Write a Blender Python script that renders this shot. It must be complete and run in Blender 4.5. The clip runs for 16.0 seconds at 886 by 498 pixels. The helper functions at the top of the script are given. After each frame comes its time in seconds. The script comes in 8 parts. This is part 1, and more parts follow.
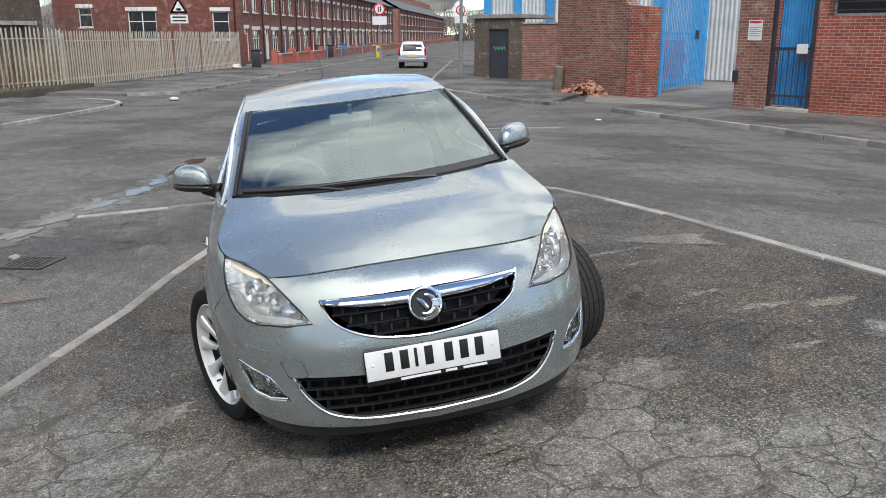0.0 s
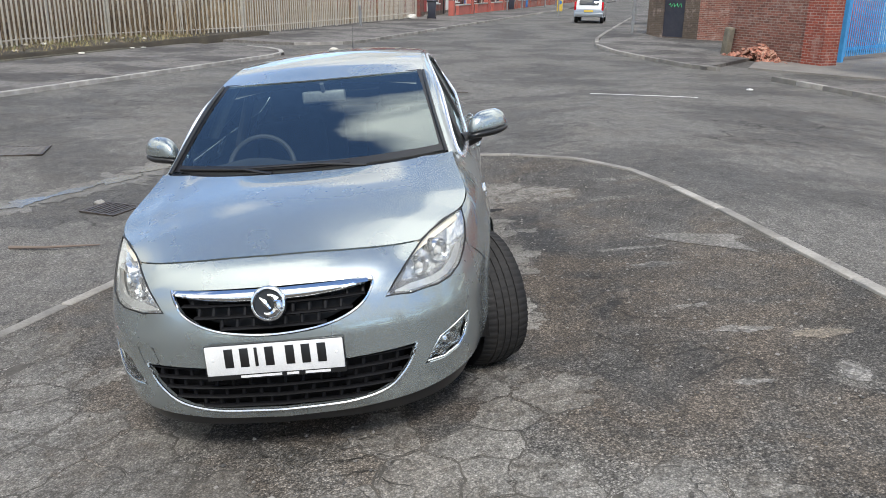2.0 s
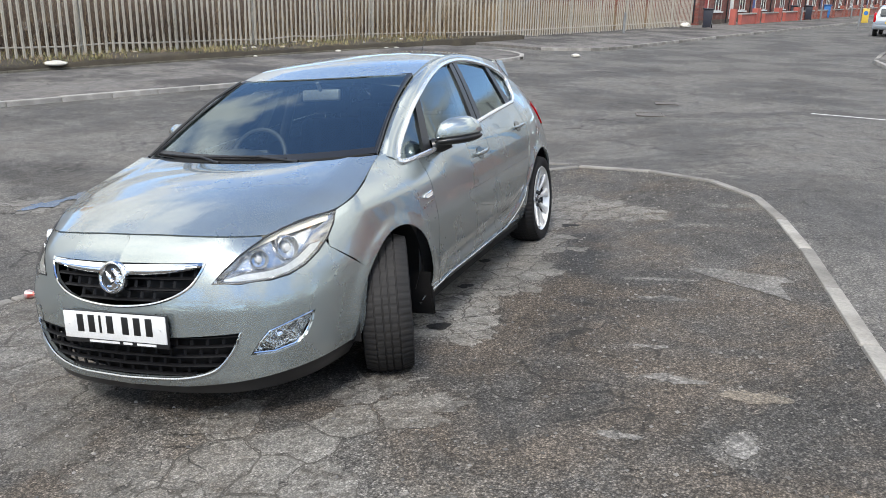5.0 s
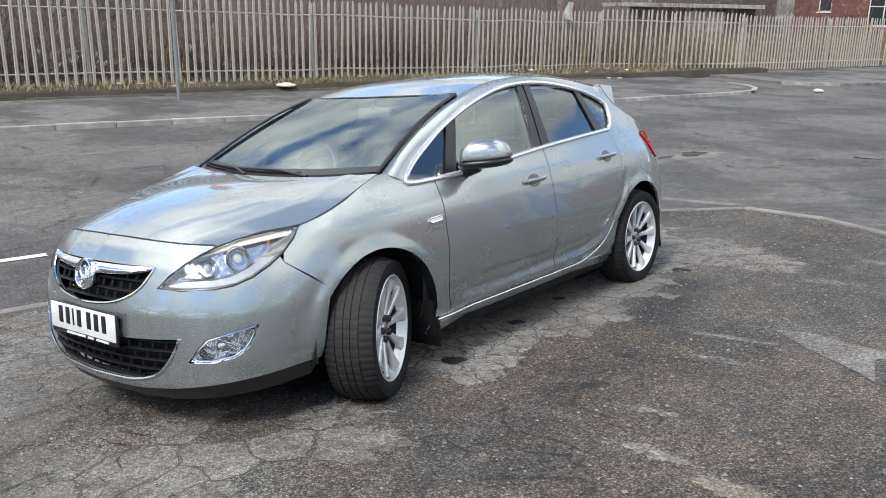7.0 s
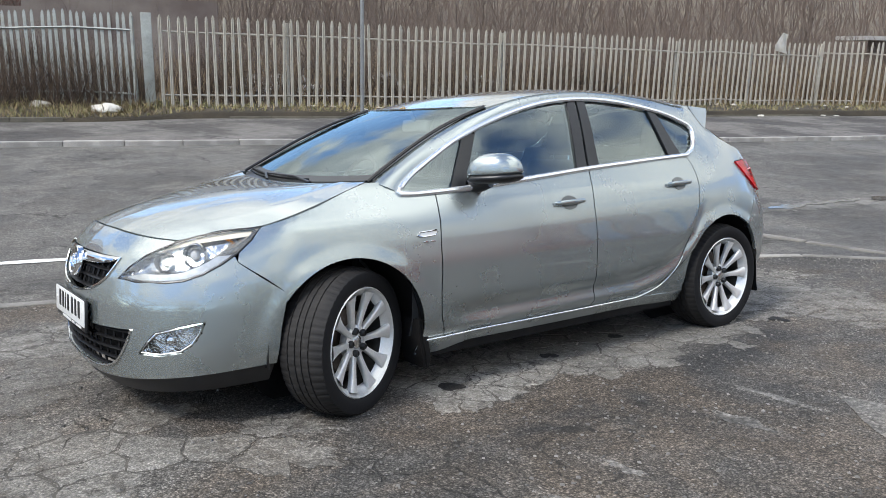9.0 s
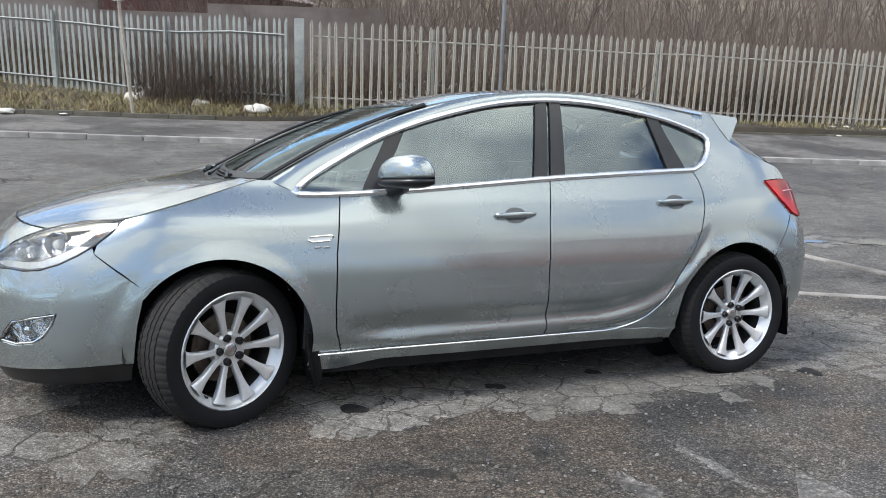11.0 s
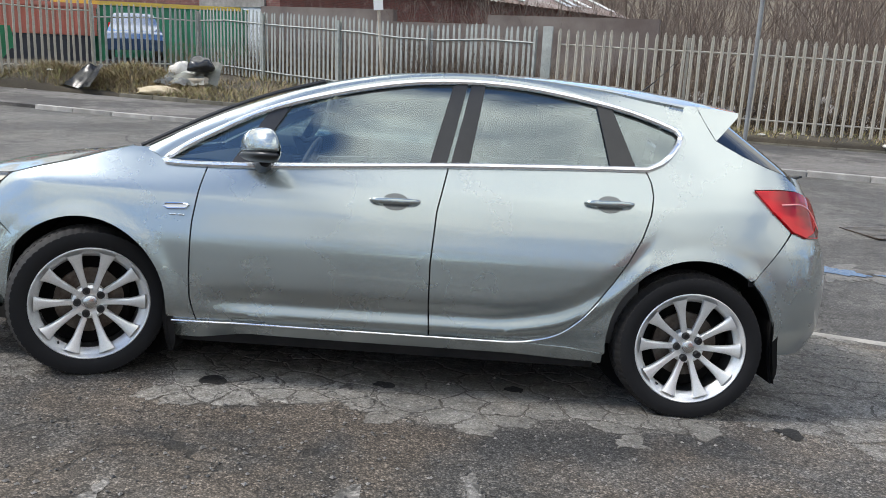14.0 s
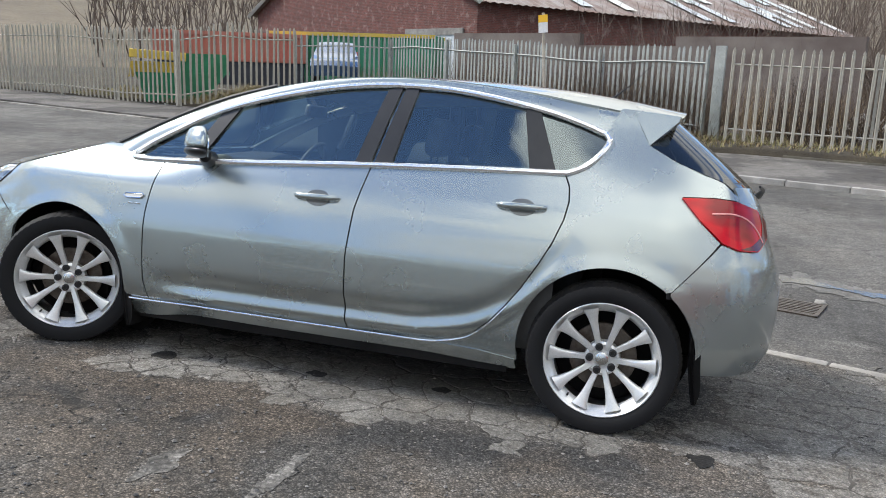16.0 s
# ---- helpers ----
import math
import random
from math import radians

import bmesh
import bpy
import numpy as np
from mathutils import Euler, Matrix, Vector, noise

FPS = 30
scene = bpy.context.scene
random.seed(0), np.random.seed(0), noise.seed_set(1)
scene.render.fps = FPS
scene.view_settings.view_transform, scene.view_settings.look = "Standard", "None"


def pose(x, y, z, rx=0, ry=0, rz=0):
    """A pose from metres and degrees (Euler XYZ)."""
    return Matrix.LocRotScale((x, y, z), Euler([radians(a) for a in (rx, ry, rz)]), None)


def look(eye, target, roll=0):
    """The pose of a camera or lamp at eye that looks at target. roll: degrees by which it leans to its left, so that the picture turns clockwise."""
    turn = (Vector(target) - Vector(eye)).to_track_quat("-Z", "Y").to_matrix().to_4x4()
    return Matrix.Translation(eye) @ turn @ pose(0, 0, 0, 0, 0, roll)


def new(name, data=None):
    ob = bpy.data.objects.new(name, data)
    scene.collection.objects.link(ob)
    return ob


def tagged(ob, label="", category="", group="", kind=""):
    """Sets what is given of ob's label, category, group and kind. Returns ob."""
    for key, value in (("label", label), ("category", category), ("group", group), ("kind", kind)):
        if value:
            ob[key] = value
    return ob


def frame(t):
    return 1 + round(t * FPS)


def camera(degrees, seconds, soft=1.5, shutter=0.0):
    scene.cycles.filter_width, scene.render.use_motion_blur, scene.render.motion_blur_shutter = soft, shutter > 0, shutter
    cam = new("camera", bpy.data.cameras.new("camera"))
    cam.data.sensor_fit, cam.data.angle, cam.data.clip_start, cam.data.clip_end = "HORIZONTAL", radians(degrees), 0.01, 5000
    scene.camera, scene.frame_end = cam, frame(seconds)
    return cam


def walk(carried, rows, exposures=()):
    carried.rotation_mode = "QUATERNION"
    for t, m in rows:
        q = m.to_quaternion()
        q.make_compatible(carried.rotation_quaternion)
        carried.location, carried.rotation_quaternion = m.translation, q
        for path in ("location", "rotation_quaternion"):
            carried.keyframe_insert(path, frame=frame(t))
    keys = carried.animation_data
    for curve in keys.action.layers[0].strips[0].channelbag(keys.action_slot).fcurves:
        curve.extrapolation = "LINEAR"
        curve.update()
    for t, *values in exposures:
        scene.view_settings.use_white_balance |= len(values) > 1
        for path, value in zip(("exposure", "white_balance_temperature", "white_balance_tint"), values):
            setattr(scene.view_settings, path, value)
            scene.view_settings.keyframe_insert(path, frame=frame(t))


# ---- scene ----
cam = camera(56.8, 16.0, 0.9)
# the parking bay slopes: LEVEL turns its plane, in which the path is given, upright
LEVEL = Matrix((
                (0.995181, 0.000000, -0.098057, 0),
                (0.003334, 0.999422, 0.033836, 0),
                (0.098000, -0.034000, 0.994605, 0),
                (0, 0, 0, 1)))
PATH = [
    (0, (-0.49, -5.206, 1.643), (-0.114, -3.302, 1.16), -6.3),
    (0.5, (-0.152, -5.187, 1.675), (0.112, -3.269, 1.173), -5.9),
    (1, (0.123, -5.118, 1.668), (0.238, -3.192, 1.141), -5.6),
    (1.5, (0.421, -5.095, 1.677), (0.433, -3.171, 1.133), -5.3),
    (2, (0.762, -5.149, 1.681), (0.697, -3.227, 1.131), -5.1),
    (2.5, (1.02, -5.104, 1.662), (0.86, -3.188, 1.111), -4.9),
    (3, (1.292, -5.027, 1.69), (0.978, -3.127, 1.151), -4.7),
    (3.5, (1.641, -5.029, 1.64), (1.17, -3.156, 1.117), -4.3),
    (4, (1.919, -5.001, 1.604), (1.338, -3.157, 1.095), -4.0),
    (4.5, (2.194, -4.9, 1.574), (1.547, -3.075, 1.073), -3.8),
    (4.7, (2.291, -4.864, 1.564), (1.624, -3.045, 1.068), -3.7),
    (6.8, (3.271, -4.086, 1.432), (2.109, -2.509, 1.031), -2.5),
    (7, (3.338, -4.007, 1.423), (2.117, -2.47, 1.035), -2.3),
    (7.5, (3.427, -3.746, 1.417), (2.107, -2.29, 1.047), -1.8),
    (8, (3.54, -3.569, 1.355), (2.134, -2.188, 1.016), -1.4),
    (8.5, (3.756, -3.393, 1.313), (2.258, -2.105, 1.0), -1.0),
    (9, (3.917, -3.116, 1.284), (2.328, -1.938, 0.987), -0.5),
    (9.2, (3.961, -3.013, 1.285), (2.347, -1.869, 0.991), -0.3),
    (11.3, (4.229, -1.638, 1.226), (2.385, -0.914, 0.952), 1.9),
    (11.5, (4.236, -1.513, 1.219), (2.375, -0.833, 0.945), 2.1),
    (12, (4.216, -1.164, 1.224), (2.319, -0.593, 0.953), 2.6),
    (12.5, (4.285, -0.829, 1.206), (2.356, -0.379, 0.932), 3.1),
    (13, (4.345, -0.509, 1.203), (2.392, -0.176, 0.93), 3.7),
    (13.5, (4.326, -0.194, 1.21), (2.356, 0.018, 0.936), 4.2),
    (14, (4.397, 0.112, 1.184), (2.417, 0.17, 0.907), 4.4),
    (14.5, (4.429, 0.431, 1.184), (2.452, 0.32, 0.901), 4.5),
    (15, (4.397, 0.739, 1.198), (2.433, 0.477, 0.929), 4.6),
    (15.5, (4.412, 1.107, 1.188), (2.467, 0.722, 0.93), 5.0),
    (16, (4.344, 1.437, 1.181), (2.415, 0.977, 0.923), 5.2),
]
walk(cam, [(t, LEVEL @ look(eye, target, roll)) for t, eye, target, roll in PATH], [(0.0, 0.26, 6500, 10), (1.5, 0.38, 6500, 10), (3.0, 0.54, 6550, 10), (7.0, 0.53, 6400, 10), (11.5, 0.47, 6350, 10), (16.0, 0.50, 6500, 10)])

# ---- sky, sun, exposure ----
SUN_TURN, SUN_UP = 174.0, 50.0
world = bpy.data.worlds.new("sky")
scene.world = world
world.use_nodes = True
wn, wl = world.node_tree.nodes, world.node_tree.links
wn.clear()


def wnode(kind, **vals):
    n = wn.new(kind)
    for k, v in vals.items():
        n.inputs[k].default_value = v
    return n


sky = wn.new("ShaderNodeTexSky")
sky.sky_type, sky.sun_disc = "NISHITA", False
sky.air_density, sky.dust_density, sky.ozone_density = 0.75, 0.0, 2.0
sky.sun_elevation, sky.sun_rotation = radians(SUN_UP), radians(SUN_TURN)
wco = wn.new("ShaderNodeTexCoord")
wsep = wn.new("ShaderNodeSeparateXYZ")
wl.new(wco.outputs["Generated"], wsep.inputs[0])
# clouds lie on a flat layer: direction over its height
wz = wn.new("ShaderNodeMath")
wz.operation = "MAXIMUM"
wl.new(wsep.outputs[2], wz.inputs[0])
wz.inputs[1].default_value = 0.0
wadd = wn.new("ShaderNodeMath")
wadd.operation = "ADD"
wl.new(wz.outputs[0], wadd.inputs[0])
wadd.inputs[1].default_value = 0.18
wdiv = wn.new("ShaderNodeVectorMath")
wdiv.operation = "DIVIDE"
wl.new(wco.outputs["Generated"], wdiv.inputs[0])
wcomb = wn.new("ShaderNodeCombineXYZ")
for k in range(3):
    wl.new(wadd.outputs[0], wcomb.inputs[k])
wl.new(wcomb.outputs[0], wdiv.inputs[1])
cloud = wnode("ShaderNodeTexNoise", Scale=1.4, Detail=6.0, Roughness=0.5, Distortion=0.3)
drift = wn.new("ShaderNodeVectorMath")
drift.operation = "ADD"
drift.inputs[1].default_value = (4.82, -17.56, 10.17)
wl.new(wdiv.outputs[0], drift.inputs[0])
wl.new(drift.outputs[0], cloud.inputs["Vector"])
cover = wn.new("ShaderNodeValToRGB")
cover.color_ramp.elements[0].position, cover.color_ramp.elements[1].position = 0.49, 0.57
# the clouds close up towards the horizon
low = wn.new("ShaderNodeMath")
low.operation = "MULTIPLY_ADD"
wl.new(wz.outputs[0], low.inputs[0])
low.inputs[1].default_value, low.inputs[2].default_value = -0.06, 0.085
pile = wn.new("ShaderNodeMath")
pile.operation = "ADD"
wl.new(cloud.outputs["Fac"], pile.inputs[0])
wl.new(low.outputs[0], pile.inputs[1])
wl.new(pile.outputs[0], cover.inputs[0])
shade = wnode("ShaderNodeTexNoise", Scale=2.4, Detail=6.0, Roughness=0.6)
wl.new(wdiv.outputs[0], shade.inputs["Vector"])
tone = wn.new("ShaderNodeValToRGB")
tone.color_ramp.elements[0].position, tone.color_ramp.elements[1].position = 0.3, 0.7
tone.color_ramp.elements[0].color, tone.color_ramp.elements[1].color = (6.2, 6.7, 7.3, 1), (18.5, 18.2, 16.6, 1)
wl.new(shade.outputs["Fac"], tone.inputs[0])
wmix = wn.new("ShaderNodeMix")
wmix.data_type = "RGBA"
wl.new(cover.outputs[0], wmix.inputs[0])
blue = wn.new("ShaderNodeVectorMath")
blue.operation = "SCALE"
blue.inputs["Scale"].default_value = 1.5
wl.new(sky.outputs[0], blue.inputs[0])
wl.new(blue.outputs[0], wmix.inputs[6])
# the low clouds stand behind haze
haze = wn.new("ShaderNodeMapRange")
haze.inputs["From Min"].default_value, haze.inputs["From Max"].default_value = 0.05, 0.85
haze.inputs["To Min"].default_value, haze.inputs["To Max"].default_value = 0.13, 1.05
wl.new(wz.outputs[0], haze.inputs["Value"])
dim = wn.new("ShaderNodeVectorMath")
dim.operation = "SCALE"
wl.new(tone.outputs[0], dim.inputs[0])
wl.new(haze.outputs[0], dim.inputs["Scale"])
wl.new(dim.outputs[0], wmix.inputs[7])
wbg = wnode("ShaderNodeBackground", Strength=0.15)
wl.new(wmix.outputs[2], wbg.inputs[0])
wout = wn.new("ShaderNodeOutputWorld")
wl.new(wbg.outputs[0], wout.inputs[0])
sun_data = bpy.data.lights.new("sun", "SUN")
sun_data.energy, sun_data.angle, sun_data.color = 2.7, radians(14), (1.0, 0.96, 0.90)
sun = new("sun", sun_data)
sd = Vector((math.sin(radians(SUN_TURN)) * math.cos(radians(SUN_UP)), math.cos(radians(SUN_TURN)) * math.cos(radians(SUN_UP)), math.sin(radians(SUN_UP))))
sun.matrix_world = look(sd * 50, (0, 0, 0))

# ---- materials ----
def material(name, color=(0.5, 0.5, 0.5), rough=0.6, metal=0.0, **extra):
    m = bpy.data.materials.new(name)
    m.use_nodes = True
    b = m.node_tree.nodes["Principled BSDF"]
    b.inputs["Base Color"].default_value = (*color, 1)
    b.inputs["Roughness"].default_value, b.inputs["Metallic"].default_value = rough, metal
    for k, v in extra.items():
        b.inputs[k.replace("_", " ")].default_value = v
    return m


class Nodes:
    """Short hand for the node tree of one material, in metres of the object or the world."""

    def __init__(self, m, world=False):
        self.t, self.b = m.node_tree, m.node_tree.nodes["Principled BSDF"]
        if world:
            self.co = self.t.nodes.new("ShaderNodeNewGeometry").outputs["Position"]
        else:
            self.co = self.t.nodes.new("ShaderNodeTexCoord").outputs["Object"]

    def link(self, a, b):
        self.t.links.new(a, b)

    def node(self, kind, **vals):
        n = self.t.nodes.new(kind)
        for k, v in vals.items():
            n.inputs[k].default_value = v
        return n

    def noise(self, scale, detail=5.0, rough=0.6, stretch=None, **vals):
        n = self.node("ShaderNodeTexNoise", Scale=scale, Detail=detail, Roughness=rough, **vals)
        co = self.co
        if stretch:
            mp = self.node("ShaderNodeMapping")
            mp.inputs["Scale"].default_value = stretch
            self.link(co, mp.inputs[0])
            co = mp.outputs[0]
        self.link(co, n.inputs["Vector"])
        return n.outputs["Fac"]

    def cells(self, scale, feature="F1", jitter=None, stretch=None):
        n = self.node("ShaderNodeTexVoronoi", Scale=scale)
        n.feature = feature
        co = self.co
        if stretch:
            mp = self.node("ShaderNodeMapping")
            mp.inputs["Scale"].default_value = stretch
            self.link(co, mp.inputs[0])
            co = mp.outputs[0]
        if jitter is not None:
            add = self.node("ShaderNodeVectorMath")
            add.operation = "ADD"
            wob = self.node("ShaderNodeTexNoise", Scale=jitter[0], Detail=4.0)
            self.link(self.co, wob.inputs["Vector"])
            sc = self.node("ShaderNodeVectorMath")
            sc.operation = "SCALE"
            sc.inputs["Scale"].default_value = jitter[1]
            self.link(wob.outputs["Color"], sc.inputs[0])
            self.link(co, add.inputs[0])
            self.link(sc.outputs[0], add.inputs[1])
            co = add.outputs[0]
        self.link(co, n.inputs["Vector"])
        return n.outputs["Distance"]

    def ramp(self, fac, *stops):
        r = self.t.nodes.new("ShaderNodeValToRGB")
        while len(r.color_ramp.elements) < len(stops):
            r.color_ramp.elements.new(0.5)
        for e, (p, c) in zip(r.color_ramp.elements, stops):
            e.position = p
            e.color = (c, c, c, 1) if isinstance(c, (int, float)) else (*c, 1)
        self.link(fac, r.inputs[0])
        return r.outputs[0]

    def mix(self, fac, a, b, mode="MIX"):
        n = self.t.nodes.new("ShaderNodeMix")
        n.data_type, n.blend_type = "RGBA", mode
        for sock, v in ((n.inputs[0], fac), (n.inputs[6], a), (n.inputs[7], b)):
            if isinstance(v, (int, float)):
                sock.default_value = v if sock.type == "VALUE" else (v, v, v, 1)
            elif isinstance(v, tuple):
                sock.default_value = (*v, 1)
            else:
                self.link(v, sock)
        return n.outputs[2]

    def math(self, op, a, b, c=None):
        n = self.t.nodes.new("ShaderNodeMath")
        n.operation = op
        for sock, v in zip(n.inputs, (a, b, c)):
            if isinstance(v, (int, float)):
                sock.default_value = v
            elif v is not None:
                self.link(v, sock)
        return n.outputs[0]

    def random(self):
        return self.t.nodes.new("ShaderNodeObjectInfo").outputs["Random"]

    def island(self):
        return self.t.nodes.new("ShaderNodeNewGeometry").outputs["Random Per Island"]

    def color(self, c):
        self.link(c, self.b.inputs["Base Color"])

    def rough(self, r):
        self.link(r, self.b.inputs["Roughness"])

    def bump(self, h, strength=0.4, dist=0.01):
        n = self.node("ShaderNodeBump", Strength=strength, Distance=dist)
        self.link(h, n.inputs["Height"])
        self.link(n.outputs[0], self.b.inputs["Normal"])


def mottled(name, a, b, scale=4.0, rough=0.8, metal=0.0, bump=0.3, fine=60.0, dist=0.005, vary=0.0, world=False, **extra):
    """A surface whose colour drifts from a to b in stains and in grain."""
    m = material(name, a, rough, metal, **extra)
    n = Nodes(m, world)
    big, small = n.noise(scale, 6), n.noise(fine, 3)
    c = n.mix(n.ramp(big, (0.35, 0.0), (0.65, 1.0)), a, b)
    c = n.mix(0.35, c, n.ramp(small, (0.3, 0.3), (0.7, 0.75)), "OVERLAY")
    if vary:
        c = n.mix(vary, c, n.ramp(n.random(), (0.0, 0.15), (1.0, 0.85)), "OVERLAY")
    n.color(c)
    n.bump(small, bump, dist)
    return m


def glass_like(name, tint, gloss=0.0, ior=1.5, sheen=(1, 1, 1)):
    m = bpy.data.materials.new(name)
    m.use_nodes = True
    t = m.node_tree
    t.nodes.clear()
    clear, shine = t.nodes.new("ShaderNodeBsdfTransparent"), t.nodes.new("ShaderNodeBsdfGlossy")
    clear.inputs[0].default_value = (*tint, 1)
    shine.inputs["Roughness"].default_value, shine.inputs[0].default_value = gloss, (*sheen, 1)
    fr = t.nodes.new("ShaderNodeFresnel")
    fr.inputs[0].default_value = ior
    mx, out = t.nodes.new("ShaderNodeMixShader"), t.nodes.new("ShaderNodeOutputMaterial")
    t.links.new(fr.outputs[0], mx.inputs[0])
    t.links.new(clear.outputs[0], mx.inputs[1])
    t.links.new(shine.outputs[0], mx.inputs[2])
    t.links.new(mx.outputs[0], out.inputs[0])
    return m


PAINT = material("silver_grey_paint", (0.36, 0.39, 0.40), 0.25, 0.76, Coat_Weight=1.0, Coat_Roughness=0.015, Coat_IOR=1.6)
pn = Nodes(PAINT)
pn.color(pn.mix(pn.ramp(pn.noise(1.7, 4), (0.3, 0.0), (0.7, 1.0)), (0.322, 0.360, 0.360), (0.338, 0.374, 0.372)))
pn.rough(pn.ramp(pn.noise(2.0, 5, 0.6), (0.3, 0.25), (0.7, 0.29)))
CHROME = material("polished_metal", (0.78, 0.79, 0.80), 0.08, 1.0)
SATIN = material("satin_metal", (0.62, 0.63, 0.63), 0.25, 1.0)
TRIM = material("bright_window_trim", (0.86, 0.87, 0.88), 0.22, 0.75)
MIRROR = material("mirror_silver", (0.85, 0.87, 0.87), 0.01, 1.0)
REFLECTOR = mottled("lamp_reflector", (0.70, 0.71, 0.72), (0.50, 0.51, 0.53), 14, 0.18, 0.85, 0.35, 16, 0.014)
FACETS = mottled("faceted_fog_reflector", (0.80, 0.81, 0.82), (0.62, 0.63, 0.64), 10, 0.10, 1.0, 0.9, 34, 0.02)
BEZEL = mottled("grey_lamp_bezel", (0.62, 0.63, 0.63), (0.52, 0.53, 0.53), 10, 0.28, 0.5, 0.1, 60, 0.002)
INDICATOR = mottled("pale_amber_reflector", (0.86, 0.78, 0.64), (0.80, 0.74, 0.64), 12, 0.25, 0.15, 0.3, 30, 0.004)
# brake dust, with the shade inside the rim put into the dark colour
BARREL = mottled("dusty_shaded_inner_rim", (0.085, 0.083, 0.080), (0.045, 0.043, 0.042), 12, 0.45, 0.5)
GLASS = glass_like("tinted_glass", (0.74, 0.88, 0.86), 0.0, 2.35, (0.86, 0.98, 1.0))
DARK_GLASS = glass_like("dark_rear_glass", (0.10, 0.13, 0.15), 0.0, 1.65)
LENS = glass_like("clear_lens", (0.92, 0.93, 0.92), 0.02, 1.45)
LAMP_CLEAR = material("lamp_glass", (0.85, 0.85, 0.83), 0.15, 0.0, Transmission_Weight=0.3)
AMBER = material("amber_glass", (0.8, 0.30, 0.03), 0.2)
RED_LENS = material("red_lens", (0.40, 0.003, 0.006), 0.12, 0.0, Coat_Weight=0.25, Coat_Roughness=0.02, Specular_IOR_Level=0.3)
rn = Nodes(RED_LENS)
rn.color(rn.mix(rn.ramp(rn.noise(5, 2, 0.4, (1.0, 1.0, 2.2)), (0.36, 0.0), (0.54, 1.0)), (0.22, 0.002, 0.005), (0.56, 0.004, 0.009)))
LAMP_GUIDE = material("pale_red_light_guide", (0.80, 0.30, 0.30), 0.2, Coat_Weight=0.6)
SMOKED_RED = material("smoked_red_lens", (0.10, 0.004, 0.006), 0.08, Coat_Weight=0.5)
RED_CORE = mottled("red_reflector", (0.5, 0.02, 0.02), (0.25, 0.01, 0.01), 20, 0.2, 0.3)
BLACK_TRIM = mottled("satin_black_trim", (0.009, 0.009, 0.010), (0.015, 0.015, 0.016), 8, 0.34, 0.0, 0.1, 300, 0.001)
GRILLE_BLACK = material("grille_plastic", (0.006, 0.006, 0.007), 0.5, Specular_IOR_Level=0.22)
RUBBER = mottled("black_rubber", (0.004, 0.004, 0.004), (0.010, 0.009, 0.009), 6, 0.85, 0.0, 0.3, 80, Specular_IOR_Level=0.2)
TYRE = mottled("tyre_rubber", (0.006, 0.006, 0.007), (0.014, 0.013, 0.013), 9, 0.7, 0.0, 0.25, 120, 0.002, Specular_IOR_Level=0.25)
tn = Nodes(TYRE)
tsep = tn.node("ShaderNodeSeparateXYZ")
tn.link(tn.co, tsep.inputs[0])
radius = tn.math("SQRT", tn.math("ADD", tn.math("MULTIPLY", tsep.outputs[1], tsep.outputs[1]), tn.math("MULTIPLY", tsep.outputs[2], tsep.outputs[2])), 0.0)
tn.color(tn.mix(tn.math("MULTIPLY", tn.ramp(tn.math("MULTIPLY_ADD", radius, 10.0, -2.9), (0.20, 0.0), (0.40, 1.0)), tn.noise(14, 5, 0.7)), (0.008, 0.008, 0.009), (0.036, 0.033, 0.030)))
ALLOY = mottled("alloy_metal", (0.74, 0.74, 0.73), (0.62, 0.62, 0.61), 12, 0.30, 0.45, 0.08, 200, 0.001)
STEEL = mottled("worn_steel", (0.16, 0.14, 0.12), (0.08, 0.06, 0.05), 20, 0.5, 0.8)
# darker paint: the shade of a recess is put into the colour
DISH_SHADE = material("handle_recess_shade_paint", (0.10, 0.108, 0.11), 0.35, 0.75, Coat_Weight=1.0)
SEAM = material("dark_seam", (0.03, 0.03, 0.03), 0.6)
PLATE = mottled("plate_white", (0.66, 0.66, 0.65), (0.58, 0.58, 0.57), 12, 0.35, 0.0, 0.02, 300)
INK = material("black_ink", (0.01, 0.01, 0.01), 0.4)
CLOTH = mottled("dark_cloth", (0.032, 0.032, 0.035), (0.050, 0.050, 0.054), 10, 0.9, 0.0, 0.4, 400, 0.002)
INTERIOR = mottled("dark_plastic", (0.035, 0.036, 0.038), (0.055, 0.056, 0.058), 8, 0.6, 0.0, 0.3, 300, 0.001)
LINING = mottled("pale_lining", (0.34, 0.34, 0.32), (0.28, 0.28, 0.26), 6, 0.9)


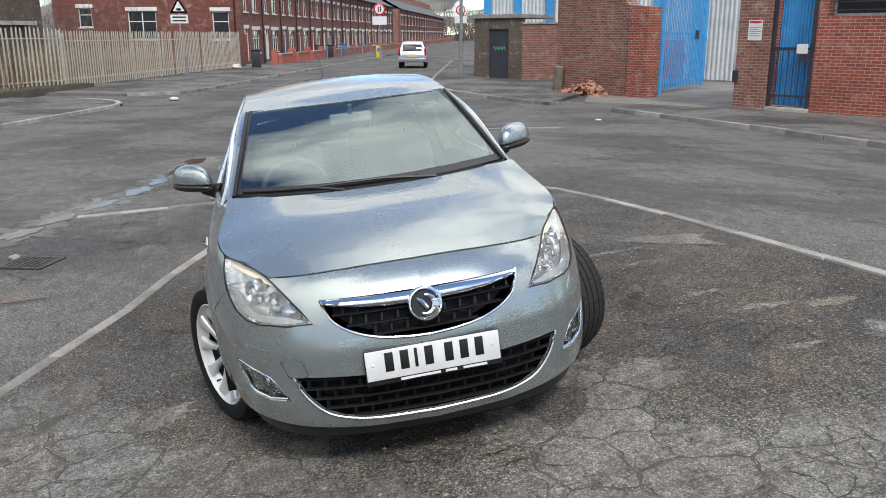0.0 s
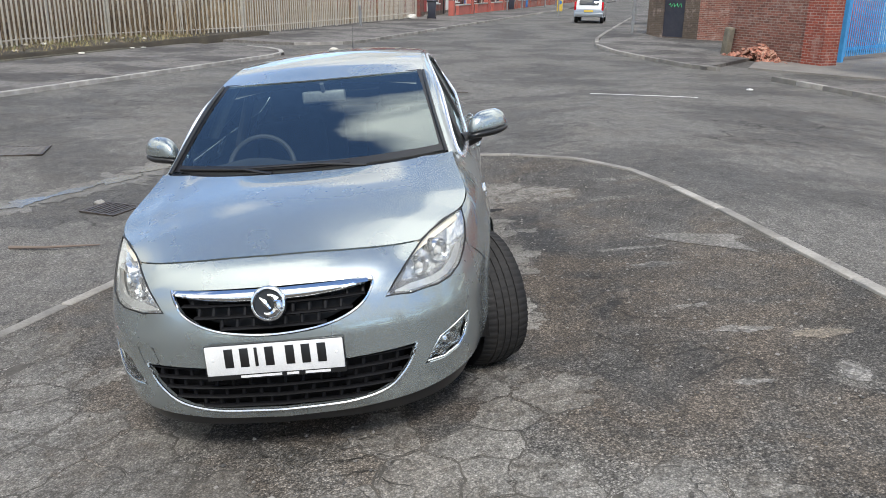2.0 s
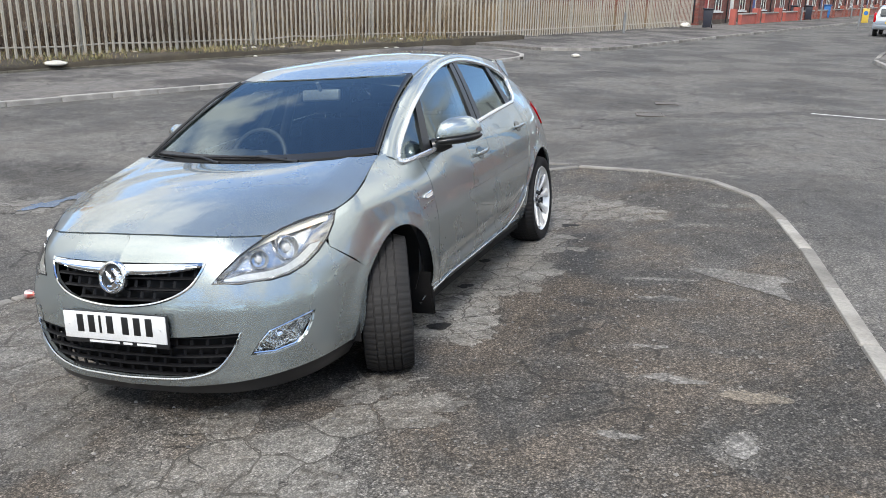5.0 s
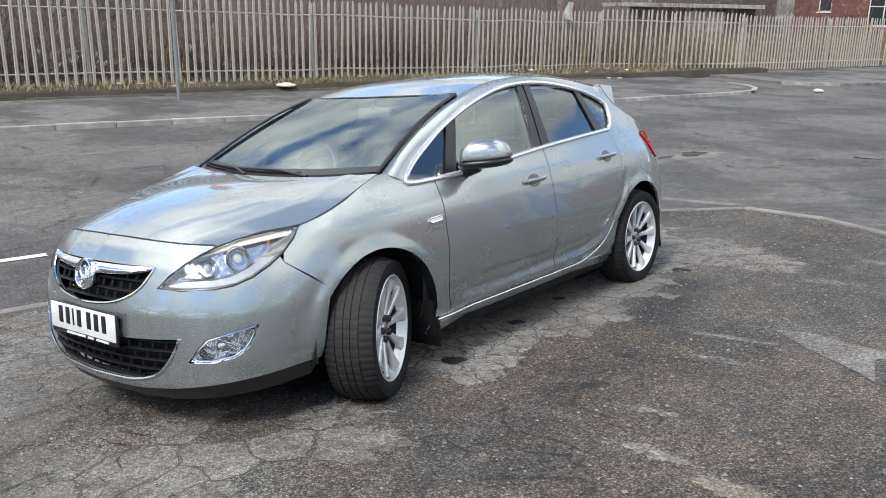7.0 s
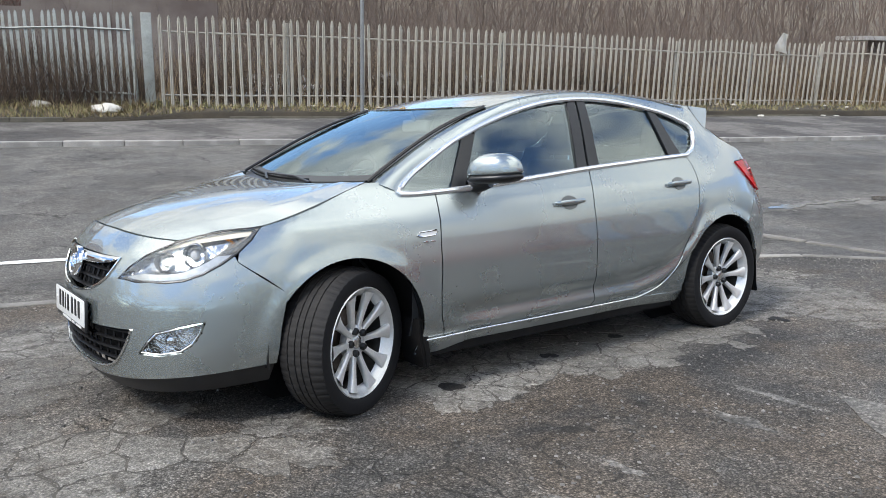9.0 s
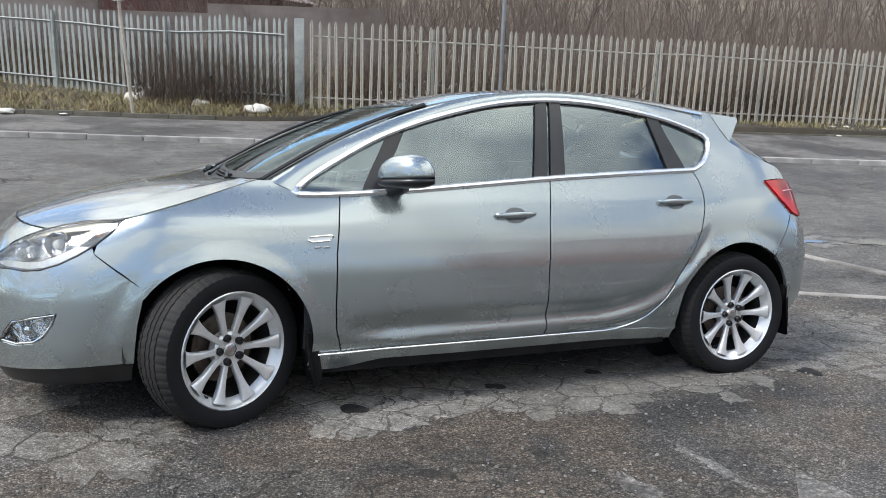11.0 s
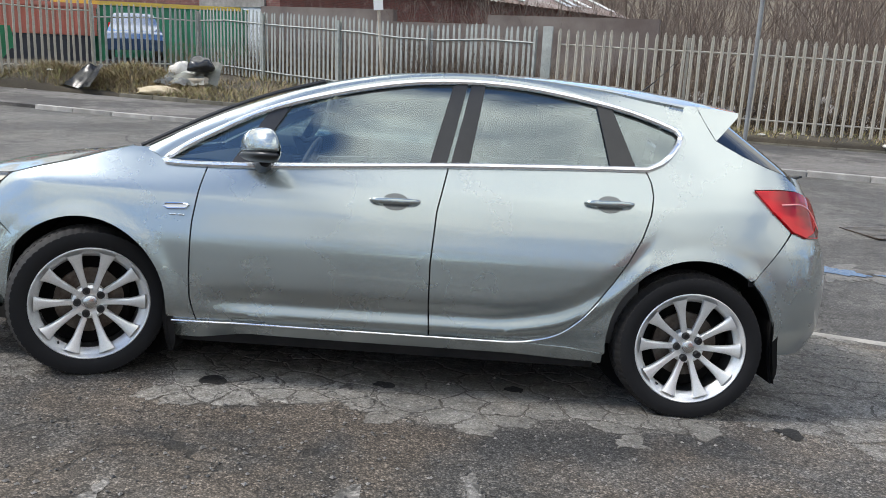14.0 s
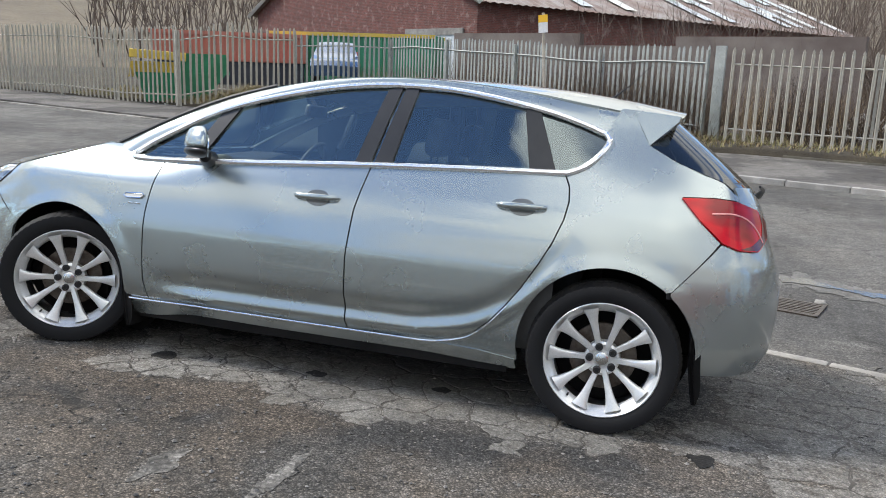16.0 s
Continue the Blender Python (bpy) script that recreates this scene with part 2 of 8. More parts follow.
def asphalt(name, base, pale, crack_scale, crack_width, patch, stone, worn_by=None, relief=0.006, grain=0.42, dirt=0.12, darkened_by=None, grime=0.0):
    """Asphalt in three sizes: stains, chips and grit; worn_by names a measure on the mesh of how worn it is."""
    m = material(name, base, 0.85)
    n = Nodes(m, world=True)
    m.node_tree.nodes["Principled BSDF"].inputs["Specular IOR Level"].default_value = 0.3
    big, mid = n.noise(0.45, 7, 0.62), n.noise(2.3, 7, 0.65)
    grit, fine = n.noise(48, 4, 0.7), n.noise(170, 2, 0.6)
    stones = n.node("ShaderNodeTexVoronoi", Scale=stone)
    n.link(n.co, stones.inputs["Vector"])
    chips, hue = stones.outputs["Distance"], n.ramp(stones.outputs["Color"], (0.15, 0.20), (0.55, 0.45), (0.85, 0.82))
    c = n.mix(n.ramp(n.noise(0.9, 8, 0.7), (0.38, 0.0), (0.62, 1.0)), base, tuple(0.56 * v for v in base))
    rag = n.mix(0.5, n.noise(5.0, 9, 0.75), n.noise(24.0, 4, 0.7))
    if worn_by:
        at = n.t.nodes.new("ShaderNodeAttribute")
        at.attribute_name = worn_by
        drift = n.math("MULTIPLY_ADD", n.noise(1.6, 6, 0.65), 0.9, -0.45)
        worn = n.ramp(n.mix(0.55, n.math("ADD", at.outputs["Fac"], drift), rag), (0.44, 0.0), (0.50, 0.45), (0.60, 1.0))
    else:
        worn = n.ramp(n.mix(0.5, n.ramp(big, (0.40, 0.0), (0.62, 1.0)), n.ramp(mid, (0.40, 0.0), (0.62, 1.0)), "MULTIPLY"), (0.12, 0.0), (0.46, 1.0))
    c = n.mix(n.mix(1.0, worn, patch, "MULTIPLY"), c, pale)
    if darkened_by:
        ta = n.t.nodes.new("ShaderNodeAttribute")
        ta.attribute_name = darkened_by
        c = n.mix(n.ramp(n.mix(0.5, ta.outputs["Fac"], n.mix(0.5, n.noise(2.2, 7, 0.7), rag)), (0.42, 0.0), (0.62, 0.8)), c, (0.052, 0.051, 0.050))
    if grime:
        c = n.mix(n.ramp(n.mix(0.5, n.noise(4.5, 9, 0.75), n.noise(17.0, 5, 0.7)), (0.47, 0.0), (0.60, grime)), c, (0.088, 0.078, 0.066))
    # brown dirt lies in drifts
    c = n.mix(n.ramp(n.noise(1.3, 5, 0.6, Distortion=0.6), (0.46, 0.0), (0.62, dirt)), c, tuple(v * f for v, f in zip(base, (1.30, 1.08, 0.86))))
    c = n.mix(0.40, c, n.ramp(n.noise(8.0, 5, 0.7, (1.0, 0.55, 1.0)), (0.32, 0.22), (0.50, 0.5), (0.68, 0.80)), "OVERLAY")
    c = n.mix(grain, c, n.ramp(grit, (0.30, 0.10), (0.50, 0.47), (0.70, 0.86)), "OVERLAY")
    c = n.mix(grain * 0.9, c, n.ramp(fine, (0.32, 0.12), (0.50, 0.5), (0.68, 0.9)), "OVERLAY")
    c = n.mix(grain * 1.1, c, hue, "OVERLAY")
    # dark binder between the stones
    c = n.mix(min(1.0, grain * 1.6), c, n.ramp(chips, (0.30, 1.06), (0.62, 0.50)), "MULTIPLY")
    # here and there a pale stone shows in the binder
    pick = n.node("ShaderNodeTexVoronoi", Scale=stone * 0.62)
    n.link(n.co, pick.inputs["Vector"])
    c = n.mix(n.mix(1.0, n.ramp(pick.outputs["Color"], (0.84, 0.0), (0.90, 0.6)), n.ramp(pick.outputs["Distance"], (0.22, 1.0), (0.42, 0.0)), "MULTIPLY"), c, tuple(min(0.27, 1.55 * v) for v in base))
    edge = n.math("MULTIPLY_ADD", n.noise(14, 4, 0.7), 0.16, n.cells(crack_scale, "DISTANCE_TO_EDGE", (2.5, 0.5)))
    where = n.ramp(n.noise(0.8, 6, 0.65), (0.48, 0.0), (0.58, 1.0))
    if worn_by:
        where = n.mix(1.0, n.mix(1.0, where, worn, "LIGHTEN"), n.ramp(n.noise(3.1, 4), (0.40, 0.0), (0.54, 1.0)), "MULTIPLY")
    crack = n.mix(1.0, n.ramp(edge, (0.090, 1.0), (0.090 + crack_width, 0.0)), where, "MULTIPLY")
    c = n.mix(n.mix(1.0, crack, n.ramp(n.noise(1.9, 5, 0.7), (0.35, 0.25), (0.65, 0.95)), "MULTIPLY"), c, (0.018, 0.017, 0.015))
    n.color(c)
    n.rough(n.ramp(n.noise(1.1, 6), (0.3, 0.72), (0.7, 0.95)))
    h = n.mix(0.55, n.mix(0.5, grit, n.ramp(chips, (0.0, 1.0), (0.5, 0.0))), n.ramp(crack, (0.0, 0.8), (1.0, 0.0)))
    n.bump(h, 1.0, relief)
    return m


ROAD = asphalt("road_asphalt", (0.108, 0.103, 0.097), (0.185, 0.175, 0.161), 1.1, 0.012, 0.70, 75, grain=0.46)
BAY = asphalt("cracked_bay_asphalt", (0.136, 0.127, 0.116), (0.222, 0.209, 0.19), 2.6, 0.03, 0.8, 105, "worn", 0.012, 0.70, 0.5, "darkened")
FOOTWAY = asphalt("footway_asphalt", (0.080, 0.074, 0.070), (0.18, 0.168, 0.155), 1.4, 0.008, 0.8, 90, grain=0.25)
KERB = mottled("kerb_concrete", (0.34, 0.325, 0.30), (0.21, 0.20, 0.185), 3, 0.85, 0.0, 0.5, 60, 0.004, vary=0.3)
OLD_KERB = mottled("worn_kerb_concrete", (0.27, 0.255, 0.23), (0.16, 0.15, 0.135), 2.5, 0.85, 0.0, 0.6, 45, 0.006, vary=0.5)
MOSSY = mottled("mossy_edging_stone", (0.15, 0.135, 0.105), (0.085, 0.078, 0.060), 3, 0.9, 0.0, 0.5, 50, 0.006, vary=0.3)
SOIL = mottled("verge_soil", (0.058, 0.047, 0.031), (0.030, 0.025, 0.018), 1.2, 0.95, 0.0, 0.8, 25, 0.03, world=True)
PALE_STEEL = mottled("galvanised_fence", (0.40, 0.372, 0.318), (0.30, 0.278, 0.23), 5, 0.6, 0.0, 0.2, 80, vary=0.06)
GREY_STEEL = mottled("grey_green_steel", (0.33, 0.345, 0.322), (0.23, 0.242, 0.225), 4, 0.55, 0.0, 0.2, 60)
GRASS = mottled("dry_grass", (0.30, 0.25, 0.115), (0.165, 0.170, 0.065), 1.5, 0.9, world=True)
TWIG = mottled("bare_twigs", (0.145, 0.112, 0.092), (0.060, 0.048, 0.040), 1.0, 0.9, world=True)
STRAW = mottled("dead_stalks", (0.26, 0.18, 0.10), (0.15, 0.11, 0.07), 1.5, 0.9, world=True)
for plant, tones in ((TWIG, ((0.045, 0.036, 0.030), (0.125, 0.090, 0.072), (0.19, 0.155, 0.125))), (STRAW, ((0.10, 0.072, 0.045), (0.21, 0.150, 0.085), (0.33, 0.26, 0.165)))):
    vn = Nodes(plant, True)
    vn.color(vn.mix(0.5, vn.ramp(vn.island(), (0.0, tones[0]), (0.55, tones[1]), (1.0, tones[2])), vn.ramp(vn.noise(0.22, 4), (0.35, tones[0]), (0.5, tones[1]), (0.68, tones[2]))))
WHITE_PAINT = mottled("white_paint", (0.66, 0.66, 0.63), (0.56, 0.56, 0.53), 3, 0.55)
WINDOW_DARK = material("far_window_glass", (0.03, 0.035, 0.04), 0.05, 0.0, Coat_Weight=0.6)
SLATE = mottled("slate_roof", (0.10, 0.10, 0.11), (0.07, 0.07, 0.075), 2, 0.7)
BLUE = mottled("blue_paint", (0.06, 0.32, 0.66), (0.05, 0.24, 0.52), 3, 0.45)
SHEET = mottled("white_sheet_steel", (0.55, 0.58, 0.60), (0.42, 0.45, 0.47), 1.5, 0.5)
GREEN_SKIP = mottled("green_skip_paint", (0.035, 0.25, 0.13), (0.03, 0.17, 0.09), 1.5, 0.55)
RED_SKIP = mottled("faded_red_paint", (0.44, 0.12, 0.085), (0.36, 0.14, 0.10), 1.5, 0.6)
YELLOW = mottled("yellow_paint", (0.62, 0.42, 0.05), (0.5, 0.36, 0.08), 3, 0.5)
RUBBLE = mottled("rubble_pale", (0.42, 0.38, 0.32), (0.30, 0.26, 0.21), 4, 0.9, vary=0.4)
BIN_DARK = mottled("dark_bin_plastic", (0.018, 0.022, 0.035), (0.03, 0.03, 0.04), 4, 0.5)
BIN_BLUE = mottled("blue_bin_plastic", (0.03, 0.16, 0.42), (0.03, 0.12, 0.32), 4, 0.5)
OLD_ROOF = mottled("patched_sheet_roof", (0.30, 0.27, 0.25), (0.17, 0.11, 0.09), 0.7, 0.8)
POLE_GREY = mottled("grey_pole_paint", (0.25, 0.26, 0.26), (0.18, 0.18, 0.18), 3, 0.5, 0.3)
RED_WALL = mottled("red_painted_wall", (0.40, 0.10, 0.075), (0.30, 0.08, 0.06), 2, 0.7)
SIGN_RED = material("sign_red", (0.55, 0.02, 0.03), 0.4)


def brickwork(name, a, b, mortar, scale=1.0):
    """Courses of brick in metres, for walls too far off to build brick by brick."""
    m = material(name, a, 0.85)
    n = Nodes(m)
    co = n.node("ShaderNodeVectorMath")
    co.operation = "ADD"
    sep = n.node("ShaderNodeSeparateXYZ")
    n.link(n.co, sep.inputs[0])
    add = n.node("ShaderNodeMath")
    n.link(sep.outputs[0], add.inputs[0])
    n.link(sep.outputs[1], add.inputs[1])
    comb = n.node("ShaderNodeCombineXYZ")
    n.link(add.outputs[0], comb.inputs[0])
    n.link(sep.outputs[2], comb.inputs[1])
    br = n.node("ShaderNodeTexBrick", Scale=1.0)
    br.inputs["Color1"].default_value, br.inputs["Color2"].default_value, br.inputs["Mortar"].default_value = (*a, 1), (*b, 1), (*mortar, 1)
    br.inputs["Brick Width"].default_value, br.inputs["Row Height"].default_value = 0.225 * scale, 0.075 * scale
    br.inputs["Mortar Size"].default_value = 0.008 * scale
    n.link(comb.outputs[0], br.inputs["Vector"])
    c = n.mix(n.ramp(n.noise(0.8, 7, 0.65), (0.4, 0.0), (0.75, 0.6)), br.outputs["Color"], tuple(0.35 * v for v in a))
    c = n.mix(n.ramp(n.noise(2.2, 6, 0.7), (0.54, 0.0), (0.72, 0.5)), c, (0.45, 0.36, 0.32))
    c = n.mix(0.3, c, n.ramp(n.noise(40, 3), (0.3, 0.25), (0.7, 0.75)), "OVERLAY")
    n.color(c)
    n.bump(n.ramp(br.outputs["Fac"], (0.0, 1.0), (1.0, 0.0)), 0.5, 0.01)
    return m


BRICK_RED = brickwork("red_brickwork", (0.34, 0.075, 0.045), (0.20, 0.045, 0.032), (0.36, 0.27, 0.23))
BRICK_TERRACE = brickwork("terrace_brickwork", (0.20, 0.048, 0.034), (0.125, 0.034, 0.027), (0.17, 0.12, 0.10))
BRICK_DARK = brickwork("sooty_brickwork", (0.27, 0.105, 0.075), (0.13, 0.055, 0.042), (0.30, 0.25, 0.21))
BRICK_WORKS = brickwork("weathered_works_brick", (0.185, 0.062, 0.050), (0.115, 0.044, 0.038), (0.15, 0.10, 0.085))
BRICK_BROWN = brickwork("brown_brickwork", (0.10, 0.075, 0.055), (0.075, 0.055, 0.045), (0.11, 0.095, 0.08))
# ---- the hatchback's skin: one outline in plan, drawn in or out with height ----
def hermite(xs, ys):
    """A smooth curve y(x) through a few given places, flat beyond its ends."""
    xs, ys = np.array(xs, float), np.array(ys, float)
    h, d = np.diff(xs), np.diff(ys) / np.diff(xs)
    m = np.zeros(len(xs))
    m[0], m[-1] = d[0], d[-1]
    for i in range(1, len(xs) - 1):
        m[i] = 0 if d[i - 1] * d[i] <= 0 else 2 / (1 / d[i - 1] + 1 / d[i])

    def at(x):
        x = np.clip(x, xs[0], xs[-1])
        i = int(np.clip(np.searchsorted(xs, x) - 1, 0, len(h) - 1))
        t = (x - xs[i]) / h[i]
        return float((1 + 2 * t) * (1 - t) ** 2 * ys[i] + t * (1 - t) ** 2 * h[i] * m[i] + t * t * (3 - 2 * t) * ys[i + 1] + t * t * (t - 1) * h[i] * m[i + 1])
    return at


def ramp(v, lo, hi):
    t = min(1.0, max(0.0, (v - lo) / (hi - lo)))
    return t * t * (3 - 2 * t)


def catmull(pts, n):
    """n places along a smooth curve through the given places."""
    p = [np.array(q, float) for q in pts]
    p = [2 * p[0] - p[1]] + p + [2 * p[-1] - p[-2]]
    out = []
    for k in range(n):
        s = k / (n - 1) * (len(p) - 3)
        i = min(int(s), len(p) - 4)
        t = s - i
        a, b, c, e = p[i:i + 4]
        out.append(0.5 * (2 * b + (c - a) * t + (2 * a - 5 * b + 4 * c - e) * t * t + (3 * b - a - 3 * c + e) * t ** 3))
    return out


PLAN = np.array(catmull([(0, -2.30), (0.30, -2.275), (0.55, -2.185), (0.73, -1.99), (0.82, -1.72), (0.868, -1.35), (0.888, -0.9), (0.895, -0.3),
                         (0.895, 0.4), (0.895, 1.0), (0.89, 1.4), (0.86, 1.7), (0.79, 1.9), (0.60, 2.04), (0.30, 2.095), (0, 2.11)], 601))
PLEN = np.concatenate([[0], np.cumsum(np.hypot(*np.diff(PLAN, axis=0).T))])
PTAN = np.gradient(PLAN, axis=0)
PIN = np.stack([-PTAN[:, 1], PTAN[:, 0]], 1) / np.hypot(PTAN[:, 0], PTAN[:, 1])[:, None]
SIDE_IN = hermite([0.12, 0.20, 0.30, 0.36, 0.44, 0.56, 0.64, 0.75, 0.83, 0.88, 0.94, 0.98, 1.05, 1.2, 1.3, 1.4, 1.47],
                  [0.135, 0.095, 0.032, 0.015, 0.008, 0.002, 0.0, 0.015, 0.033, 0.049, 0.072, 0.092, 0.127, 0.195, 0.243, 0.297, 0.345])
FRONT_IN = hermite([0.12, 0.20, 0.28, 0.40, 0.55, 0.66, 0.74, 0.80, 0.85, 0.90, 0.95], [0.10, 0.05, 0.015, 0.0, 0.005, 0.03, 0.065, 0.11, 0.17, 0.26, 0.36])
REAR_IN = hermite([0.12, 0.22, 0.31, 0.44, 0.60, 0.75, 0.88, 1.0, 1.1, 1.25, 1.42], [0.20, 0.14, 0.055, 0.006, 0.0, 0.02, 0.07, 0.12, 0.18, 0.32, 0.52])


CREASE = hermite([-1.0, 0.45, 0.70, 0.88, 1.02, 1.15], [0.328, 0.338, 0.378, 0.458, 0.58, 0.735])


def along_y(y):
    """The way along the outline to the place beside the hatchback at y."""
    return float(np.interp(y, PLAN[:, 1], PLEN))


def skin(a, z, out=0.0):
    """The place on the skin at a metres along the outline (minus: the other flank) and z up, moved out by out."""
    s, a = (1 if a >= 0 else -1), abs(a)
    x, y = np.interp(a, PLEN, PLAN[:, 0]), np.interp(a, PLEN, PLAN[:, 1])
    nx, ny = np.interp(a, PLEN, PIN[:, 0]), np.interp(a, PLEN, PIN[:, 1])
    front, rear = ramp(-y, 1.55, 2.15), ramp(y, 1.5, 1.98)
    d = front * FRONT_IN(z) + rear * REAR_IN(z) + (1 - front - rear) * SIDE_IN(z)
    d += 0.045 * ramp(z, 0.84, 1.02) * ramp(-y, 0.45, 1.1) * (1 - front) + 0.05 * ramp(z, 1.0, 1.35) * ramp(y, 0.8, 1.5) * (1 - rear)
    if -0.9 < y < 1.25 and z < 0.95:
        crease = CREASE(y)
        fade = ramp(y, -0.9, -0.6) * (1 - 0.35 * ramp(y, 0.5, 0.9)) * (1 - ramp(y, 0.9, 1.25))
        d += fade * (0.023 * math.exp(-((z - crease - 0.062) / 0.046) ** 2) + 0.70 * max(0.0, min(0.055, crease - z)) * (1 - 0.38 * ramp(0.300 - z, 0.0, 0.016)))
    for cy in (-1.3425, 1.345):
        r = math.hypot(y - cy, z - 0.33)
        if r < 0.47:
            d -= 0.010 * ramp(0.46 - r, 0.0, 0.075) * ramp(z, 0.25, 0.4)
    d -= out
    return s * (x + nx * d), y + ny * d, z
def lofted(f, nu, nv):
    """A sheet f(s, t), s and t from 0 to 1."""
    bm = bmesh.new()
    vs = [[bm.verts.new(f(i / nu, j / nv)) for j in range(nv + 1)] for i in range(nu + 1)]
    for i in range(nu):
        for j in range(nv):
            bm.faces.new((vs[i][j], vs[i + 1][j], vs[i + 1][j + 1], vs[i][j + 1]))
    return bm


def outward(bm, centre, skirt=0.0):
    """Turns the faces away from centre, and gives the sheet a turned-in edge."""
    bmesh.ops.recalc_face_normals(bm, faces=bm.faces)
    bm.normal_update()
    c = Vector(centre)
    if sum((f.calc_center_median() - c).dot(f.normal) * f.calc_area() for f in bm.faces) < 0:
        bmesh.ops.reverse_faces(bm, faces=bm.faces)
    bm.normal_update()
    if skirt:
        edges = [e for e in bm.edges if e.is_boundary]
        shift = {v: -v.normal * skirt for e in edges for v in e.verts}
        made = bmesh.ops.extrude_edge_only(bm, edges=edges)["geom"]
        near = {tuple(round(q, 6) for q in v.co): s for v, s in shift.items()}
        for v in made:
            if isinstance(v, bmesh.types.BMVert):
                v.co += near.get(tuple(round(q, 6) for q in v.co), Vector())
        bmesh.ops.recalc_face_normals(bm, faces=bm.faces)
        bm.normal_update()
        big = max(bm.faces, key=lambda f: f.calc_area())
        if (big.calc_center_median() - c).dot(big.normal) < 0:
            bmesh.ops.reverse_faces(bm, faces=bm.faces)
    return bm


def inside(p, poly):
    x, y = p
    hit = False
    for (x0, y0), (x1, y1) in zip(poly, poly[1:] + poly[:1]):
        if (y0 > y) != (y1 > y) and x < (x1 - x0) * (y - y0) / (y1 - y0) + x0:
            hit = not hit
    return hit


def nearest(p, poly):
    best = None
    for (x0, y0), (x1, y1) in zip(poly, poly[1:] + poly[:1]):
        dx, dy = x1 - x0, y1 - y0
        t = max(0, min(1, ((p[0] - x0) * dx + (p[1] - y0) * dy) / (dx * dx + dy * dy + 1e-12)))
        q = (x0 + t * dx, y0 + t * dy)
        d = (q[0] - p[0]) ** 2 + (q[1] - p[1]) ** 2
        if best is None or d < best[0]:
            best = (d, q)
    return best


def cutout(poly, holes=(), step=0.02, to3d=skin, out=0.0):
    """A sheet over the outline poly, with holes, laid on to3d."""
    poly, holes = [tuple(p) for p in poly], [[tuple(p) for p in h] for h in holes]
    a0, a1 = min(p[0] for p in poly), max(p[0] for p in poly)
    z0, z1 = min(p[1] for p in poly), max(p[1] for p in poly)
    na, nz = max(2, int((a1 - a0) / step) + 1), max(2, int((z1 - z0) / step) + 1)
    grid, faces = {}, []

    def key(i, j):
        if (i, j) not in grid:
            grid[i, j] = [a0 + (a1 - a0) * i / na, z0 + (z1 - z0) * j / nz]
        return (i, j)
    for i in range(na):
        for j in range(nz):
            c = (a0 + (a1 - a0) * (i + 0.5) / na, z0 + (z1 - z0) * (j + 0.5) / nz)
            if inside(c, poly) and not any(inside(c, h) for h in holes):
                faces.append([key(i, j), key(i + 1, j), key(i + 1, j + 1), key(i, j + 1)])
    count = {}
    for f in faces:
        for k in range(4):
            e = tuple(sorted((f[k], f[(k + 1) % 4])))
            count[e] = count.get(e, 0) + 1
    rim = {v for e, n in count.items() if n == 1 for v in e}
    corners = [p for loop in [poly] + holes for p in loop]
    for v in rim:
        p = grid[v]
        d, q = min((nearest(p, loop) for loop in [poly] + holes), key=lambda r: r[0])
        grid[v] = list(q)
    for c in corners:
        v = min(rim, key=lambda k: (grid[k][0] - c[0]) ** 2 + (grid[k][1] - c[1]) ** 2, default=None)
        if v is not None and math.dist(grid[v], c) < step:
            grid[v] = list(c)
    bm = bmesh.new()
    vs = {k: bm.verts.new(to3d(p[0], p[1], out)) for k, p in grid.items()}
    for f in faces:
        bm.faces.new([vs[k] for k in f])
    bmesh.ops.remove_doubles(bm, verts=bm.verts, dist=0.0004)
    return bm


def tube(pts, r, sides=8, closed=False, flat=1.0):
    """A rod along pts; flat squeezes it across."""
    bm = bmesh.new()
    pts = [Vector(p) for p in pts]
    n, rings = len(pts), []
    for i, p in enumerate(pts):
        a = pts[(i - 1) % n] if closed or i else p
        b = pts[(i + 1) % n] if closed or i < n - 1 else p
        t = (b - a).normalized()
        up = Vector((0, 0, 1)) if abs(t.z) < 0.9 else Vector((0, 1, 0))
        s = t.cross(up).normalized()
        u = s.cross(t)
        rr = r[i] if isinstance(r, (list, tuple)) else r
        rings.append([bm.verts.new(p + s * rr * flat * math.cos(k * math.tau / sides) + u * rr * math.sin(k * math.tau / sides)) for k in range(sides)])
    for i in range(n if closed else n - 1):
        q, w = rings[i], rings[(i + 1) % n]
        for k in range(sides):
            bm.faces.new((q[k], q[(k + 1) % sides], w[(k + 1) % sides], w[k]))
    if not closed:
        bm.faces.new(rings[0][::-1])
        bm.faces.new(rings[-1])
    bmesh.ops.recalc_face_normals(bm, faces=bm.faces)
    return bm


def lathe(profile, n=48, axis="x"):
    """Turns (along, radius) pairs round the axis."""
    bm = bmesh.new()
    rings = []
    for d, r in profile:
        ring = []
        for k in range(n):
            c, s = r * math.cos(k * math.tau / n), r * math.sin(k * math.tau / n)
            ring.append(bm.verts.new({"x": (d, c, s), "y": (c, d, s), "z": (c, s, d)}[axis]))
        rings.append(ring)
    for q, w in zip(rings, rings[1:]):
        for k in range(n):
            bm.faces.new((q[k], q[(k + 1) % n], w[(k + 1) % n], w[k]))
    bmesh.ops.remove_doubles(bm, verts=bm.verts, dist=0.0002)
    bmesh.ops.recalc_face_normals(bm, faces=bm.faces)
    return bm


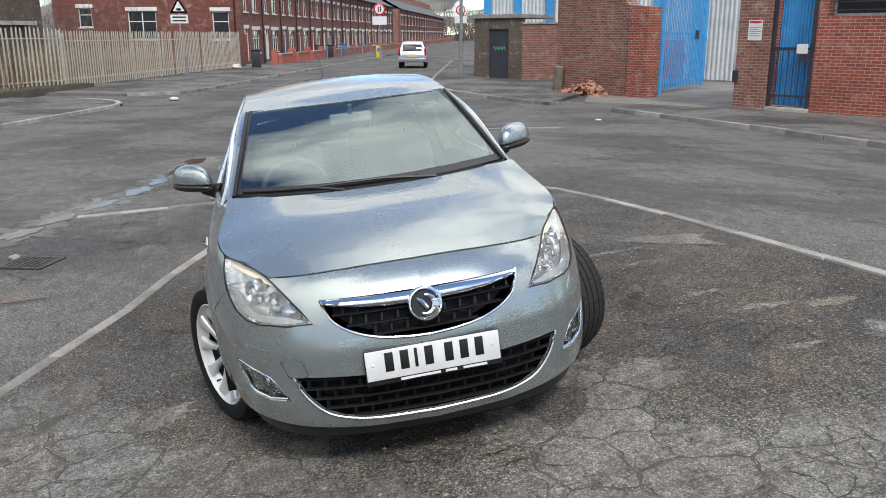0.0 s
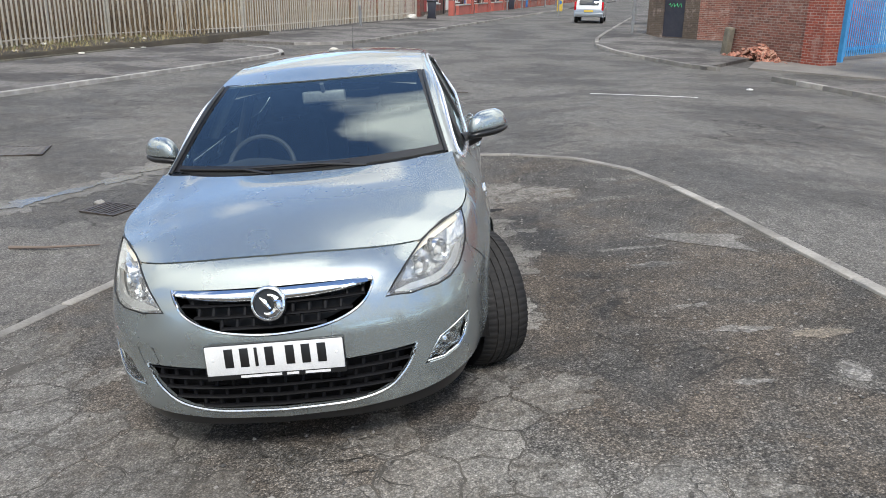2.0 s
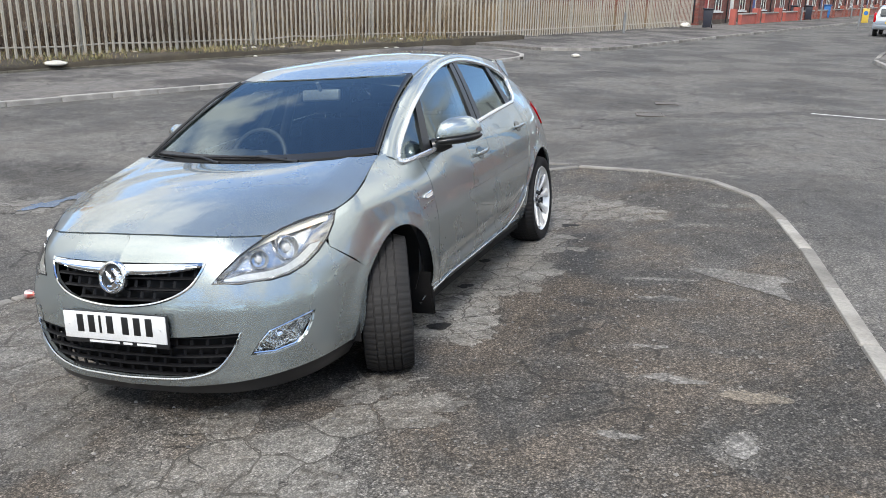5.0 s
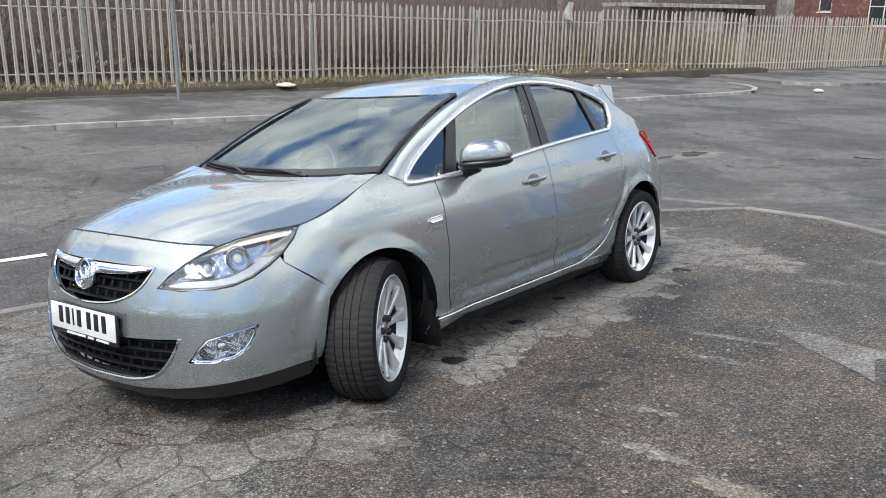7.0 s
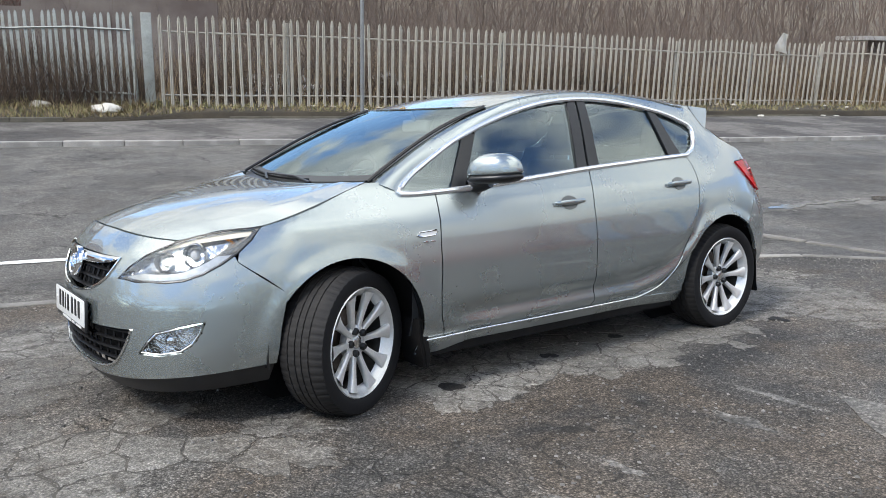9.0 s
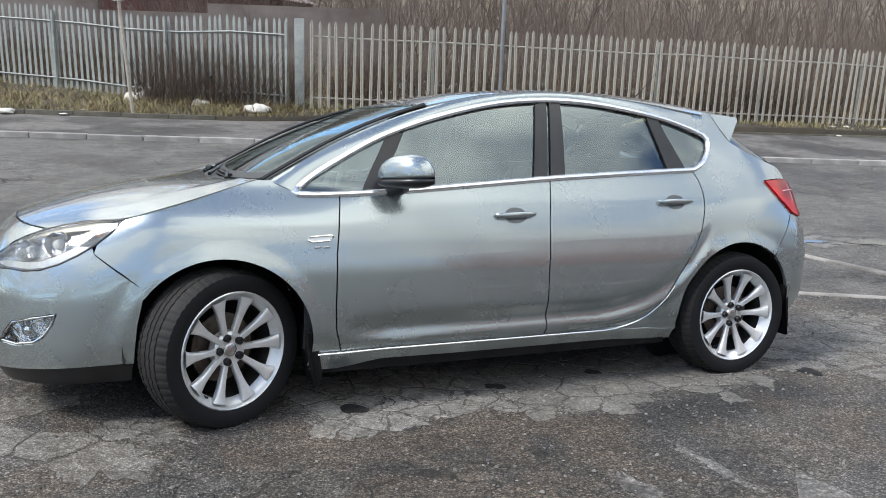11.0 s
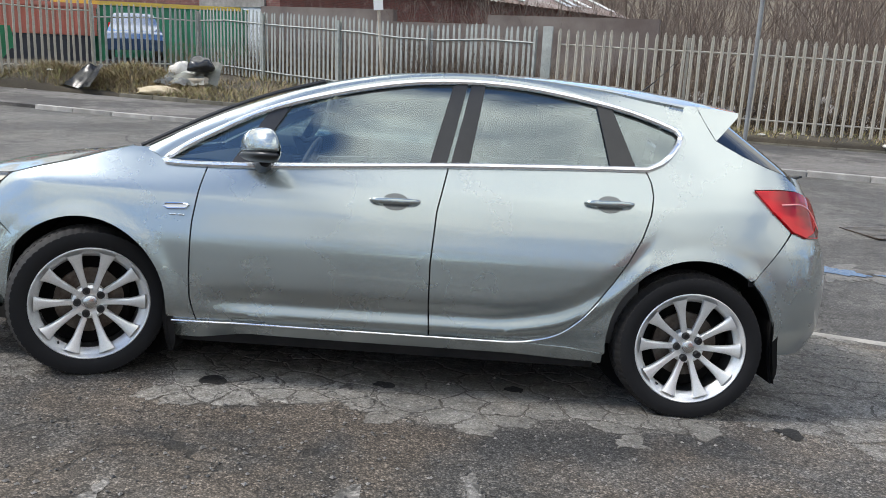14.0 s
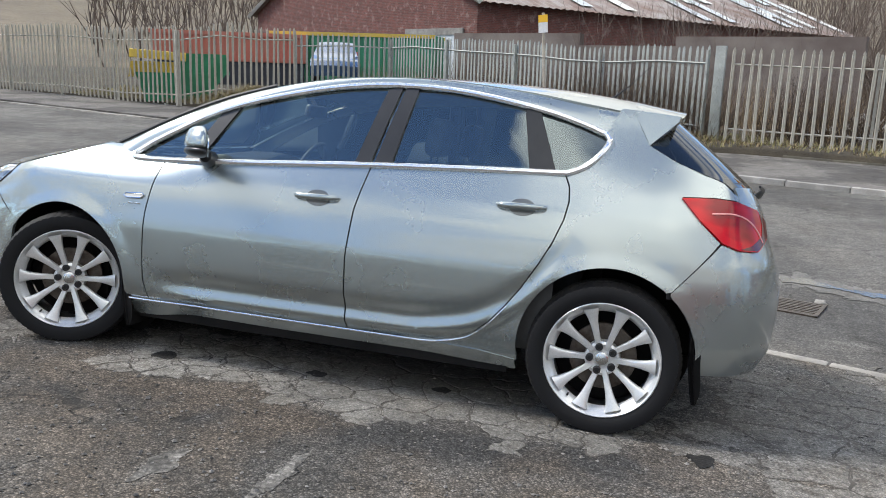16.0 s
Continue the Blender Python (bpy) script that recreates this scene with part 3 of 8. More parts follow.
def block(x0, x1, y0, y1, z0, z1, bevel=0.0, seg=2):
    bm = bmesh.new()
    bmesh.ops.create_cube(bm, size=1, matrix=Matrix.LocRotScale(((x0 + x1) / 2, (y0 + y1) / 2, (z0 + z1) / 2), None, (x1 - x0, y1 - y0, z1 - z0)))
    if bevel:
        bmesh.ops.bevel(bm, geom=list(bm.edges), offset=bevel, segments=seg, affect="EDGES", profile=0.5)
    return bm


def shifted(bm, m):
    bmesh.ops.transform(bm, matrix=m, verts=bm.verts)
    return bm


def joined(*bms):
    out = bmesh.new()
    for bm in bms:
        me = bpy.data.meshes.new("tmp")
        bm.to_mesh(me)
        out.from_mesh(me)
        bm.free()
        bpy.data.meshes.remove(me)
    return out


def mirrored(bm):
    bmesh.ops.scale(bm, vec=(-1, 1, 1), verts=bm.verts)
    bmesh.ops.reverse_faces(bm, faces=bm.faces)
    return bm


def thing(name, label, category, at=None, group="", kind=""):
    ob = tagged(new(name), label, category, group, kind)
    if at is not None:
        ob.matrix_world = at
    return ob


def part(name, bm, mat, parent=None, label="", smooth=True, at=None, sharp=40):
    me = bpy.data.meshes.new(name)
    if smooth:
        for f in bm.faces:
            f.smooth = True
        for e in bm.edges:
            if len(e.link_faces) == 2 and e.calc_face_angle(0) > radians(sharp):
                e.smooth = False
    bm.to_mesh(me)
    bm.free()
    me.materials.append(mat)
    ob = new(name, me)
    if parent:
        ob.parent = parent
    if at is not None:
        ob.matrix_basis = at
    return tagged(ob, label)


# ---- outlines of the panels, as (along the outline, height) ----
def on_side(pts):
    return [(along_y(y), z) for y, z in pts]


def arc(cy, cz, r, a0, a1, n=18):
    return [(cy + r * math.cos(radians(a0 + (a1 - a0) * k / n)), cz + r * math.sin(radians(a0 + (a1 - a0) * k / n))) for k in range(n + 1)]


GAP = 0.0065
HEADLIGHT = [(0.447, 0.672), (0.56, 0.664), (0.70, 0.664), (0.78, 0.672), (0.864, 0.697), (0.945, 0.735), (1.012, 0.775), (1.075, 0.826), (1.118, 0.872),
             (1.03, 0.868), (0.946, 0.857), (0.83, 0.842), (0.726, 0.820), (0.64, 0.793), (0.575, 0.766), (0.50, 0.719)]
FOG = [(0.575, 0.372), (0.612, 0.420), (0.655, 0.461), (0.76, 0.487), (0.868, 0.508), (0.85, 0.46), (0.815, 0.413), (0.765, 0.381), (0.67, 0.365)]
GRILLE = [(0.415, 0.752), (0.395, 0.715), (0.355, 0.667), (0.29, 0.63), (0.20, 0.602), (0.10, 0.588), (0, 0.584)]
FOG_BAY = [(0.715 + (a - 0.715) * 1.02, 0.436 + (z - 0.436) * 1.04) for a, z in FOG]
FOG = [(0.715 + (a - 0.715) * 0.92, 0.436 + (z - 0.436) * 0.90) for a, z in FOG]
INTAKE = [(0.545, 0.470), (0.505, 0.395), (0.44, 0.326), (0.37, 0.295), (0.27, 0.278), (0.14, 0.272), (0, 0.270)]


def both(half, top):
    """A whole outline from its half: the half, then its mirror image; top gives the upper edge's middle."""
    return half + [(-a, z) for a, z in half[-2::-1]] + [(0, top)]


BONNET_EDGE = [(0.0, 0.848), (0.17, 0.847), (0.34, 0.842), (0.55, 0.833), (0.726, 0.824)]
F_ARCH, R_ARCH = arc(-1.3425, 0.350, 0.370, -8, 188, 48), arc(1.345, 0.345, 0.378, -10, 192, 48)


def car_paint_shell(car, side):
    s = 1 if side > 0 else -1
    turn = (lambda bm: bm) if s > 0 else mirrored

    def panel(name, poly, holes=(), mat=PAINT, label="", step=0.013, out=0.0, skirt=0.014, parent=car):
        bm = cutout(poly, holes, step, out=out)
        return part(name, turn(outward(bm, (0, 0, 0.5), skirt)), mat, parent, label)

    door_front = [(-0.841, 0.292), (-0.868, 0.40), (-0.872, 0.52), (-0.868, 0.73), (-0.850, 0.88), (-0.833, 0.975)]
    door_mid = [(0.184, 0.292), (0.172, 0.45), (0.167, 0.63), (0.180, 0.85), (0.220, 1.047)]
    door_rear = [(0.56, 0.300), (0.64, 0.312), (0.71, 0.331), (0.79, 0.374), (0.85, 0.43), (0.915, 0.51), (0.972, 0.591), (1.035, 0.70), (1.085, 0.80), (1.12, 0.90), (1.131, 0.979), (1.122, 1.04), (1.096, 1.093)]

    def shift(pts, dy):
        return [(y + dy, z) for y, z in pts]
    panel("front_wing", on_side([(-0.985, 0.232), (-0.85, 0.232)] + shift(door_front, -GAP) + [(-0.90, 0.980), (-1.02, 0.990), (-1.10, 1.030), (-1.19, 1.030), (-1.30, 0.998), (-1.45, 0.946), (-1.60, 0.904), (-1.722, 0.872), (-1.765, 0.830), (-1.82, 0.778), (-1.83, 0.742), (-1.72, 0.665), (-1.655, 0.612)]
                                + [p for p in F_ARCH[::-1] if p[0] > -1.655]), skirt=0.004, step=0.013)
    fd = panel("front_door", on_side(door_front + [(-0.24, 1.013)] + shift(door_mid, -GAP)[::-1]), label="silver-grey front door panel")
    rd = panel("rear_door", on_side(door_mid + [(0.66, 1.072)] + shift(door_rear, -GAP)[::-1]))
    panel("rear_quarter_panel", on_side(door_rear + [(1.20, 1.15), (1.255, 1.215), (1.272, 1.272), (1.235, 1.300)]) + [(4.150, 1.400), (4.210, 1.398), (4.245, 1.330), (4.294, 1.246), (4.42, 1.185), (4.56, 1.140), (4.665, 1.112), (4.80, 1.062), (4.795, 1.040), (4.755, 1.046), (4.60, 1.051), (4.452, 1.043), (4.490, 0.995), (4.555, 0.930), (4.626, 0.868), (4.530, 0.757), (4.438, 0.654)]
          + on_side([p for p in R_ARCH if p[0] < 1.586] + [(0.95, 0.235), (0.45, 0.235), (0.45, 0.297)]), step=0.014)
    panel("sill", on_side([(-0.975, 0.206), (0.97, 0.212), (0.965, 0.262), (0.80, 0.284), (0.55, 0.288), (0.18, 0.286), (-0.85, 0.286), (-0.972, 0.262)]), out=0.004)
    # bright strip along the sill, and the frame of the side windows
    # beyond y 0.55 it rises as a built highlight on the rear door's edge
    strip = [(-0.95 + 1.50 * k / 24, 0.290) for k in range(25)] + [(0.62, 0.297), (0.68, 0.311), (0.74, 0.333), (0.79, 0.366), (0.85, 0.424), (0.915, 0.505)]
    strip = [tuple(p) for p in catmull(strip, 90)]
    part("sill_strip", turn(tube([skin(along_y(y), z, 0.010 - 0.008 * ramp(y, 0.5, 0.75)) for y, z in strip], [0.0045 - 0.0028 * ramp(y, 0.55, 0.95) for y, z in strip], 6)), TRIM, car, "bright strip along the sill, a highlight built up the door edge")
    for cy, loop in ((-1.3425, F_ARCH), (1.345, R_ARCH)):
        part("arch_liner", turn(outward(lofted(lambda p, q: (0.52 + 0.342 * q - (0.042 if cy < 0 else 0.028) * q * abs(math.cos(radians(-10 + 200 * p))) ** (1 if cy < 0 else 3), cy + 0.388 * math.cos(radians(-10 + 200 * p)), 0.346 + 0.388 * math.sin(radians(-10 + 200 * p))), 28, 4), (0.7, cy, 0.9))), RUBBER, car, "black wheel arch liner")
        part("arch_back", turn(shifted(lathe([(0.470, 0.0005), (0.470, 0.389)], 40), pose(0, cy, 0.346))), RUBBER, car)
        back, low, high = (0.352, 0.150, 0.39) if cy < 0 else (0.350, 0.185, 0.47)
        flap = lofted(lambda p, q: (0.68 + 0.185 * q, cy + back + 0.035 * (1 - p) * (1 - p), low + (high - low) * p), 6, 5)
        flap = joined(flap, shifted(lofted(lambda p, q: (0.68 + 0.185 * q, cy + back + 0.035 * (1 - p) * (1 - p), low + (high - low) * p), 6, 5), pose(0, 0.014, 0)), lofted(lambda p, q: (0.848 + 0.012 * (cy < 0), cy + back - 0.004 + 0.048 * min(1.0, 0.15 + 3.5 * p) ** 0.5 * q + 0.035 * (1 - p) * (1 - p), low + (high - low) * p), 6, 1))
        part("mud_flap", turn(flap), RUBBER, car, "black rubber mud flap")
    # the side windows
    dlo_top = [(-1.035, 0.984), (-0.95, 1.048), (-0.836, 1.115), (-0.626, 1.224), (-0.356, 1.318), (-0.02, 1.397), (0.283, 1.427), (0.586, 1.418), (0.947, 1.364), (1.13, 1.318), (1.245, 1.278)]
    dlo_back = [(1.268, 1.255), (1.245, 1.205), (1.18, 1.135), (1.10, 1.095)]
    dlo_base = [(0.66, 1.074), (0.22, 1.048), (-0.24, 1.014), (-0.60, 0.988), (-0.833, 0.976), (-0.96, 0.972), (-1.02, 0.974)]
    loop = catmull(dlo_top, 60) + catmull(dlo_back, 14) + catmull(dlo_base, 40)
    ring = [Vector(skin(along_y(y), z, 0.004)) for y, z in loop]
    part("window_trim", turn(tube(ring, 0.0135, 8, closed=True)), TRIM, car, "polished metal frame of the side windows")
    part("window_panes_side", turn(outward(cutout(on_side([tuple(p) for p in loop]), (), 0.03, out=-0.012), (0, 0, 1.0))), GLASS, car, "tinted side glass").visible_shadow = False
    for name, quad in (("pillar_b_front", [(0.129, 1.043), (0.214, 1.402), (0.283, 1.424), (0.205, 1.048)]), ("pillar_b_rear", [(0.222, 1.048), (0.300, 1.424), (0.362, 1.418), (0.305, 1.053)]),
                       ("pillar_c", [(0.937, 1.087), (0.872, 1.372), (0.944, 1.358), (1.054, 1.094)]), ("pillar_a", [(-0.742, 0.982), (-0.60, 1.222), (-0.50, 1.264), (-0.660, 0.986)])):
        part(name.rsplit("_", 1)[0] if name.count("_") == 2 else name, turn(outward(cutout(on_side(quad), (), 0.02, out=0.001), (0, 0, 1.0), 0.01)), BLACK_TRIM, car, "satin black window pillar")
    # frame above the windows, from the foot of the windscreen to the tailgate
    top3 = [Vector(skin(along_y(y), z, 0.0)) for y, z in catmull(dlo_top, 50)]
    rail = [Vector(p) for p in catmull(RAIL[:-1] + [(0.568, 1.29, 1.393)], 50)]

    def frame_sheet(p, q):
        i = min(49, int(round(p * 49)))
        a, b = top3[i], rail[i]
        c = a.lerp(b, q)
        n = Vector((1, 0, 0.7)).normalized()
        return c + n * 0.010 * (1 - p ** 3) * math.sin(math.pi * q) + (Vector((-0.010, 0, -0.010)) if q > 0.99 else Vector())
    part("window_frame_panel", turn(outward(lofted(frame_sheet, 49, 6), (0, 0.2, 0.9), 0.008)), PAINT, car)
    # handles
    for owner, y0, z in ((fd, -0.115, 0.879), (rd, 0.822, 0.934)):
        a0 = along_y(y0)
        dish = cutout([(a0 + 0.11 + 0.058 * math.cos(k * math.tau / 20), z + 0.036 * math.sin(k * math.tau / 20)) for k in range(20)], (), 0.006, out=0.0035)
        part("handle_dish", turn(outward(dish, (0, 0, 0.5))), DISH_SHADE, owner, "raised handle disc painted dark as a shaded recess")
        pts = [Vector(skin(a0 + 0.215 * k / 16, z + 0.003 + 0.004 * k / 16, 0.008 + 0.026 * math.sin(math.pi * k / 16) ** 0.3)) for k in range(17)]
        part("door_handle", turn(tube(pts, [0.0075 + 0.0065 * math.sin(math.pi * k / 16) ** 0.4 for k in range(17)], 12, flat=0.6)), PAINT, owner, "silver-grey pull handle")
    # side lamp
    lamp = on_side([(-0.998, 0.790), (-0.985, 0.803), (-0.895, 0.808), (-0.886, 0.800), (-0.902, 0.786), (-0.975, 0.781)])
    body = part("side_lamp", turn(outward(cutout(lamp, (), 0.006, out=0.007), (0, 0, 0.5), 0.008)), LAMP_CLEAR, car, "clear side lamp in a bright frame")
    part("lamp_frame", turn(tube([skin(a, z, 0.007) for a, z in lamp], 0.004, 6, closed=True)), CHROME, body)
    part("trim_badge", turn(joined(*[shifted(block(-0.002, 0.002, -0.014, 0.014, -0.004, 0.004, 0.001), pose(*skin(along_y(y), 0.758, 0.003))) for y in (-0.955, -0.918)])), CHROME, car, "small bright trim badge")
    # mirror
    mc = Vector((0.918, -0.570, 1.062))
    shell = bmesh.new()
    bmesh.ops.create_uvsphere(shell, u_segments=32, v_segments=20, radius=1)
    for v in shell.verts:
        x, y, z = v.co
        z2 = math.copysign(abs(z) ** 0.8, z) * (0.092 if z > 0 else 0.018)
        back = y > 0
        sx = 0.112 * math.copysign(abs(x) ** 0.7, x) * (1 - 0.20 * max(0, z) * (1 if x > 0 else 0.5))
        v.co = mc + Vector((sx, (0.045 if back else 0.084) * math.copysign(abs(y) ** 0.85, y) + 0.55 * sx, z2 + 0.010 * x))
    mirror = part("door_mirror", turn(shell), PAINT, car, "silver-grey door mirror housing")
    base = bmesh.new()
    bmesh.ops.create_uvsphere(base, u_segments=28, v_segments=14, radius=1)
    for v in base.verts:
        x, y, z = v.co
        sx = 0.1135 * math.copysign(abs(x) ** 0.7, x)
        v.co = mc + Vector((sx, (0.047 if y > 0 else 0.086) * math.copysign(abs(y) ** 0.85, y) + 0.55 * sx, -0.026 + 0.028 * z + 0.010 * x))
    part("mirror_base", turn(base), BLACK_TRIM, mirror, "black mirror underside")
    part("mirror_arm", turn(tube([(0.775, -0.60, 0.995), (0.82, -0.585, 1.005), (0.87, -0.57, 1.018)], [0.046, 0.040, 0.032], 12, flat=0.9)), BLACK_TRIM, mirror, "black mirror foot")
    part("mirror_glass", turn(shifted(lathe([(0.044, 0.0001), (0.044, 0.82), (0.038, 0.88)], 28, "y"), Matrix.Translation(mc) @ Matrix(((1, 0, 0, 0), (0.55, 1, 0, 0), (0, 0, 1, 0), (0, 0, 0, 1))) @ Matrix.Diagonal((0.10, 1, 0.06, 1)))), MIRROR, mirror, "mirror glass")
    # headlight
    lens = part("headlight", turn(outward(cutout(HEADLIGHT, (), 0.014, out=0.003), (0, 0, 0.6), 0.006)), LENS, car, "clear headlight lens")
    lens.visible_shadow = False
    def bowl(a, z, out=0.0):
        d, _ = nearest((a, z), HEADLIGHT)
        return skin(a, z, -0.004 - 0.045 * min(1.0, math.sqrt(d) / 0.035) ** 0.8)
    part("reflector", turn(outward(cutout(HEADLIGHT, (), 0.010, to3d=bowl), (0, 0, 0.6))), REFLECTOR, lens, "bright headlight reflector")
    upper = [(0.60, 0.768), (0.70, 0.792), (0.83, 0.812), (0.94, 0.824), (1.02, 0.832), (1.075, 0.838), (1.105, 0.868), (1.03, 0.864), (0.946, 0.853), (0.83, 0.838), (0.726, 0.815), (0.64, 0.787)]
    part("indicator_reflector", turn(outward(cutout(upper, (), 0.008, to3d=lambda a, z, o=0: skin(a, z, -0.022)), (0, 0, 0.6), 0.004)), INDICATOR, lens, "pale amber indicator reflector")
    lower = [(0.47, 0.678), (0.56, 0.670), (0.70, 0.670), (0.78, 0.678), (0.864, 0.703), (0.945, 0.741), (0.985, 0.766), (0.93, 0.764), (0.85, 0.728), (0.77, 0.702), (0.70, 0.694), (0.58, 0.694)]
    part("headlight_bezel", turn(outward(cutout(lower, (), 0.008, to3d=lambda a, z, o=0: skin(a, z, -0.014)), (0, 0, 0.6), 0.012)), BEZEL, lens, "grey headlight bezel")
    for a, z, r in ((0.665, 0.738, 0.036), (0.815, 0.765, 0.046)):
        c = Vector(skin(a, z, -0.034))
        n = (Vector(skin(a, z, 0.0)) - c).normalized()
        m = Matrix.Translation(c) @ n.to_track_quat("X", "Z").to_matrix().to_4x4()
        part("bulb_cup", turn(shifted(lathe([(-0.02, r * 0.3), (-0.015, r * 0.75), (0.012, r), (0.016, r * 1.05), (0.010, r * 1.1), (-0.03, r * 1.1)], 28), m)), REFLECTOR, lens)
        part("bulb", turn(shifted(lathe([(0.016, 0.0005), (0.013, r * 0.3), (0.0, r * 0.42), (-0.02, r * 0.45)], 20), m)), LAMP_CLEAR, lens)
    part("indicator_bulb", turn(shifted(lathe([(0.012, 0.0005), (0.008, 0.008), (0, 0.012), (-0.02, 0.013)], 16), Matrix.Translation(skin(0.985, 0.828, -0.040)))), AMBER, lens, "amber indicator bulb")
    part("headlight_seal", turn(tube([skin(a, z, 0.001) for a, z in HEADLIGHT], 0.0038, 6, closed=True)), BLACK_TRIM, lens, "dark headlight seal")
    # fog lamp
    fog = part("fog_lamp", turn(outward(cutout(FOG, (), 0.008, to3d=lambda a, z, o=0: skin(a, z, -0.018 - 0.006 * math.sin(a * 55 + z * 30))), (0, 0, 0.4))), FACETS, car, "bright faceted fog lamp")
    part("fog_frame", turn(tube([skin(a, z, -0.004) for a, z in FOG], 0.004, 6, closed=True)), CHROME, fog, "bright fog lamp edge")
    part("fog_lens", turn(outward(cutout(FOG, (), 0.012, out=-0.004), (0, 0, 0.4), 0.008)), LENS, fog, "clear fog lamp lens").visible_shadow = False
    part("fog_bulb", turn(shifted(lathe([(0.006, 0.0005), (0.004, 0.012), (-0.004, 0.026), (-0.010, 0.030)], 18), Matrix.Translation(skin(0.70, 0.425, -0.022)) @ pose(0, 0, 0, 0, 0, -55))), CHROME, fog)
    part("fog_bay", turn(outward(cutout(FOG_BAY, (FOG,), 0.012, to3d=lambda a, z, o=0: skin(a, z, -0.002 - 0.020 * min(1, math.sqrt(nearest((a, z), FOG_BAY)[0]) / 0.02))), (0, 0, 0.4))), PAINT, fog)
    # rear lamp
    tail = [(4.452, 1.040), (4.60, 1.048), (4.755, 1.042), (4.93, 1.012), (5.01, 0.965), (4.97, 0.90), (4.84, 0.842), (4.72, 0.846), (4.635, 0.870), (4.535, 0.955)]
    rl = part("tail_lamp", turn(outward(cutout(tail, (), 0.016, out=0.012), (0, 0, 0.6), 0.02)), RED_LENS, car, "red tail lamp")
    part("tail_lamp_core", turn(outward(cutout([(a * 0.8 + 4.76 * 0.2, z * 0.8 + 0.955 * 0.2) for a, z in tail], (), 0.016, out=0.002), (0, 0, 0.6))), RED_CORE, rl)
    guide = [tuple(p) for p in catmull([(4.585, 0.985), (4.70, 0.990), (4.80, 0.972), (4.865, 0.930), (4.895, 0.880)], 40)]
    part("light_guide", turn(tube([skin(a, z, 0.0125) for a, z in guide], 0.0042, 6)), LAMP_GUIDE, rl, "pale curved light guide")
    part("smoked_edge", turn(outward(cutout([(4.94, 1.004), (5.005, 0.965), (4.967, 0.902), (4.84, 0.846), (4.72, 0.850), (4.80, 0.866), (4.90, 0.905), (4.935, 0.955)], (), 0.010, out=0.0135), (0, 0, 0.6))), SMOKED_RED, rl, "smoked dark red edge of the lamp")


RAIL = [(0.705, -1.145, 1.030), (0.655, -0.86, 1.185), (0.622, -0.62, 1.292), (0.593, -0.36, 1.378), (0.572, -0.05, 1.441), (0.562, 0.283, 1.467), (0.560, 0.586, 1.464), (0.562, 0.90, 1.440), (0.566, 1.12, 1.412), (0.572, 1.34, 1.384)]


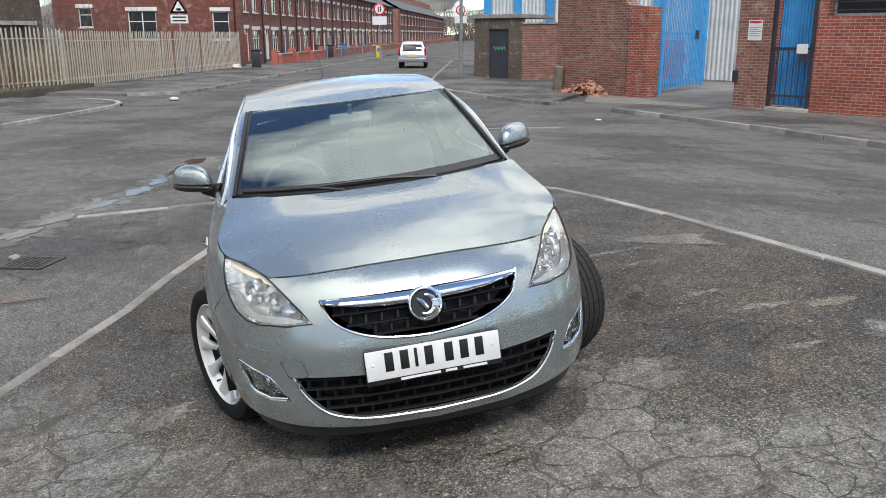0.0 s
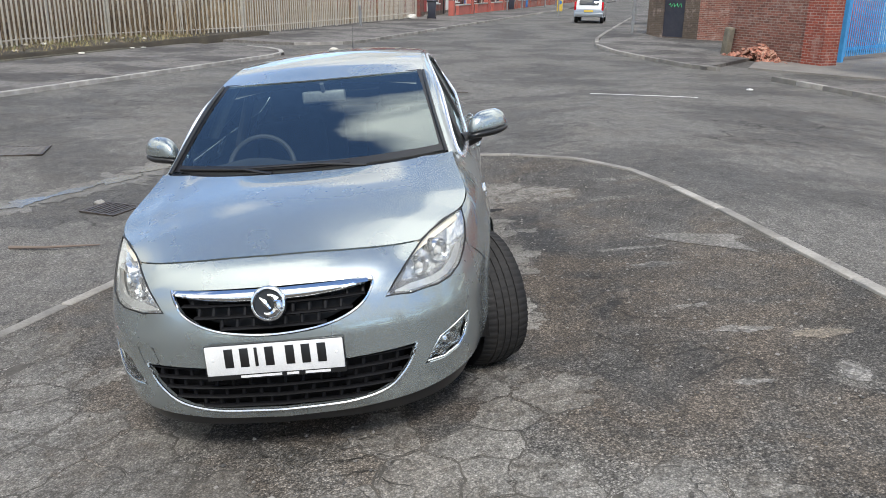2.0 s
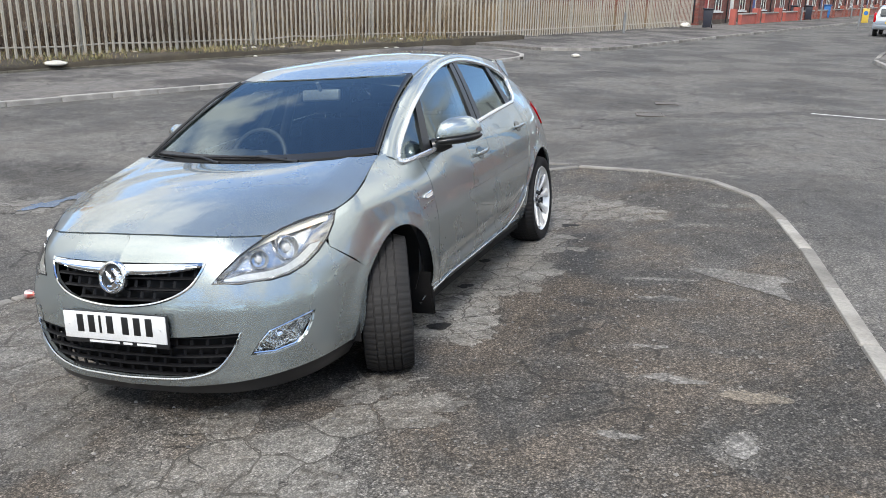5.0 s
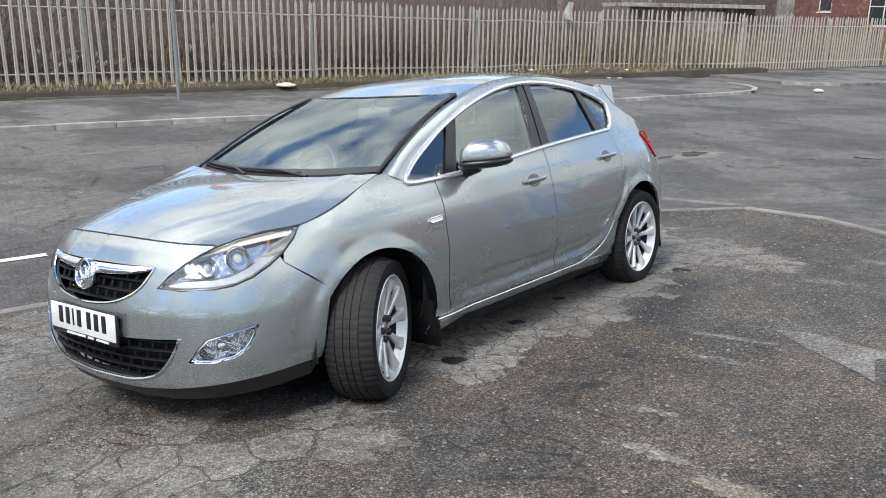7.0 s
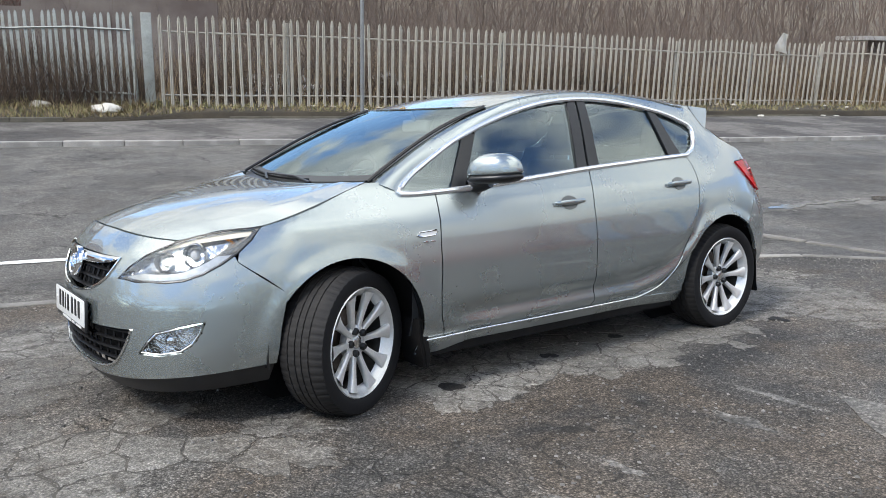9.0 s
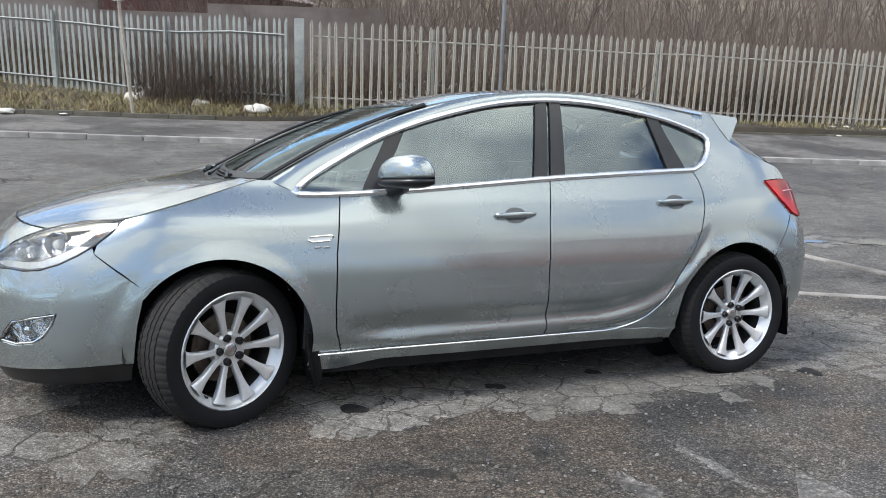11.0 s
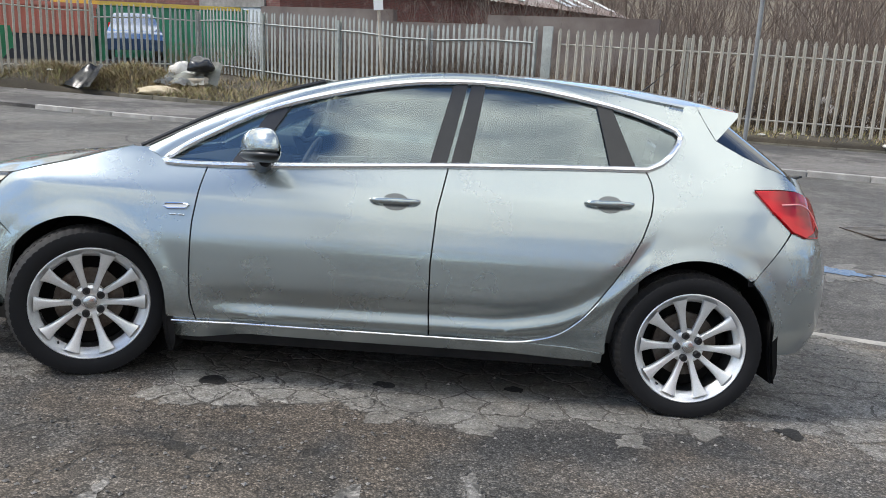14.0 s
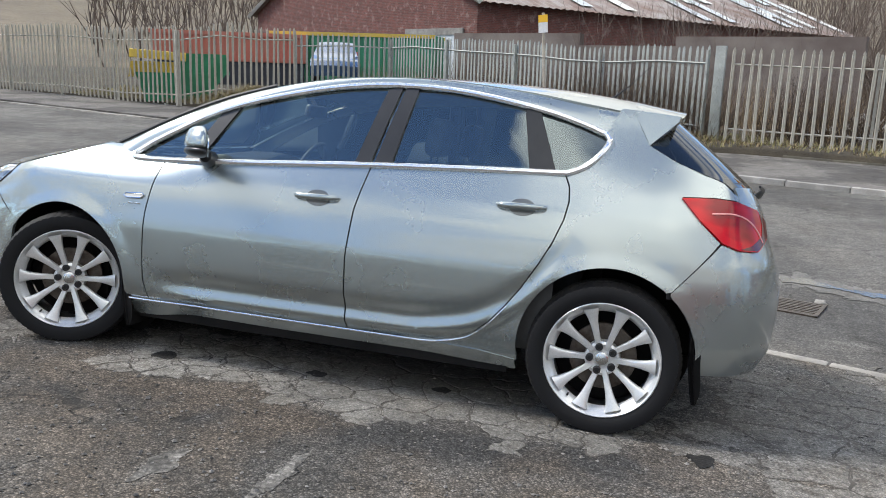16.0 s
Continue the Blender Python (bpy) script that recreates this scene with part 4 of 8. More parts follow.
def car_front(car):
    full = both(GRILLE, 0.752)
    low = both(INTAKE, 0.452)
    half = [(0.0, 0.230), (0.30, 0.237), (0.62, 0.262), (0.92, 0.286), (1.10, 0.298), (1.152, 0.300), (1.158, 0.35), (1.172, 0.46), (1.203, 0.600), (1.10, 0.672), (1.010, 0.738)]
    head = [p for p in HEADLIGHT]
    top = half + [(1.00, 0.762)] + [(0.726, 0.8215), (0.55, 0.830), (0.34, 0.839), (0.17, 0.844)]
    poly = top + [(0, 0.845)] + [(-a, z) for a, z in top[::-1][:-1]]
    holes = [full, low, head, [(-a, z) for a, z in head], FOG_BAY, [(-a, z) for a, z in FOG_BAY]]
    bump = part("front_bumper", outward(cutout(poly, holes, 0.0125), (0, 0, 0.55), 0.016), PAINT, car, "silver-grey front bumper")
    lip = [(-1.13, 0.212), (-0.5, 0.190), (0.5, 0.190), (1.13, 0.212), (1.145, 0.294), (0.92, 0.282), (0.62, 0.258), (0.30, 0.233), (0, 0.226), (-0.30, 0.233), (-0.62, 0.258), (-0.92, 0.282), (-1.145, 0.294)]
    part("bumper_lip", outward(cutout(lip, (), 0.02, out=-0.012), (0, 0, 0.5), 0.05), BLACK_TRIM, bump, "black lower lip")
    for name, loop, z0, z1, w in (("upper_grille", full, 0.58, 0.75, 0.41), ("lower_grille", low, 0.265, 0.47, 0.55)):
        back = part(name, outward(cutout(loop, (), 0.03, out=-0.07), (0, 0, 0.5), -0.0), GRILLE_BLACK, bump, "black honeycomb grille")
        rows = 4 if name == "upper_grille" else 5
        slats = []
        for r in range(rows):
            z = z0 + (z1 - z0) * (r + 0.6) / rows
            run, pieces = [], []
            for k in range(61):
                a = -w + 2 * w * k / 60
                if inside((a, z), loop):
                    run.append(Vector(skin(a, z, -0.022)))
                elif len(run) > 2:
                    pieces.append(run)
                    run = []
            if len(run) > 2:
                pieces.append(run)
            slats += [tube(p, 0.0065, 6, flat=2.2) for p in pieces]
            n = 13 if name == "upper_grille" else 16
            for k in range(n):
                a = -w + 2 * w * (k + (0.5 if r % 2 else 0.0) + 0.25) / n
                if inside((a, z), loop) and inside((a, z + (z1 - z0) / rows), loop):
                    slats.append(tube([skin(a, z, -0.026), skin(a + 0.004, z + (z1 - z0) / rows, -0.026)], 0.005, 6, flat=1.6))
        part("grille_mesh", joined(*slats), GRILLE_BLACK, back)
    # bright bar over the grille, its frame and the round emblem
    bar = [(0.413, 0.752), (0.392, 0.733), (0.30, 0.720), (0.15, 0.709), (0.0, 0.705)]
    bar_loop = bar + [(-a, z) for a, z in bar[-2::-1]] + [(-0.2, 0.750), (0, 0.748), (0.2, 0.750)]
    foot_of = hermite([a for a, _ in bar[::-1]], [z for _, z in bar[::-1]])

    def bowed(a, z, out=0.0):
        t = max(0.0, min(1.0, (z - foot_of(abs(a))) / (0.7515 - foot_of(abs(a)) + 1e-4)))
        return skin(a, z, 0.004 + 0.016 * 4 * t * (1 - t))
    part("grille_bar", outward(cutout(bar_loop, (), 0.007, to3d=bowed), (0, 0, 0.5), 0.02), CHROME, bump, "polished metal bar across the grille")
    part("grille_frame", tube([skin(a, z, 0.002) for a, z in [tuple(p) for p in catmull(GRILLE + [(-a, z) for a, z in GRILLE[-2::-1]], 60)]], 0.006, 6), CHROME, bump, "bright grille frame")
    part("intake_frame", tube([skin(a, z, 0.002) for a, z in [tuple(p) for p in catmull(INTAKE + [(-a, z) for a, z in INTAKE[-2::-1]], 60)]], 0.006, 6), SATIN, bump, "bright edge under the lower grille")
    ec = Vector(skin(0.0, 0.700, 0.016))
    m = Matrix.Translation(ec) @ pose(0, 0, 0, -14, 0, 0)
    emblem = part("emblem", shifted(lathe([(0.004, 0.0001), (0.004, 0.050), (-0.008, 0.052), (-0.014, 0.058), (-0.013, 0.064), (-0.006, 0.068), (0.012, 0.068)], 40, "y"), m), CHROME, bump, "round bright emblem")
    part("emblem_field", shifted(lathe([(-0.002, 0.0001), (-0.002, 0.051)], 32, "y"), m), BLACK_TRIM, emblem, "dark field of the emblem")
    curl = tube([(0.036 * math.cos(radians(a)), -0.007, 0.036 * math.sin(radians(a)) - 0.004) for a in range(-120, 100, 15)], [0.006 + 0.010 * math.sin(math.pi * k / 14) for k in range(15)], 8)
    part("emblem_shape", shifted(joined(curl, tube([(-0.030, -0.006, 0.024), (-0.012, -0.009, 0.008), (0.006, -0.008, -0.020)], [0.005, 0.012, 0.009], 8)), m), CHROME, emblem)
    # number plate, its characters as plain bars
    pc = Matrix.Translation((0, -2.312, 0.500)) @ pose(0, 0, 0, -3, 0, 0)
    plate = part("number_plate", shifted(block(-0.262, 0.262, -0.004, 0.006, -0.058, 0.058, 0.004), pc), PLATE, bump, "white number plate with black bars")
    for k, x in enumerate((-0.172, -0.113, -0.068, -0.018, 0.060, 0.120, 0.180)):
        w = 0.006 if k == 2 else 0.0165
        part("plate_bar", shifted(block(x - w, x + w, -0.0062, -0.003, -0.028, 0.046, 0.001), pc), INK, plate, "black bar")
    part("plate_holder", shifted(block(-0.266, 0.266, 0.000, 0.014, -0.078, 0.061, 0.004), pc), BLACK_TRIM, plate, "black plate holder")
    for x0, x1 in ((-0.135, 0.02), (0.04, 0.085), (0.11, 0.205)):
        part("holder_bar", shifted(block(x0, x1, -0.003, 0.002, -0.071, -0.062), pc), PLATE, plate, "small pale bar")
    for x in (-0.235, 0.235):
        part("plate_screw", shifted(lathe([(-0.0075, 0.0001), (-0.0065, 0.005), (-0.003, 0.007)], 12, "y"), pc @ pose(x, 0, 0.005)), PLATE, plate)
    loop = [(-0.596, 0.528), (-0.506, 0.535), (-0.483, 0.480), (-0.500, 0.468), (-0.565, 0.466)]
    part("towing_eye_cover", tube([skin(a, z, 0.0005) for a, z in loop], 0.0016, 5, closed=True), SEAM, bump, "thin seam of the towing eye cover")


ROOF_LINE = hermite([-0.41, -0.1, 0.19, 0.37, 0.68, 1.0, 1.33, 1.45], [1.383, 1.455, 1.488, 1.501, 1.506, 1.496, 1.466, 1.448])


def car_top(car):
    edge = [Vector(skin(a, z)) for a, z in ((0.728, 0.826), (0.85, 0.846), (0.95, 0.862), (1.118, 0.877), (1.25, 0.912), (1.383, 0.950), (1.52, 0.992), (1.655, 1.034))]
    edge = [Vector(p) for p in catmull(edge, 41)]
    cz = hermite([0, 0.15, 0.4, 0.7, 1.0], [0.850, 0.890, 0.945, 0.988, 1.010])
    front = [Vector(skin(0.728 * k / 20, hermite([a for a, _ in BONNET_EDGE], [z for _, z in BONNET_EDGE])(0.728 * k / 20))) for k in range(21)]

    def bonnet(p, q):
        v = q * 2 - 1
        e = edge[int(round(p * 40))]
        w = abs(v)
        y = (-2.133 + 0.843 * p) * (1 - w ** 2.2) + e.y * w ** 2.2
        z = e.z + (cz(p) - e.z) * (1 - w ** 2.6)
        f = front[int(round(w * 20))]
        k = (1 - p) ** 5
        base = Vector((v * e.x, y, z))
        at0 = Vector((v * edge[0].x, -2.133 * (1 - w ** 2.2) + edge[0].y * w ** 2.2, edge[0].z + (cz(0) - edge[0].z) * (1 - w ** 2.6)))
        tgt = Vector((math.copysign(f.x, v) if v else 0.0, f.y, f.z))
        crease = 0.006 * math.exp(-((w - 0.80) / 0.05) ** 2) * p
        return base + (tgt - at0) * k + Vector((0, 0, crease + 0.002))
    bon = outward(lofted(bonnet, 40, 40), (0, -1.5, 0.3), 0.02)
    bmesh.ops.translate(bon, vec=(0, 0.0025, 0), verts=bon.verts)
    part("bonnet", bon, PAINT, car, "silver-grey bonnet reflecting the sky")
    foot = lambda v: Vector((v * 0.690, -1.225 + 0.105 * v * v, 1.012 + 0.026 * v * v))
    head = lambda v: Vector((v * 0.565, -0.400 + 0.060 * v * v, 1.380 + 0.008 * v * v))

    def screen(p, q, dz=0.0):
        v = q * 2 - 1
        c = foot(v).lerp(head(v), p)
        return c + Vector((0, -0.35, 0.94)) * (0.022 * math.sin(math.pi * p) + dz)
    part("windscreen", outward(lofted(screen, 16, 24), (0, -0.5, 0.6)), GLASS, car, "windscreen mirroring cloud").visible_shadow = False

    def border(lo, hi, s0, s1):
        return outward(lofted(lambda p, q: screen(lo + (hi - lo) * p, s0 + (s1 - s0) * q, 0.0015), 16, 10), (0, -0.5, 0.6))
    part("screen_border", joined(border(0, 1, 0, 0.022), border(0, 1, 0.978, 1), border(0, 0.06, 0.02, 0.98), border(0.985, 1, 0.02, 0.98)), BLACK_TRIM, car, "black windscreen border")
    cowl = outward(lofted(lambda p, q: foot(q * 2 - 1) + Vector((0, -0.075 * (1 - p) * (1 - 0.6 * (q * 2 - 1) ** 2), -0.018 + 0.012 * p)), 3, 24), (0, -1, 0.3), 0.01)
    part("cowl", cowl, BLACK_TRIM, car, "black cowl under the windscreen")
    seal = [tuple(Vector(p) + Vector((-0.016, -0.010, 0.004))) for p in catmull(RAIL[:4], 30)]
    for s in (1, -1):
        bm = tube(seal, 0.009, 6)
        part("screen_seal", bm if s > 0 else mirrored(bm), BLACK_TRIM, car, "black rubber screen seal")
    rail = [Vector(p) for p in catmull(RAIL[3:], 41)]
    rz = ROOF_LINE

    def roof(p, q):
        v = q * 2 - 1
        e = rail[int(round(p * 40))]
        w = abs(v)
        y = e.y + (0 if p > 0.5 else -0.047 * (1 - 2 * p) ** 2 * (1 - v * v)) + 0.08 * p ** 6 * (1 - v * v)
        return Vector((v * (e.x - 0.010), y, e.z + (rz(y) - e.z) * (1 - w ** 2.3)))
    part("roof", outward(lofted(roof, 40, 32), (0, 0.4, 0.8), 0.012), PAINT, car, "silver-grey roof")
    ends = [Vector(roof(1.0, k / 32)) for k in range(33)]
    ends[0], ends[-1] = Vector((-0.554, 1.350, 1.399)), Vector((0.554, 1.350, 1.399))

    def spoiler(p, q):
        e = ends[int(round(q * 32))]
        v = q * 2 - 1
        k = p * 3
        c = 1 - v ** 4
        tip = Vector((e.x * 0.985, 1.552 + 0.035 * c, e.z - 0.014 - 0.012 * c))
        lip = Vector((e.x * 1.005, 1.548 + 0.035 * c, e.z - 0.036))
        under = Vector((e.x * 1.144, 1.434 + 0.10 * c, e.z - 0.152 + 0.10 * c))
        pts = [e, tip, lip, under]
        i = min(2, int(k))
        return pts[i].lerp(pts[i + 1], k - i)
    sp = outward(lofted(spoiler, 12, 32), (0, 1.42, 1.36))
    cap = []
    for s in (0, 1):
        cap.append(bmesh.new())
        cap[-1].faces.new([cap[-1].verts.new(spoiler(p, s)) for p in (0, 1 / 3, 2 / 3, 1)] + [cap[-1].verts.new(((s * 2 - 1) * 0.588, 1.386, 1.329))])
    part("roof_spoiler", joined(sp, *cap), PAINT, car, "silver-grey roof spoiler", sharp=25)
    rim = catmull([(0.628, 1.432, 1.250), (0.656, 1.552, 1.189), (0.660, 1.674, 1.144), (0.655, 1.758, 1.116), (0.645, 1.83, 1.066)], 11)
    ridge = catmull([(0.0, 1.560, 1.380), (0.0, 1.66, 1.306), (0.0, 1.754, 1.235), (0.0, 1.85, 1.158), (0.0, 1.945, 1.080)], 11)

    def back_glass(p, q):
        v = q * 2 - 1
        e, r = rim[int(round(p * 10))], ridge[int(round(p * 10))]
        w = abs(v) ** 3.2
        return Vector((v * e[0], r[1] + (e[1] - r[1]) * w, r[2] + (e[2] - r[2]) * w))
    glass = outward(lofted(back_glass, 10, 40), (0, 1, 0.9))
    part("rear_window", glass, DARK_GLASS, car, "dark rear window").visible_shadow = False
    def rear_half(z0, z1, start):
        """A sheet round the tail from where start(z) says to the middle, on both flanks."""
        return lofted(lambda p, q: Vector(skin((start(z0 + (z1 - z0) * p) + (PLEN[-1] - 0.0002 - start(z0 + (z1 - z0) * p)) * (1 - abs(q * 2 - 1))) * (1 if q >= 0.5 else -1), z0 + (z1 - z0) * p, 0.0)), 74, 60)
    gate_edge = hermite([0.66, 0.84, 0.86, 0.95, 0.99, 1.02, 1.12], [4.80, 4.80, 4.86, 4.95, 4.92, 4.80, 4.80])
    part("tailgate", outward(rear_half(0.70, 1.10, gate_edge), (0, 0.5, 0.8), 0.012), PAINT, car, "silver-grey tailgate")
    seam = hermite([0.225, 0.33, 0.40, 0.45, 0.50, 0.55, 0.60, 0.630, 0.645, 0.660, 0.757, 0.862], [4.562, 4.572, 4.567, 4.556, 4.537, 4.510, 4.471, 4.441, 4.434, 4.448, 4.536, 4.633])
    part("rear_bumper", outward(rear_half(0.305, 0.860, seam), (0, 0.5, 0.5), 0.016), PAINT, car, "silver-grey rear bumper")
    part("tail_backing", outward(lofted(lambda p, q: Vector(skin((4.42 + (PLEN[-1] - 4.4202) * (1 - abs(q * 2 - 1))) * (1 if q >= 0.5 else -1), 0.62 + 0.50 * p, -0.025)), 10, 40), (0, 0.5, 0.8)), BLACK_TRIM, car)
    # wipers and aerial
    for x0, x1, y1 in ((0.30, -0.42, 0.02), (-0.16, -0.62, 0.0)):
        a, b = screen(-0.01, 0.5 + x0 / 1.38, 0.002), screen(0.022, 0.5 + x1 / 1.38, 0.004)
        arm = part("wiper", tube([a + Vector((0, -0.03, 0)), a.lerp(b, 0.35) + Vector((0, 0, 0.012)), b], [0.009, 0.007, 0.004], 8), BLACK_TRIM, car, "black wiper arm")
        part("wiper_blade", tube([screen(0.014, 0.5 + (x0 * 0.55 + x1 * 0.45 + t * (x1 - x0) * 0.55) / 1.38, 0.006) for t in np.linspace(-0.6, 1.1, 12)], 0.005, 6), RUBBER, arm)
    part("aerial", tube([(0, 1.22, 1.478), (0, 1.30, 1.55), (0, 1.40, 1.66)], [0.006, 0.0025, 0.0014], 8), BLACK_TRIM, car, "short black roof aerial")
    part("rear_wiper", tube([(0.05, 1.98, 1.06), (0.22, 1.975, 1.09), (0.45, 1.93, 1.11)], [0.018, 0.010, 0.006], 8), BLACK_TRIM, car)


def wheel(car, x, y, steer, side):
    """One road wheel: tyre, rim with ten spokes in five pairs, bolts, brake disc."""
    flip = 1 if side > 0 else -1
    at = Matrix.Translation((x, y, 0.337 if steer else 0.327)) @ pose(0, 0, 0, 0, 0, steer) @ pose(0, 0, 0, 0, 0, 0 if side > 0 else 180)
    w = new("wheel")
    w.parent, w.matrix_basis = car, at
    tagged(w, "ten-spoke alloy wheel turned to the side" if steer else "ten-spoke alloy wheel")
    prof, half = [], 0.112
    prof += [(-0.095, 0.236), (-0.112, 0.262), (-0.117, 0.290), (-0.112, 0.315)]
    for k, xx in enumerate((-0.098, -0.058, -0.050, -0.020, -0.012, 0.012, 0.020, 0.050, 0.058, 0.098)):
        prof.append((xx, 0.3325 - 0.6 * max(0, abs(xx) - 0.05) ** 2 * 10))
        if k in (1, 3, 5, 7):
            prof += [(xx + 0.001, 0.3265), (xx + 0.007, 0.3265)]
    prof += [(0.112, 0.316), (0.117, 0.295), (0.114, 0.270), (0.107, 0.249), (0.095, 0.238)]
    tyre = lathe(prof, 300)
    for v in tyre.verts:
        r = math.hypot(v.co.y, v.co.z)
        k = int(round(math.atan2(v.co.z, v.co.y) / math.tau * 300))
        if abs(v.co.x) > 0.055 and 0.310 < r and k % 5 == 0:
            f = 1 - 0.0040 / r
            v.co.y, v.co.z = v.co.y * f, v.co.z * f
        elif abs(v.co.x) < 0.052 and r > 0.330 and k % 6 == 0:
            f = 1 - 0.0035 / r
            v.co.y, v.co.z = v.co.y * f, v.co.z * f
    part("tyre", tyre, TYRE, w, "black rubber tyre", sharp=30)
    rim = lathe([(0.062, 0.206), (0.078, 0.214), (0.090, 0.226), (0.097, 0.234), (0.106, 0.239), (0.110, 0.244), (0.106, 0.2485), (0.09, 0.246)], 72)
    part("rim", rim, ALLOY, w, "silver alloy rim")
    part("barrel", lathe([(-0.10, 0.236), (-0.06, 0.216), (0.02, 0.206), (0.064, 0.2055)], 60), BARREL, w, "dusty inner rim with shade in its colour")
    hub = lathe([(0.073, 0.0001), (0.073, 0.030), (0.066, 0.034), (0.064, 0.050), (0.070, 0.062), (0.064, 0.074), (0.03, 0.078)], 40)
    part("hub", hub, ALLOY, w)
    part("hub_cap", lathe([(0.078, 0.0001), (0.078, 0.022), (0.075, 0.028), (0.066, 0.029)], 28), SATIN, w, "round hub cap")

    def spoke(p, q, turnby, lean):
        r = 0.052 + 0.172 * p
        wide = 0.0125 + 0.004 * p + 0.019 * p ** 4
        ang = q * math.tau
        cx, cs = math.cos(ang), math.sin(ang)
        t = wide * (abs(cx) ** 0.7) * (1 if cx > 0 else -1)
        d = 0.013 * (abs(cs) ** 0.7) * (1 if cs > 0 else -1)
        depth = 0.062 + 0.030 * p ** 1.4 - (0.006 if cs < 0 else 0) - 0.005 * (1 - abs(cx)) ** 2 * (1 - p) * (1 if cs > 0 else 0)
        off = t + lean * (0.012 + 0.010 * p)
        return Vector((depth + d, off * math.cos(turnby) - r * math.sin(turnby), off * math.sin(turnby) + r * math.cos(turnby)))
    for k in range(10):
        base = math.radians(72 * (k // 2) + (18 if k % 2 else -18) * 0.90)
        bm = lofted(lambda p, q: spoke(p, q % 1.0, base, (-1 if k % 2 else 1) * 0.25), 10, 14)
        bmesh.ops.remove_doubles(bm, verts=bm.verts, dist=0.0003)
        bmesh.ops.recalc_face_normals(bm, faces=bm.faces)
        part("spoke", bm, ALLOY, w)
    for k in range(5):
        b = math.radians(72 * k + 36)
        part("wheel_bolt", shifted(lathe([(0.082, 0.0001), (0.082, 0.009), (0.086, 0.0095), (0.086, 0.0125), (0.081, 0.0165), (0.05, 0.017)], 16), pose(0, 0.053 * math.cos(b), 0.053 * math.sin(b))), BLACK_TRIM, w, "dark wheel bolt")
    part("brake_disc", lathe([(0.010, 0.05), (0.010, 0.145), (-0.012, 0.145), (-0.012, 0.05)], 40), STEEL, w, "worn brake disc")
    part("valve", lathe([(0.094, 0.0001), (0.094, 0.0045), (0.07, 0.005)], 10), BLACK_TRIM, w, at=pose(0, 0.214 * math.cos(-2.2), 0.214 * math.sin(-2.2)))
    part("wheel_back", lathe([(-0.05, 0.02), (-0.05, 0.205)], 32), RUBBER, w)


